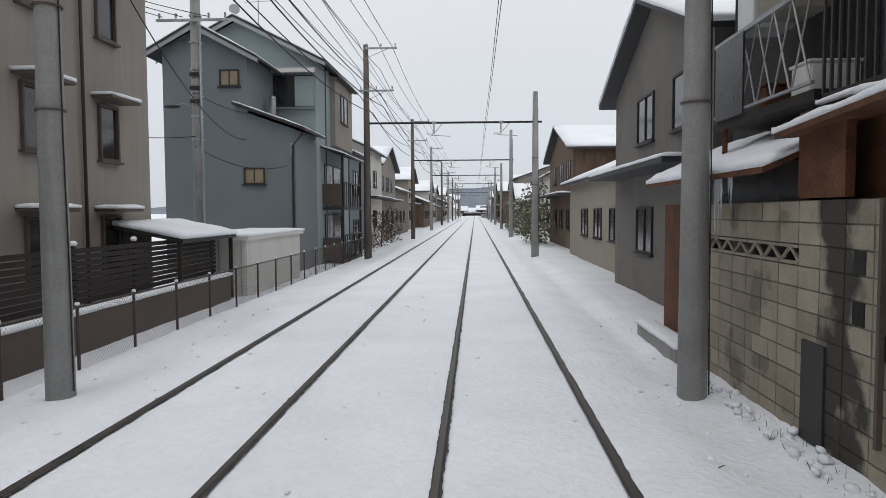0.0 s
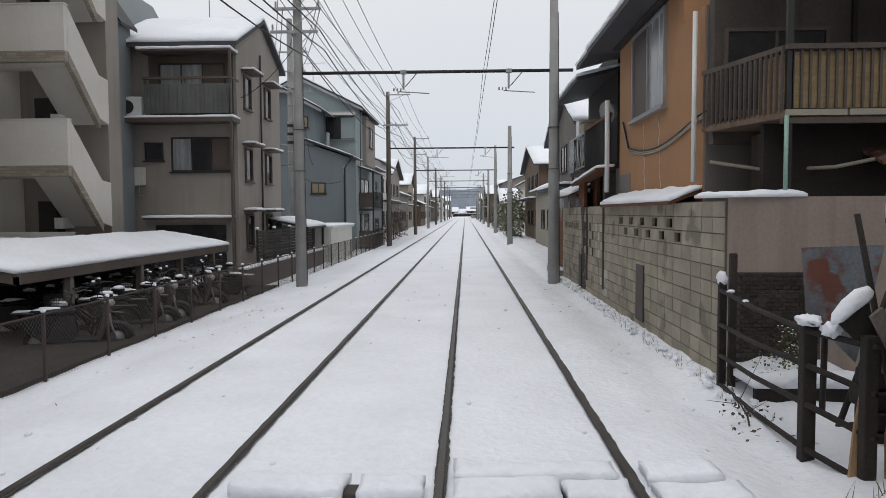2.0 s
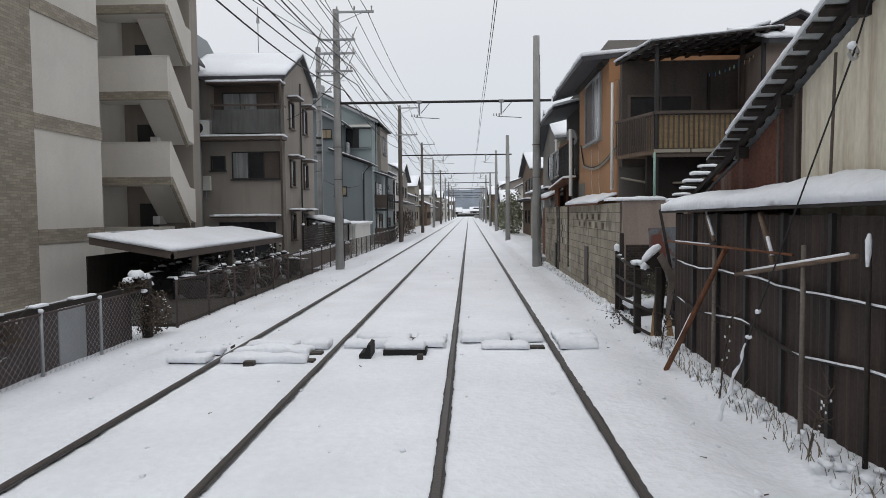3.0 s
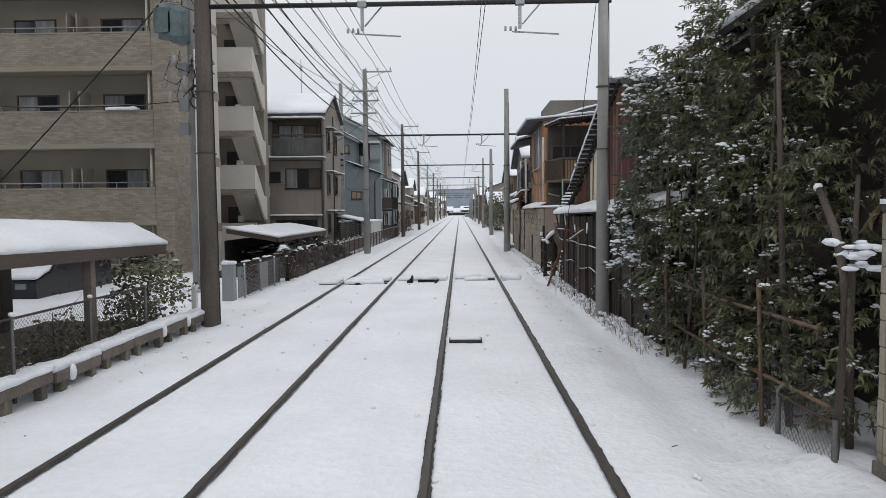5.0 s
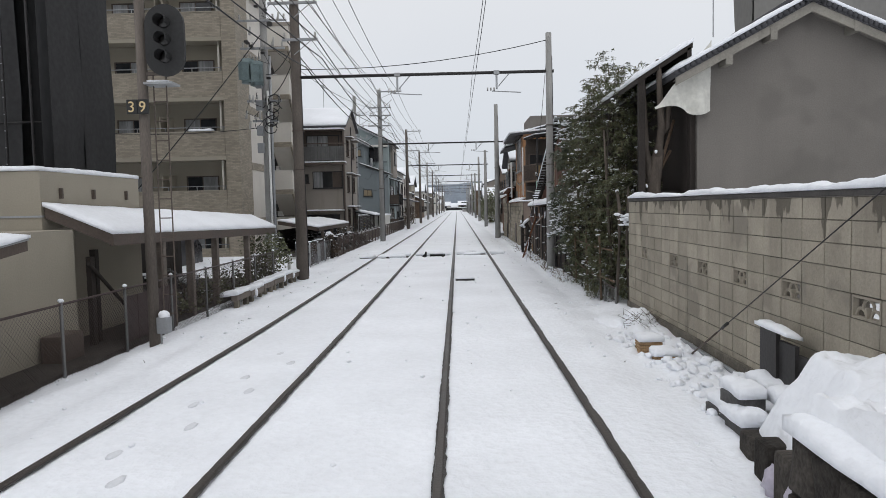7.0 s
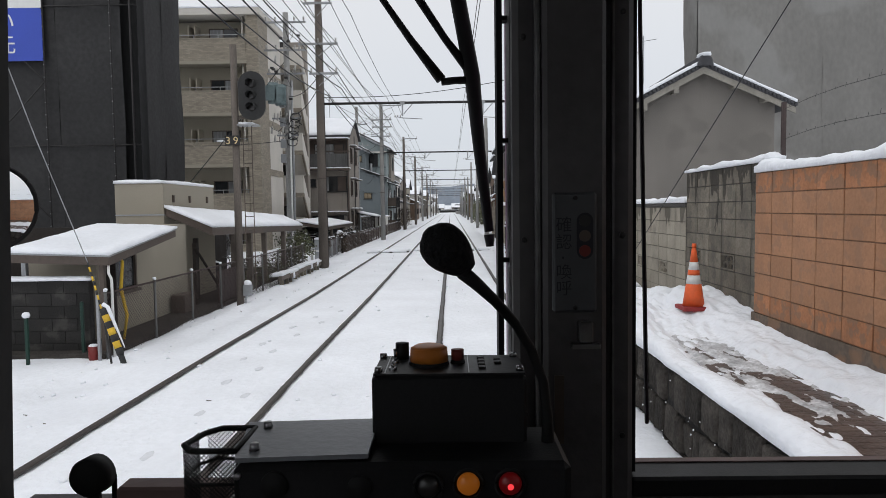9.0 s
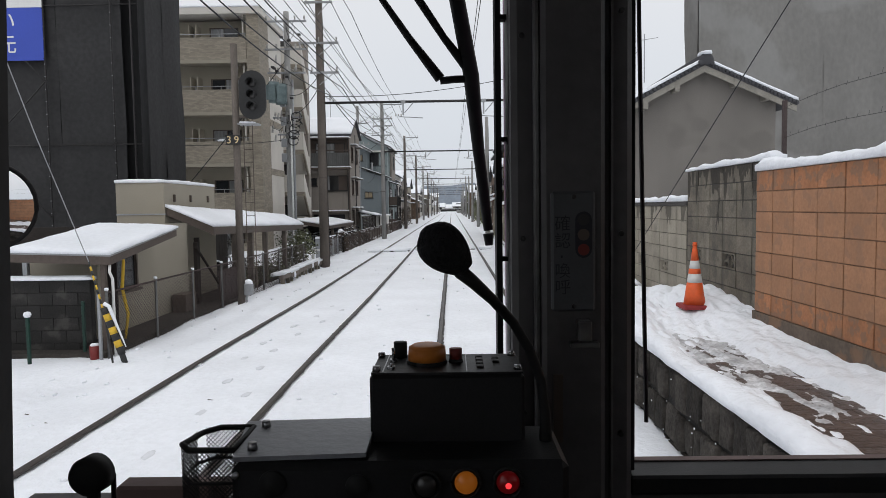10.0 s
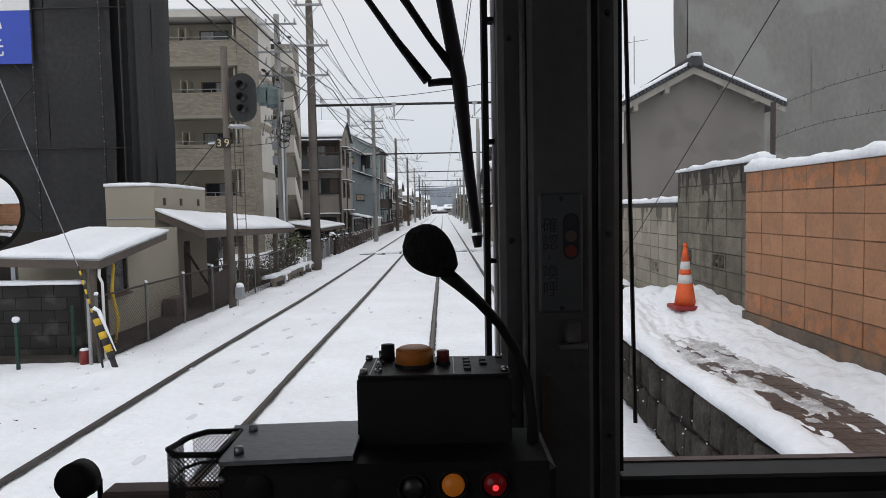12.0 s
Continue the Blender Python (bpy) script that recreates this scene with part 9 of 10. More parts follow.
def inlay(y, z, w, h, m, out):
    ob = new("block", block_mesh(w, h, m))
    ob.parent = vented
    ob.location = (out, y - 39.7, z + 0.1)


# half blocks let in chequerwise: black ones paint the shade of hollows, then pale fillings
for i in range(4):
    for j in range(4):
        if (i + j) % 2:
            continue
        inlay(47.98 + i * 0.34, 0.91 + j * 0.2, 0.17, 0.186, BLOCK_BLACK, -0.005)
        inlay(46.62 + i * 0.31, 0.91 + j * 0.2, 0.17, 0.186, BLOCK_PALE, -0.006)
for y, z, w in ((46.5, 0.51, 0.385), (46.5, 0.31, 0.385), (46.5, 0.11, 0.385), (46.3, 0.51, 0.19), (46.3, 0.11, 0.19), (45.9, 0.31, 0.385), (46.9, 0.31, 0.19), (44.7, 0.71, 0.385), (43.9, 0.11, 0.385), (45.1, 0.51, 0.385)):
    inlay(y + 0.007, z, w, 0.186, BLOCK_PALE if y > 46 else BLOCK_WARM, -0.0065)
inlay(50.7, 0.51, 0.385, 0.186, BLOCK_WARM, -0.0065)

t = thing("house", (5.0, 44.0, 2.0), "ochre stuccoed house with cracks and slack cables", "house")
part("wall", Shape().box(2.85, 8, 41.35, 42.3, -0.3, 4.86).box(2.85, 8, 42.3, 46.6, -0.3, 5.55), STUCCO_ORANGE, t, "cracked ochre stucco")
part("patched_render", Shape().box(2.842, 2.86, 45.6, 46.6, 2.25, 2.75), STUCCO_GREY, t)
# added sheet: shadow on this side of the ochre wall, done in grey-brown
part("side_cladding", Shape().box(2.87, 8, 41.32, 41.348, 1.9, 4.85), STUCCO_GREY, t, "grey-brown sheet that paints the shaded side")
window(t, "-x", 2.85, 43.15, 45.35, 3.75, 5.4, GALV, (CURTAIN, TRIM_BROWN), 0.06)
ck = Shape()
for y0, z0, n in ((44.6, 3.6, 12), (43.6, 3.65, 9), (43.5, 2.75, 5)):
    pts = [(2.846, y0 + 0.04 * math.sin(i * 1.7) - 0.012 * i, z0 - i * 0.11) for i in range(n)]
    ck.tube(pts, 0.006, 4)
part("filled_crack", ck, STUCCO_WHITE, t)
for k in range(3):
    pts = [(2.82, 46.2 - 0.5 * i - 0.01 * k, 3.3 + 0.03 * k - 0.28 * math.sin(math.pi * min(1, i / 9.5)) + (0.5 if i == 0 else 0)) for i in range(11)]
    part("slack_cable", Shape().tube(pts, 0.016, 5), STUCCO_BEIGE if k < 2 else CABLE, t, "", True)
pl = [(2.4, 41.4, 2.12), (2.86, 41.4, 2.3), (2.86, 46.4, 2.3), (2.4, 46.4, 2.12)]
ev = part("eave", Shape().slab(pl, 0.05), RUST, t)
part("snow", Shape().pillow(pl, 0.09, 0.12, 0.4), SNOW, ev, "", True)
part("downpipe", Shape().cyl((2.75, 41.45, 2.4), (2.75, 41.45, 4.8), 0.035, n=10), WHITE_PAINT, t, "", True)
part("soffit_beam", Shape().box(2.7, 2.86, 42.3, 46.6, 5.45, 5.58), WOOD_DARK, t)
rf = part("roof", Shape().slab([(2.2, 42.25, 5.56), (8.4, 42.25, 6.1), (8.4, 47, 6.1), (2.2, 47, 5.56)], 0.1), ROOF, t)
part("snow", Shape().pillow([(2.2, 42.25, 5.57), (8.4, 42.25, 6.11), (8.4, 47, 6.11), (2.2, 47, 5.57)], 0.12, 0.4), SNOW, rf, "", True)


t = thing("house", (10.6, 52.0, 0.0), "dull pink gabled house with a small vent behind the yard", "house")
part("wall", Shape().prism([(8.6, -0.3), (12.6, -0.3), (12.6, 7.55), (10.6, 8.5), (8.6, 7.55)], "y", 49.75, 56), STUCCO_PINK, t)
for a, b in (((8.2, 7.4), (10.6, 8.56)), ((13.0, 7.4), (10.6, 8.56))):
    rc = [(a[0], 49.4, a[1]), (b[0], 49.4, b[1]), (b[0], 56.3, b[1]), (a[0], 56.3, a[1])]
    rf = part("roof", Shape().slab(rc, 0.12), ROOF, t)
    part("snow", Shape().pillow(rc, 0.08, 0.2), SNOW, rf, "", True)
part("vent", Shape().box(10.95, 11.3, 49.72, 49.76, 7.75, 8.05), TRIM_DARK, t)


def rail_balcony(t, x, y0, y1, z, h, panel, m):
    fl = part("balcony", Shape().box(x, x + 1.0, y0, y1, z - 0.1, z), WOOD_DARK, t)
    part("handrail", Shape().box(x - 0.02, x + 0.05, y0, y1, z + h, z + h + 0.06), RUST, fl)
    n = int((y1 - y0) / 0.13)
    for k in range(n + 1):
        y = y0 + (y1 - y0) * k / n
        part("baluster", Shape().box(x, x + 0.025, y - 0.012, y + 0.012, z, z + h), m, fl)
    if panel:
        part("panel", Shape().box(x + 0.03, x + 0.05, y0 + 0.1, y1 - 0.8, z, z + h * 0.85), panel, fl)
    part("snow", Shape().pillow([(x - 0.06, y0, z - 0.1), (x + 0.02, y0, z - 0.1), (x + 0.02, y1, z - 0.1), (x - 0.06, y1, z - 0.1)], 0.06, 0.1, 0.4, 0), SNOW, fl, "", True)
    return fl


t = thing("house", (5.0, 48.5, 2.0), "run-down house with dark railed balcony over the wall", "house")
part("wall", Shape().box(3.7, 8, 46.62, 50.2, -0.3, 7.0), STUCCO_GREY, t)
rail_balcony(t, 2.68, 46.8, 50.0, 3.05, 1.05, CAR_DARK, TRIM_DARK)
for wx, wy0, wy1 in ((2.95, 46.62, 47.4), (2.95, 48.6, 48.9), (2.9, 49.4, 50.2)):
    part("ground_wall", Shape().box(wx, 3.7, wy0, wy1, -0.3, 2.95), STUCCO_GREY, t)
part("window_recess", Shape().box(3.3, 3.4, 47.4, 49.4, 2.1, 2.9), CAR_DARK, t)
part("rusty_shutter", Shape().box(2.82, 2.9, 49.0, 49.9, 2.1, 2.85), RUST, t)
pl = [(2.35, 46.7, 2.93), (2.75, 46.7, 2.96), (2.75, 50.2, 2.75), (2.35, 50.2, 2.72)]
ev = part("eave", Shape().slab(pl, 0.05), RUST, t)
part("snow", Shape().pillow(pl, 0.09, 0.12, 0.4), SNOW, ev, "", True)
part("downpipe", Shape().cyl((2.6, 46.7, 2.4), (2.6, 46.7, 4.4), 0.055, n=10), WHITE_PAINT, t, "", True)
sd = part("satellite_dish", Shape().cyl((2.75, 47.5, 4.25), (2.85, 47.55, 4.28), 0.26, 0.2, 16), TRIM_GREY, t)
window(t, "-x", 3.7, 47.2, 49.2, 3.3, 5.0, TRIM_GREY, (CURTAIN, None))
rf = part("roof", Shape().slab([(2.5, 46.6, 5.9), (8.4, 46.6, 7.4), (8.4, 50.3, 7.4), (2.5, 50.3, 5.9)], 0.1), ROOF, t)
part("snow", Shape().pillow([(2.5, 46.6, 5.91), (8.4, 46.6, 7.41), (8.4, 50.3, 7.41), (2.5, 50.3, 5.91)], 0.12, 0.4), SNOW, rf, "", True)

t = thing("house", (5.0, 52.0, 2.0), "shabby house with a cluttered lattice balcony and icicles", "house")
part("wall", Shape().box(3.6, 8, 50.22, 54.6, -0.3, 6.4), WOOD_DARK, t)
fl = part("balcony", Shape().box(2.75, 3.7, 50.3, 52.9, 3.05, 3.15), WOOD_DARK, t)
part("handrail", Shape().box(2.72, 2.78, 50.3, 52.9, 4.1, 4.15).box(2.72, 2.76, 50.3, 52.9, 3.2, 3.23), GALV, fl)
for k in range(6):
    y = 50.35 + k * 0.42
    part("lattice", Shape().cyl((2.74, y, 3.2), (2.74, y + 0.4, 4.1), 0.012, n=5).cyl((2.74, y + 0.4, 3.2), (2.74, y, 4.1), 0.012, n=5), GALV, fl)
part("screen", Shape().box(2.7, 2.72, 51.9, 52.8, 3.15, 4.1), CAR_DARK, fl)
for k, (y, w, h, m) in enumerate(((50.6, 0.4, 0.3, WHITE_PAINT), (51.2, 0.6, 0.35, STUCCO_BEIGE), (52.0, 0.5, 0.5, WHITE_PAINT), (51.6, 0.25, 0.25, RUST))):
    z = 4.16 if k in (1, 2) else 3.16
    cr = thing("storage_box", (3.1, y + w / 2, z), "weathered plastic storage box on the balcony", "box", "boxes on the balcony")
    part("body", Shape().box(2.85, 3.35, y, y + w, z, z + h, 0.03), m, cr)
    part("lid", Shape().box(2.83, 3.37, y - 0.02, y + w + 0.02, z + h, z + h + 0.03, 0.01), m, cr)
part("prop_post", Shape().cyl((2.8, 52.7, 2.2), (2.8, 52.7, 3.05), 0.035, n=8), RUST, t)
pl = [(2.25, 50.2, 2.42), (3.6, 50.2, 3.0), (3.6, 54.5, 3.0), (2.25, 54.5, 2.42)]
ev = part("lower_roof", Shape().slab(pl, 0.06), RUST, t)
part("snow", Shape().pillow(pl, 0.1, 0.15, 0.4), SNOW, ev, "", True)
part("dark_loft", Shape().box(2.7, 3.6, 50.25, 53.0, 2.1, 2.5), CAR_DARK, t)
part("rust_panel", Shape().box(2.56, 2.64, 49.0 + 0.35, 50.15, 2.12, 2.9), RUST, t, "bent rusty iron panel")
for k in range(26):
    y = 50.9 + rg3.uniform(0, 1.7)
    L = rg3.uniform(0.1, 0.75) * (1 if abs(y - 51.6) < 0.5 else 0.5)
    part("icicle", Shape().cyl((2.27, y, 2.38), (2.27 + rg3.uniform(-0.01, 0.01), y, 2.38 - L), 0.018, 0.002, 6), ICE, ev, "", True)
rf = part("roof", Shape().slab([(2.5, 50.2, 5.6), (8.4, 50.2, 7.0), (8.4, 54.8, 7.0), (2.5, 54.8, 5.6)], 0.1), ROOF, t)
part("snow", Shape().pillow([(2.5, 50.2, 5.61), (8.4, 50.2, 7.01), (8.4, 54.8, 7.01), (2.5, 54.8, 5.61)], 0.12, 0.4), SNOW, rf, "", True)
t = thing("sheet_door", (2.6, 54.2, 0.0), "orange rusted sheet-iron door in the alley wall", "door")
part("leaf", Shape().box(2.6, 2.66, 53.2, 54.7, 0.15, 2.1), RUST, t)
part("step", Shape().box(2.3, 2.62, 53.0, 55.2, -0.3, 0.12), CONCRETE, t)
part("snow", Shape().pillow([(2.28, 53.0, 0.12), (2.6, 53.0, 0.12), (2.6, 55.2, 0.12), (2.28, 55.2, 0.12)], 0.08, 0.1), SNOW, t, "", True)

# stay wire of the far-side pole, with a strain insulator
t = thing("stay_wire", (2.1, 32.3, -0.1), "steel stay wire with a white strain insulator", "wire")
foot, eye_, top_ = Vector((1.95, 32.6, -0.15)), Vector((2.17, 30.75, 3.0)), Vector((2.33, 28.8, 6.9))
part("strand", Shape().tube([tuple(foot), tuple(eye_), tuple(top_)], 0.007, 6), CABLE, t, "", True)
ring = [tuple(eye_ + Vector((0.028 * math.cos(a), 0, 0.042 * math.sin(a)))) for a in [i * math.pi / 6 for i in range(13)]]
part("insulator", Shape().tube(ring, 0.013, 6), INSULATOR, t, "white porcelain insulator", True)
part("snow", Shape().ball((2.155, 30.74, 3.05), 0.03, 0.03, 0.03, 8, 0.2), SNOW, t, "", True)
crust = [tuple(foot.lerp(eye_, 0.02 * i) + Vector((0.012 * math.sin(i * 1.3), 0, 0))) for i in range(15)]
part("snow", Shape().tube(crust, [0.022 - 0.0008 * i + 0.005 * math.sin(i * 2.2) for i in range(15)], 7), SNOW, t, "frozen crust of snow on the guard rod", True)
for u in (0.3, 0.38):
    part("snow", Shape().ball(tuple(foot.lerp(eye_, u)), 0.03, 0.03, 0.022, 8, 0.2), SNOW, t, "", True)
# withered stalks crusted with snow along the fence
for x, y, h in ((2.2, 33.0, 0.95), (2.25, 31.2, 0.6), (2.3, 35.6, 0.5), (2.2, 29.0, 0.7)):
    t = thing("withered_stalk", (x, y, -0.1), "withered stalk crusted with snow", "plant", "stalks along the fence")
    s = Shape().tube([(x, y + 0.25, -0.15), (x, y + 0.1, h * 0.5), (x + 0.03, y - 0.1, h)], [0.012, 0.009, 0.005], 5)
    for _ in range(16):
        z = rg3.uniform(0.1, h)
        s.tube([(x, y + 0.2 - 0.3 * z / h, z), (x + rg3.uniform(-0.15, 0.15), y + rg3.uniform(-0.3, 0.3), z + rg3.uniform(0, 0.15))], [0.005, 0.002], 4)
    part("stem", s, TWIG, t)
    w = Shape()
    for _ in range(9):
        z = rg3.uniform(0.0, h * 0.8)
        w.ball((x + rg3.uniform(-0.04, 0.04), y + 0.2 - 0.3 * z / h, z), 0.008, 0.012, 0.014, 6, 0.3)
    tagged(part("snow", w, SNOW, t, "", True), kind="stuff")

# ---- the halted tram: end cab ----
tram = thing("tram", (0, 0, 0), "tram halted on the track, its dark driving cab open-fronted", "tram")
WY = 3.60
# front wall round the three windows
part("front_wall", Shape().prism([(-1.24, 0.95), (-1.205, 0.95), (-1.190, 1.6), (-1.156, 2.46), (-1.156, 2.75), (-1.24, 2.75)], "y", WY, WY + 0.06), CAB_PAINT, tram, "dark painted window post")
for x0, x1, z0, z1 in ((-1.156, -0.432, 0.95, 1.60), (-1.156, -0.432, 2.46, 2.75), (-0.432, -0.268, 0.95, 2.75), (-0.268, 0.62, 0.95, 1.62), (-0.268, 0.62, 2.46, 2.75), (0.62, 1.22, 0.95, 2.75)):
    part("front_wall", Shape().box(x0, x1, WY, WY + 0.06, z0, z1), CAB_PAINT, tram)
skin = Shape()
skin.box(-1.25, -1.205, WY + 0.063, WY + 0.085, 0.45, 2.9).box(-1.185, -0.432, WY + 0.063, WY + 0.085, 0.45, 1.58).box(-1.185, -0.432, WY + 0.063, WY + 0.085, 2.48, 2.9)
skin.box(-0.432, -0.268, WY + 0.063, WY + 0.085, 0.45, 2.9).box(-0.268, 0.62, WY + 0.063, WY + 0.085, 0.45, 1.63).box(-0.268, 0.62, WY + 0.063, WY + 0.085, 2.48, 2.9).box(0.62, 1.25, WY + 0.063, WY + 0.085, 0.45, 2.9)
part("front_skin", skin, TRAM_GREEN, tram, "plum painted outer skin")
for x in (-1.25, 1.19):
    sw = Shape().box(x, x + 0.06, -9.0, WY, 0.45, 1.7).box(x, x + 0.06, -9.0, WY, 2.5, 2.9)
    for y0, y1 in ((-9.0, -8.2), (-6.4, -6.2), (-4.4, -4.2), (-2.4, -2.2), (-0.4, -0.2), (1.2, 1.6), (2.9, WY)):
        sw.box(x, x + 0.06, y0, y1, 1.7, 2.5)
    part("side_wall", sw, CAB_PAINT, tram, "panelled tram side with a row of windows")
part("floor", Shape().box(-1.19, 1.19, -9.0, WY, 0.85, 0.95), CAB_PAINT, tram)
part("rear_wall", Shape().box(-1.25, 1.25, -9.06, -9.0, 0.45, 2.9), CAB_PAINT, tram)
part("cab_partition", Shape().box(-1.19, -0.25, 1.35, 1.4, 0.95, 1.6).box(0.45, 1.19, 1.35, 1.4, 0.95, 1.6).box(-1.19, 1.19, 1.35, 1.4, 2.5, 2.9).box(-0.31, -0.25, 1.35, 1.4, 1.6, 2.5).box(0.45, 0.51, 1.35, 1.4, 1.6, 2.5), CAB_PAINT, tram)
part("roof", Shape().prism([(-1.25, 2.9), (1.25, 2.9), (1.1, 3.1), (0.6, 3.22), (-0.6, 3.22), (-1.1, 3.1)], "y", -9.06, WY + 0.085), TRIM_GREY, tram)
part("underframe", Shape().box(-0.9, 0.9, -8.6, 3.3, 0.62, 0.85), CAR_DARK, tram)
for y in (1.2, -0.6, -5.4, -7.2):
    ax = part("wheelset", Shape().cyl((-0.85, y, 0.33), (0.85, y, 0.33), 0.06, n=10), CAR_DARK, tram, "", True)
    for x in (-0.78, 0.66):
        part("wheel", Shape().cyl((x, y, 0.33), (x + 0.12, y, 0.33), 0.33, n=24), RAIL, ax, "", True)
for y in (0.3, -6.3):
    part("bogie_frame", Shape().box(-0.95, -0.85, y - 1.2, y + 1.2, 0.3, 0.6).box(0.85, 0.95, y - 1.2, y + 1.2, 0.3, 0.6).box(-0.85, 0.85, y - 0.2, y + 0.2, 0.45, 0.62), CAR_DARK, tram)

# window rims, glazing bars, sills
part("window_gasket", Shape().box(-0.449, -0.441, WY + 0.01, WY + 0.05, 1.6, 2.46), RUBBER, tram)
gs = Shape()
for z in (1.62, 1.78, 1.95, 2.12, 2.29):
    gs.box(-0.4405, -0.4325, WY + 0.02, WY + 0.04, z, z + 0.006)
part("gasket_clip", gs, RUBBER, tram)
part("window_gasket", Shape().prism([(-1.193, 1.58), (-1.183, 1.58), (-1.149, 2.46), (-1.168, 2.46)], "y", WY - 0.015, WY + 0.05), RUBBER, tram)
part("window_gasket", Shape().box(-0.268, -0.260, WY - 0.01, WY + 0.05, 1.655, 2.46), RUBBER, tram)
part("window_sill", Shape().box(-0.268, 0.62, WY - 0.02, WY + 0.06, 1.622, 1.650, 0.004), CAB_BLACK, tram)
part("sill_seal", Shape().box(-0.26, 0.62, WY + 0.035, WY + 0.05, 1.6505, 1.6522), BROWN_LEDGE, tram, "thin reddish sealing strip")
part("corner_post", Shape().prism([(-1.24, 0.95), (-1.21, 0.95), (-1.172, 2.75), (-1.24, 2.75)], "y", WY - 0.05, WY - 0.002), CAB_PAINT, tram)
# centre pillar
pc = part("pillar_cover", Shape().box(-0.432, -0.272, WY - 0.045, WY - 0.002, 0.95, 2.75, 0.008), CAB_PAINT, tram)
part("edge_strip", Shape().box(-0.4045, -0.397, WY - 0.065, WY - 0.046, 0.95, 2.75, 0.002), CAB_ALU, pc, "worn bare metal edge strip")
part("door_panel", Shape().box(-0.3965, -0.315, WY - 0.075, WY - 0.046, 0.95, 2.75, 0.006), CAB_PAINT, pc)
part("edge_strip", Shape().box(-0.3035, -0.3005, WY - 0.055, WY - 0.046, 0.95, 2.75), CAB_ALU, pc)
for x, z in ((-0.418, 1.985), (-0.418, 2.25), (-0.418, 1.75), (-0.288, 1.99), (-0.288, 1.72), (-0.288, 2.28)):
    part("screw", Shape().cyl((x, WY - 0.046, z), (x, WY - 0.0495, z), 0.0042, 0.0035, 10), TRIM_DARK, pc, "", True)
part("latch_block", Shape().box(-0.3535, -0.336, WY - 0.095, WY - 0.076, 1.855, 1.882, 0.002).box(-0.362, -0.325, WY - 0.088, WY - 0.076, 1.846, 1.853, 0.001), CAB_ALU, pc, "small worn metal latch")
part("label_strip", Shape().box(-0.383, -0.371, WY - 0.078, WY - 0.0755, 1.72, 1.81), TRIM_BROWN, pc)
# instruction plate with characters and a signal picture
pt = part("instruction_plate", Shape().box(-0.386, -0.330, WY - 0.086, WY - 0.0765, 1.893, 2.046, 0.003), PLATE_SIGN, tram, "grey instruction plate with dark characters")
for k, (ch, z) in enumerate((("確", 1.998), ("認", 1.976), ("喚", 1.938), ("呼", 1.917))):
    part("lettering", lettering(ch, 0.021, (-0.3825, WY - 0.0862, z), depth=0.0004), PLATE_INK, pt)
part("dot", Shape().box(-0.3745, -0.372, WY - 0.0868, WY - 0.0862, 1.962, 1.965), PLATE_INK, pt)
oval = [(-0.3455 + 0.0105 * math.cos(a), 2.010 + 0.0105 * math.sin(a)) for a in [i * math.pi / 8 for i in range(9)]] + [(-0.3455 + 0.0105 * math.cos(a), 1.972 + 0.0105 * math.sin(a)) for a in [math.pi + i * math.pi / 8 for i in range(9)]]
sp = part("signal_picture", Shape().prism(oval, "y", WY - 0.0868, WY - 0.0862), PLATE_INK, pt)
for z, m in ((2.010, TRIM_DARK), (1.991, TRIM_BROWN), (1.972, BUTTON_RED)):
    part("disc", Shape().cyl((-0.3455, WY - 0.0868, z), (-0.3455, WY - 0.0872, z), 0.0075, n=14), m, sp)
for z in (2.039, 1.900):
    part("rivet", Shape().cyl((-0.358, WY - 0.0866, z), (-0.358, WY - 0.089, z), 0.003, n=10), TRIM_DARK, pt, "", True)

# desk
ds = part("desk", Shape().box(-1.18, -0.45, 3.42, WY - 0.003, 0.95, 1.56, 0.01).box(-0.86, -0.41, 3.215, 3.42, 0.95, 1.60, 0.01), CAB_BLACK, tram, "black driver's desk")
con = part("console", Shape().box(-0.704, -0.415, 3.215, 3.315, 1.60, 1.812, 0.006), CAB_BLACK, tram, "black crackle-painted console")
part("cover_plate", Shape().add([(-0.702, 3.217, 1.8135), (-0.588, 3.217, 1.8165), (-0.588, 3.312, 1.8175), (-0.717, 3.312, 1.8150), (-0.702, 3.217, 1.8175), (-0.588, 3.217, 1.8205), (-0.588, 3.312, 1.8215), (-0.717, 3.312, 1.8190)], [(0, 3, 2, 1), (4, 5, 6, 7), (0, 1, 5, 4), (1, 2, 6, 5), (2, 3, 7, 6), (3, 0, 4, 7)]), CAB_TOP, con, "satin grey cover plate")
for x, y in ((-0.694, 3.295), (-0.690, 3.235)):
    part("screw", Shape().cyl((x, y, 1.818), (x, y, 1.8245), 0.0045, 0.004, 10), SCREW, con, "", True)
box = part("switch_box", Shape().box(-0.590, -0.447, 3.268, 3.348, 1.80, 1.874, 0.003), CAB_BLACK, tram, "black switch box")
part("top_plate", Shape().box(-0.5885, -0.4485, 3.2695, 3.3465, 1.8742, 1.8762), CAB_BLACK, box)
part("panel_groove", Shape().box(-0.5785, -0.5775, 3.272, 3.345, 1.8763, 1.8768).box(-0.5005, -0.4995, 3.272, 3.345, 1.8763, 1.8768).box(-0.578, -0.5, 3.3435, 3.3445, 1.8763, 1.8768), TRIM_GREY, box)
for x, y in ((-0.5845, 3.279), (-0.5855, 3.338), (-0.4525, 3.279), (-0.4535, 3.338)):
    part("screw", Shape().cyl((x, y, 1.876), (x, y, 1.8805), 0.004, 0.0035, 10), SCREW, box, "", True)
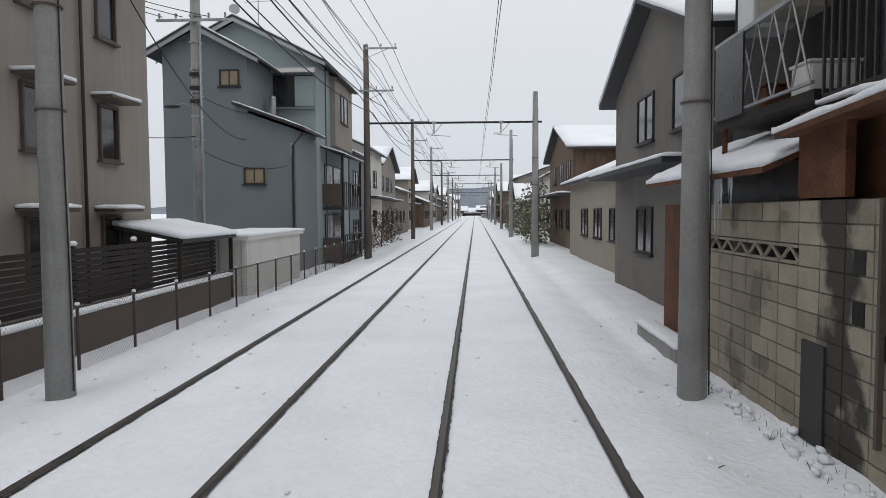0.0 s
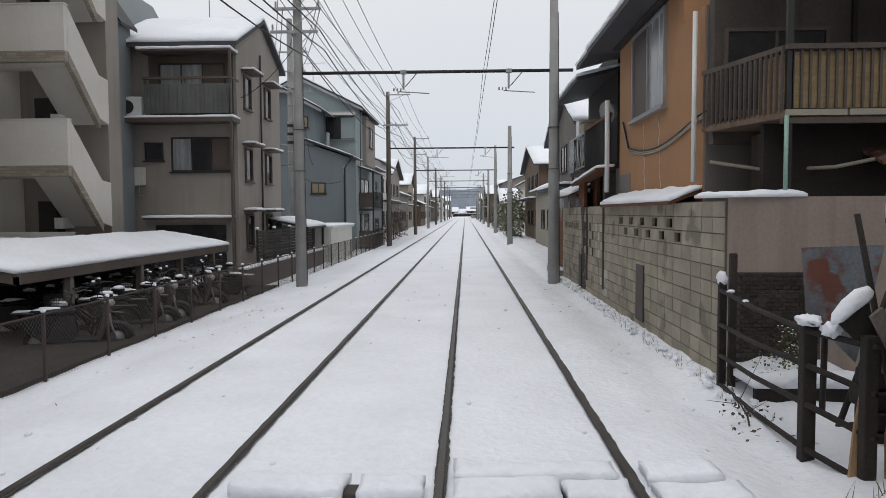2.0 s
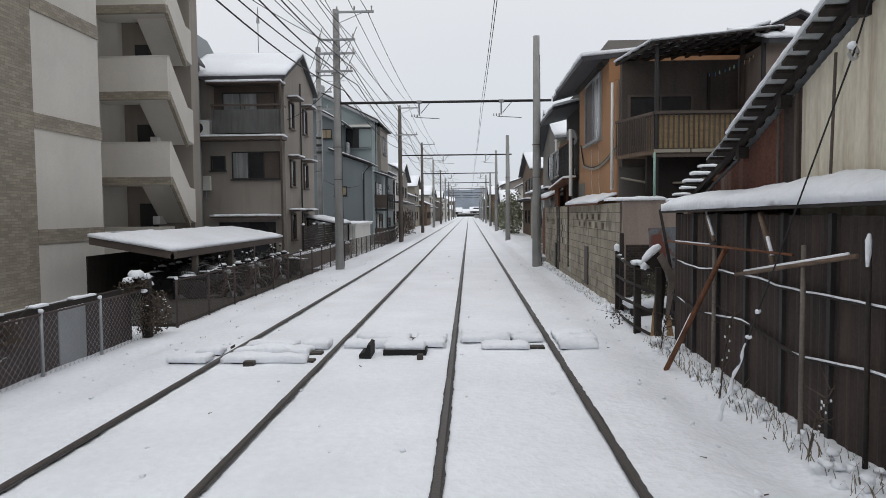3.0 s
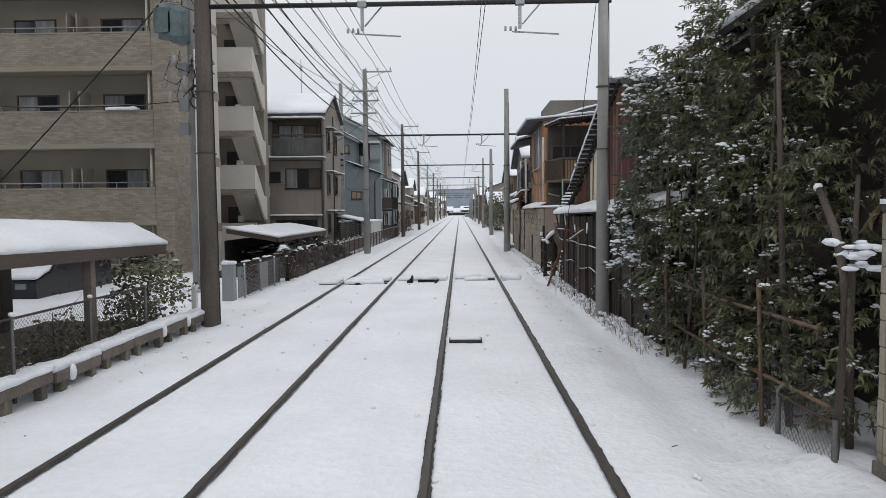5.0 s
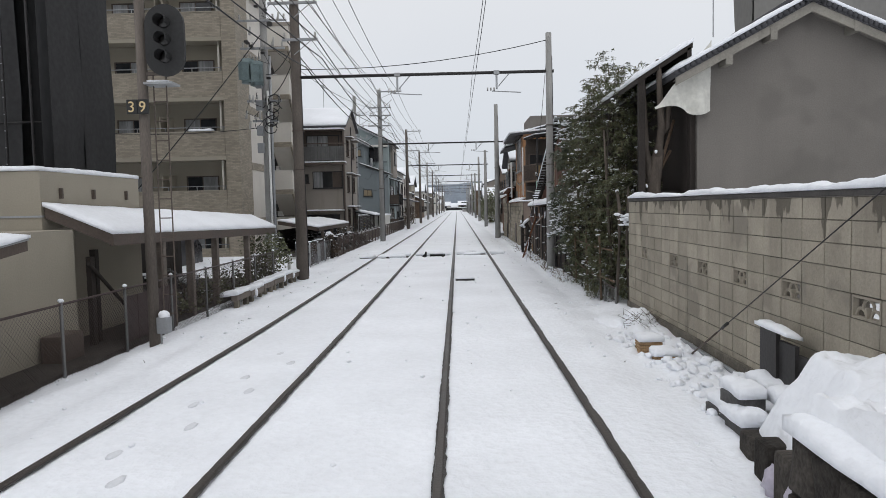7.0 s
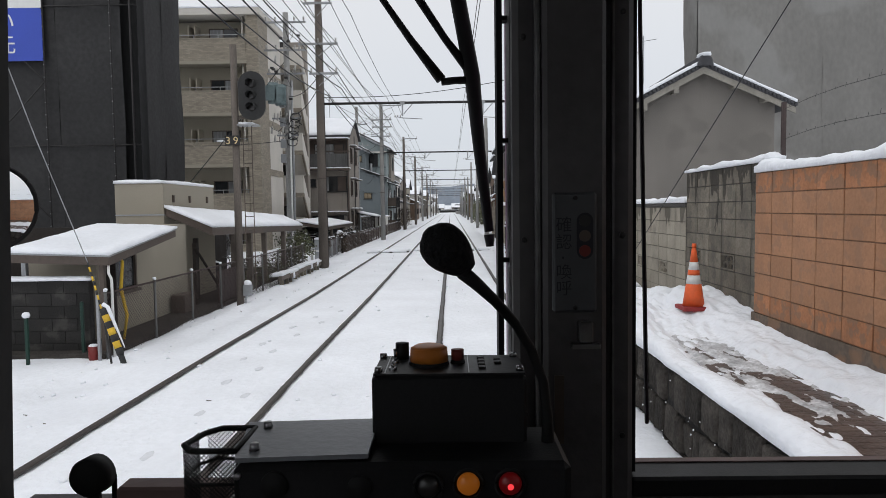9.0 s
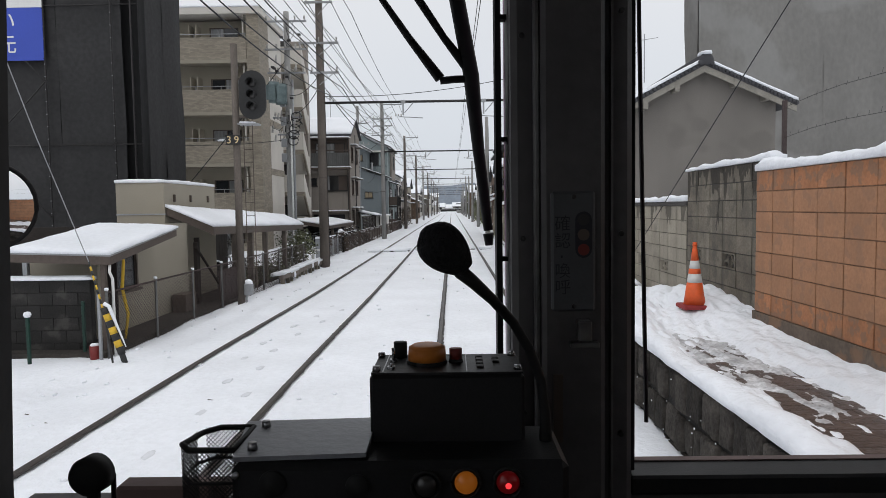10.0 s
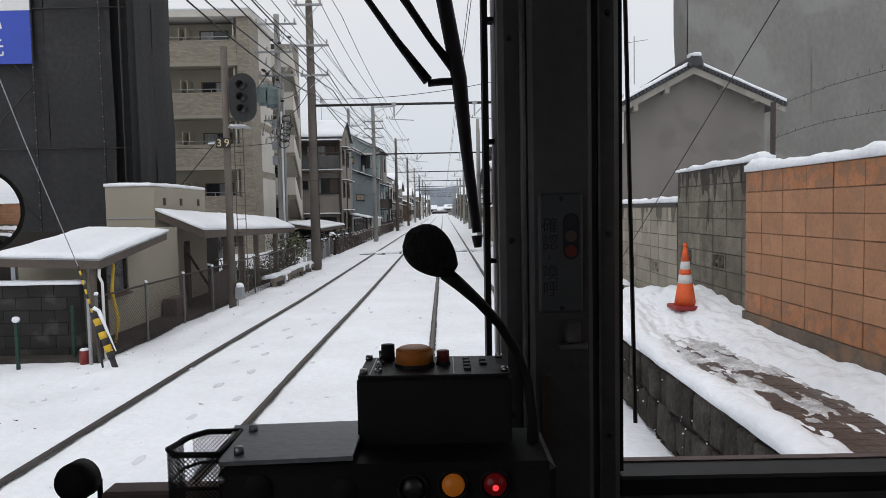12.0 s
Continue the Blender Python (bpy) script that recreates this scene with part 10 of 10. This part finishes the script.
bt = part("push_button", Shape().cyl((-0.538, 3.31, 1.876), (-0.538, 3.31, 1.8795), 0.020, n=20), CAB_BLACK, box)
part("button_cap", Shape().cyl((-0.538, 3.31, 1.8795), (-0.538, 3.31, 1.892), 0.0188, 0.018, 28).cyl((-0.538, 3.31, 1.892), (-0.538, 3.31, 1.8945), 0.018, 0.0135, 28), BUTTON_ORANGE, bt, "worn orange push-button cap", True)
kn = part("knob", Shape().cyl((-0.566, 3.335, 1.876), (-0.566, 3.335, 1.892), 0.007, 0.0068, 16), RUBBER, box, "black knob", True)
kn = part("knob", Shape().cyl((-0.510, 3.313, 1.8795), (-0.510, 3.313, 1.8895), 0.0062, 0.0062, 16), BUTTON_RED, box, "dull red knob", True)
part("knob_base", Shape().cyl((-0.510, 3.313, 1.876), (-0.510, 3.313, 1.8795), 0.0075, 0.0065, 16), RUBBER, kn, "", True)
for y in (3.315, 3.285):
    tg = part("toggle_switch", Shape().cyl((-0.5715, y, 1.876), (-0.5715, y, 1.879), 0.004, n=6), SCREW, box)
    part("lever", Shape().cyl((-0.5715, y, 1.879), (-0.5715, y, 1.890 if y > 3.3 else 1.8815), 0.0014, 0.0018, 8), SCREW, tg, "", True)
for r in range(4):
    part("key", Shape().box(-0.4905, -0.4835, 3.284 + r * 0.014, 3.293 + r * 0.014, 1.8763, 1.8785, 0.0008), TRIM_DARK, box)
for r in range(2):
    part("key", Shape().box(-0.4745, -0.4675, 3.305 + r * 0.014, 3.314 + r * 0.014, 1.8763, 1.8785, 0.0008), TRIM_DARK, box)
# lamps and blanking caps on the console face
for x, z, m, lab in ((-0.503, 1.795, LAMP_ORANGE, "glowing orange lamp"), (-0.4675, 1.795, LAMP_RED, "lit red lamp"), (-0.537, 1.793, LENS_DARK, "dark unlit lamp")):
    bz = part("lamp_bezel", Shape().tube([(x + 0.0125 * math.cos(a), 3.2125, z + 0.0125 * math.sin(a)) for a in [i * math.pi / 10 for i in range(21)]], 0.0015, 6), RUBBER, con, "", True)
    part("lamp", Shape().ball((x, 3.2135, z), 0.0098, 0.006, 0.0098, 18), m, bz, lab, True)
    if m is LAMP_RED:
        part("filament", Shape().ball((x, 3.2085, z - 0.0008), 0.003, 0.002, 0.003, 10), LAMP_CORE, bz, "bright red core", True)
for x, z, r in ((-0.668, 1.795, 0.012), (-0.595, 1.792, 0.011)):
    part("blanking_cap", Shape().cyl((x, 3.2165, z), (x, 3.2125, z), r, r * 0.92, 22), RUBBER, con, "", True)
part("screw", Shape().cyl((-0.699, 3.2155, 1.803), (-0.699, 3.212, 1.803), 0.0028, n=10), SCREW, con, "", True)

# gooseneck microphone
mic = part("microphone", Shape().tube([(-0.506, 3.203, 1.976), (-0.495, 3.212, 1.966), (-0.478, 3.235, 1.948), (-0.459, 3.255, 1.925), (-0.443, 3.266, 1.898), (-0.432, 3.27, 1.868), (-0.428, 3.27, 1.835), (-0.428, 3.268, 1.79)], [0.0062, 0.0056, 0.0048, 0.0045, 0.0045, 0.0045, 0.005, 0.007], 10), RUBBER, tram, "black gooseneck microphone", True)
fm = Shape()
c0, d0 = Vector((-0.5195, 3.195, 1.996)), Vector((0.72, 0.18, -0.70)).normalized()
pts = [c0 + d0 * (-0.0215 + 0.0043 * i) for i in range(12)]
rr = [0.004, 0.0122, 0.0162, 0.0182, 0.0190, 0.0190, 0.0184, 0.0172, 0.0156, 0.0135, 0.0108, 0.0076]
fm.tube([tuple(p) for p in pts], rr, 20)
part("foam_windshield", fm, FOAM, mic, "black foam ball", True)
# brake-handle knob and small brown rail at the desk edge
hk = part("handle", Shape().cyl((-0.923, 3.40, 1.56), (-0.923, 3.40, 1.715), 0.0075, n=10).cyl((-0.905, 3.405, 1.56), (-0.902, 3.405, 1.73), 0.003, n=8), RUBBER, tram, "black control handle")
part("knob", Shape().cyl((-0.9225, 3.385, 1.7335), (-0.919, 3.405, 1.7335), 0.0215, 0.0215, 24).ball((-0.9225, 3.386, 1.7335), 0.0205, 0.008, 0.0205, 20), RUBBER, hk, "", True)
part("brown_rail", Shape().box(-0.871, -0.752, 3.345, 3.375, 1.722, 1.739, 0.003).box(-0.86, -0.84, 3.35, 3.37, 1.56, 1.722).box(-0.79, -0.77, 3.35, 3.37, 1.56, 1.722), BROWN_LEDGE, tram, "dull brown metal rail")

# wipers and mirror on the outside
AY = 3.745
wp = part("wiper", Shape().tube([(-0.502, AY, 2.50), (-0.500, AY, 2.36), (-0.478, AY, 2.235), (-0.468, AY, 2.12), (-0.4535, AY, 1.99)], [0.0125, 0.0125, 0.0125, 0.0095, 0.0075], 8), RUBBER, tram, "black wiper arm", True)
part("link_rod", Shape().tube([(-0.66, AY, 2.415), (-0.621, AY, 2.362), (-0.575, AY, 2.295), (-0.5275, AY, 2.232)], [0.005, 0.005, 0.006, 0.0085], 8), RUBBER, wp, "", True)
part("link_rod", Shape().tube([(-0.60, AY, 2.412), (-0.563, AY, 2.361), (-0.52, AY, 2.295), (-0.482, AY, 2.245)], [0.005, 0.0065, 0.006, 0.008], 8), RUBBER, wp, "", True)
part("link_rod", Shape().tube([(-0.5275, AY, 2.2285), (-0.505, AY, 2.2305), (-0.476, AY, 2.231)], 0.006, 8), RUBBER, wp, "", True)
part("pivot", Shape().cyl((-0.502, WY + 0.08, 2.52), (-0.502, AY + 0.02, 2.52), 0.02, n=12), RUBBER, wp)
part("pivot", Shape().cyl((-0.63, WY + 0.08, 2.50), (-0.63, AY + 0.02, 2.50), 0.015, n=12).cyl((-0.66, AY, 2.415), (-0.63, AY, 2.50), 0.006, n=8).cyl((-0.60, AY, 2.412), (-0.61, AY, 2.50), 0.006, n=8), RUBBER, wp)
part("blade_tip", Shape().cyl((-0.4535, AY, 1.985), (-0.4525, AY, 1.966), 0.009, 0.006, 8), RUBBER, wp, "", True)
w2 = part("wiper", Shape().cyl((-0.217, AY, 2.50), (-0.1995, AY, 1.674), 0.0034, n=6), RUBBER, tram, "upright wiper blade of the middle window")
part("pivot", Shape().cyl((-0.217, WY + 0.08, 2.50), (-0.217, AY + 0.01, 2.50), 0.014, n=10), RUBBER, w2)
MC, MN = Vector((-1.428, 4.0, 2.043)), Vector((0.85, -0.55, -0.03)).normalized()
mr = part("rear_view_mirror", Shape().cyl(tuple(MC - MN * 0.035), tuple(MC - MN * 0.004), 0.055, 0.085, 36), RUBBER, tram, "round convex mirror in a black rim")
rim_a, rim_b = MN.orthogonal().normalized(), None
rim_b = MN.cross(rim_a)
part("rim", Shape().tube([tuple(MC + 0.084 * (math.cos(a) * rim_a + math.sin(a) * rim_b)) for a in [i * math.pi / 24 for i in range(49)]], 0.0045, 8), RUBBER, mr, "", True)
dome = Shape()
v, f, nr, na = [tuple(MC + MN * 0.016)], [], 7, 32
for i in range(1, nr + 1):
    for j in range(na):
        r, a = 0.083 * i / nr, 2 * math.pi * j / na
        v.append(tuple(MC + r * (math.cos(a) * rim_a + math.sin(a) * rim_b) + MN * 0.016 * (1 - (i / nr) ** 2)))
for j in range(na):
    f.append((0, 1 + j, 1 + (j + 1) % na))
    for i in range(nr - 1):
        p = 1 + i * na + j
        q = 1 + i * na + (j + 1) % na
        f.append((p, p + na, q + na, q))
part("glass", dome.add(v, f), MIRROR, mr, "", True)
part("bracket", Shape().tube([tuple(MC - MN * 0.03), (-1.36, 3.8, 2.02), (-1.25, WY + 0.05, 2.0)], 0.012, 8), RUBBER, mr, "", True)

# wire pen basket standing beside the console
bk = thing("pen_basket", (-0.735, 3.27, 1.72), "black wire-mesh pen basket on the desk", "basket")
X0, X1, Y0, Y1, Z0, Z1 = -0.757, -0.706, 3.232, 3.295, 1.60, 1.8185
rim = [(X0 + 0.012, Y0), (X1, Y0), (X1, Y1), (X0 + 0.012, Y1), (X0, Y1 - 0.015), (X0, Y0 + 0.015), (X0 + 0.012, Y0)]
part("rim", Shape().tube([(x + (0.007 if y > 3.26 and x < -0.73 else 0), y, Z1) for x, y in rim], 0.0028, 8).tube([(x, y, Z1 - 0.03) for x, y in rim], 0.0016, 6), RUBBER, bk, "", True)
ms = Shape()
def net(p0, pu, pv, nu, nv, r=0.0005):
    p0, pu, pv = Vector(p0), Vector(pu), Vector(pv)
    def pt_at(s, w):
        return p0 + pu * s + pv * w
    lu, lv = pu.length, pv.length
    step = 0.0042
    k = -lv
    while k < lu:
        for sgn in (1, -1):
            a, b = (k, 0.0), (k + lv, lv)
            if sgn < 0:
                a, b = (k + lv, 0.0), (k, lv)
            t0, t1 = 0.0, 1.0
            du = b[0] - a[0]
            for lim, lower in ((0.0, True), (lu, False)):
                if du != 0:
                    t = (lim - a[0]) / du
                    if (du > 0) == lower:
                        t0 = max(t0, t)
                    else:
                        t1 = min(t1, t)
            if t1 > t0:
                A = pt_at((a[0] + du * t0) / lu, t0)
                B = pt_at((a[0] + du * t1) / lu, t1)
                ms.cyl(A, B, r, n=3, caps=False)
        k += step
H = 0.075
net((X0 + 0.004, Y1, Z1 - H), (X1 - X0 - 0.004, 0, 0), (0, 0, H), 1, 1)
net((X0 + 0.006, Y0, Z1 - H), (X1 - X0 - 0.006, 0, 0), (0, 0, H), 1, 1)
net((X0, Y0 + 0.012, Z1 - H), (0, Y1 - Y0 - 0.024, 0), (0, 0, H), 1, 1)
net((X1, Y0, Z1 - H), (0, Y1 - Y0, 0), (0, 0, H), 1, 1)
part("wire_mesh", ms, RUBBER, bk)
part("tray", Shape().box(X0 + 0.004, X1, Y0, Y1, 1.60, Z1 - H + 0.001, 0.003), RUBBER, bk)

# ---- distance ----
def far_house(x0, x1, y0, y1, h, wall, ridge, label, across=False):
    """A plain two-storey house with a snowy gable roof, seen from far off."""
    t = thing("house", ((x0 + x1) / 2, (y0 + y1) / 2, -0.3), label, "house", "houses along the far track")
    xm = (x0 + x1) / 2
    ym = (y0 + y1) / 2
    top, low = h + ridge + 0.08, h - 0.15
    if across:
        part("wall", Shape().prism([(y0, -0.4), (y1, -0.4), (y1, h), (ym, h + ridge), (y0, h)], "x", x0, x1), wall, t)
        slopes = ([(x0 - 0.4, y0 - 0.5, low), (x1 + 0.4, y0 - 0.5, low), (x1 + 0.4, ym, top), (x0 - 0.4, ym, top)], [(x0 - 0.4, ym, top), (x1 + 0.4, ym, top), (x1 + 0.4, y1 + 0.5, low), (x0 - 0.4, y1 + 0.5, low)])
    else:
        part("wall", Shape().prism([(x0, -0.4), (x1, -0.4), (x1, h), (xm, h + ridge), (x0, h)], "y", y0, y1), wall, t)
        slopes = ([(x0 - 0.4, y0 - 0.4, low), (xm, y0 - 0.4, top), (xm, y1 + 0.4, top), (x0 - 0.4, y1 + 0.4, low)], [(xm, y0 - 0.4, top), (x1 + 0.4, y0 - 0.4, low), (x1 + 0.4, y1 + 0.4, low), (xm, y1 + 0.4, top)])
    roof = part("roof", Shape().slab(slopes[0], 0.1).slab(slopes[1], 0.1), ROOF, t)
    part("snow", Shape().pillow(slopes[0], 0.14, 0.8).pillow(slopes[1], 0.14, 0.8), SNOW, roof, "", True)
    face, plane = ("+x", x1) if x1 < 0 else ("-x", x0)
    for v in (1.0, 3.6):
        if v + 1.3 > h:
            continue
        for k in range(max(1, int((y1 - y0) / 3.2))):
            u = y0 + 0.8 + k * 3.0
            window(t, face, plane, u, u + 1.5, v, v + 1.1)
        window(t, "-y", y0, xm - 0.8, xm + 0.8, v, v + 1.1)
        at = on_wall(face, plane)
        s = Shape()
        wbox(s, at, y0 + 0.2, y1 - 0.2, v - 0.75, v - 0.65, 0, 0.8)
        if v < 2:
            continue
        ev = part("lower_eave", s, ROOF, t)
        c = [at(y0 + 0.2, v - 0.65, 0), at(y1 - 0.2, v - 0.65, 0), at(y1 - 0.2, v - 0.65, 0.8), at(y0 + 0.2, v - 0.65, 0.8)]
        if v > 2:
            part("snow", Shape().pillow(c, 0.1, 0.5), SNOW, ev, "", True)
    return t


WALLS = (STUCCO_WHITE, STUCCO_TAN, STUCCO_GREY, STUCCO_BEIGE, WOOD, STUCCO_WHITE)
y = 84.2
for k in range(14):
    d = 8.0 + (k * 37 % 5)
    h = (6.0, 5.6, 4.2, 5.8, 3.4, 5.2)[k % 6]
    x1 = -7.1 - (k * 13 % 4) * 0.35
    far_house(x1 - 7 - k % 3, x1, y, y + d, h, WALLS[k % 6], 1.5, "pale two-storey house with a snow-covered gable roof" if k % 6 in (0, 3, 5) else "dull rendered house with a snow-covered gable roof", k % 2 == 1)
    y += d + 1.2 + (k % 3) * 1.5
y = 55.5
for k in range(16):
    d = 8.0 + (k * 29 % 5)
    h = (5.2, 3.4, 5.4, 4.8, 3.0, 5.6)[k % 6]
    x0 = 3.6 + (k * 17 % 4) * 0.5
    far_house(x0, x0 + 7 + k % 3, y, y + d, h, WALLS[(k + 2) % 6], 1.5, "weathered house behind the lane with a snowy roof", k % 2 == 0)
    y += d + 1.0 + (k % 3) * 1.6

# platform shelter and buildings that close the far end of the line
t = thing("tram_stop", (0, 262, 0), "distant tram stop with a snow-covered platform roof", "tram stop")
part("platform", Shape().box(1.5, 4.2, 250, 285, -0.3, 0.9), CONCRETE, t)
part("roof", Shape().box(1.2, 4.6, 250, 285, 3.2, 3.4), ROOF, t)
for q in range(5):
    part("post", Shape().box(3.6, 3.75, 252 + q * 7, 252.15 + q * 7, 0.9, 3.2), TRIM_GREY, t)
part("snow", Shape().pillow([(1.2, 250, 3.4), (4.6, 250, 3.4), (4.6, 285, 3.4), (1.2, 285, 3.4)], 0.15, 1), SNOW, t, "", True)
for x0, x1, y0, h, w in ((-26, -7, 330, 7, STUCCO_GREY), (-8.5, -4.0, 346, 2.3, STUCCO_WHITE), (-3.4, -0.2, 356, 1.6, WOOD), (0.2, 4.2, 350, 2.6, STUCCO_GREY), (-16, -8.5, 285, 4.6, STUCCO_TAN), (-13, -7.6, 305, 3.0, STUCCO_WHITE), (5.5, 13, 300, 4.2, STUCCO_GREY), (7, 22, 335, 8, STUCCO_WHITE), (-44, -27, 318, 9, STUCCO_BEIGE), (23, 44, 320, 7, STUCCO_GREY)):
    far_house(x0, x1, y0, y0 + 9, h, w, 1.8, "distant house closing the end of the straight track", True)
t = thing("garden_wall", (0, 338, 0), "distant dark wall where the straight track ends", "wall", kind="structure")
part("wall", Shape().box(-6, 6, 338, 338.3, -0.3, 1.1), BLOCK_BLACK, t)
part("snow", Shape().pillow([(-6, 337.9, 1.1), (6, 337.9, 1.1), (6, 338.4, 1.1), (-6, 338.4, 1.1)], 0.2, 1), SNOW, t, "", True)
leafy("tall_hedge", "tall dark green clipped hedge beside the distant track", [((3.9, 166, 3.2), (0.9, 7, 3.6)), ((3.9, 172, 4.2), (0.9, 5, 3.8))], 1500, 0.45, random.Random(5), 0.06, [((3.9, 166, -0.2), (3.9, 166, 4.5), 0.1)])
# far ridges; their haze is only the colour of the surface
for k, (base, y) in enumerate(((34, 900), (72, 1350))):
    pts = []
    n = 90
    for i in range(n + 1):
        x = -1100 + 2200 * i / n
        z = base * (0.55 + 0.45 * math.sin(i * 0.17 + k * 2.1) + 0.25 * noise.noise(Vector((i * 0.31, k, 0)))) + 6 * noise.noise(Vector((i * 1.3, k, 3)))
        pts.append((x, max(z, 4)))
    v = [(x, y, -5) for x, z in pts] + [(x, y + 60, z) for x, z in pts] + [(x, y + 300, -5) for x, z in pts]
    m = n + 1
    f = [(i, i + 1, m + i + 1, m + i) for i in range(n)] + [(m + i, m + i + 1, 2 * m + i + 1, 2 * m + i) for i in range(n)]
    solid("hill", Shape().add(v, f), HILL, "wooded hills on the horizon, haze put into their blue-grey colour", "hill", (0, y, 0), "hills", "structure", True)
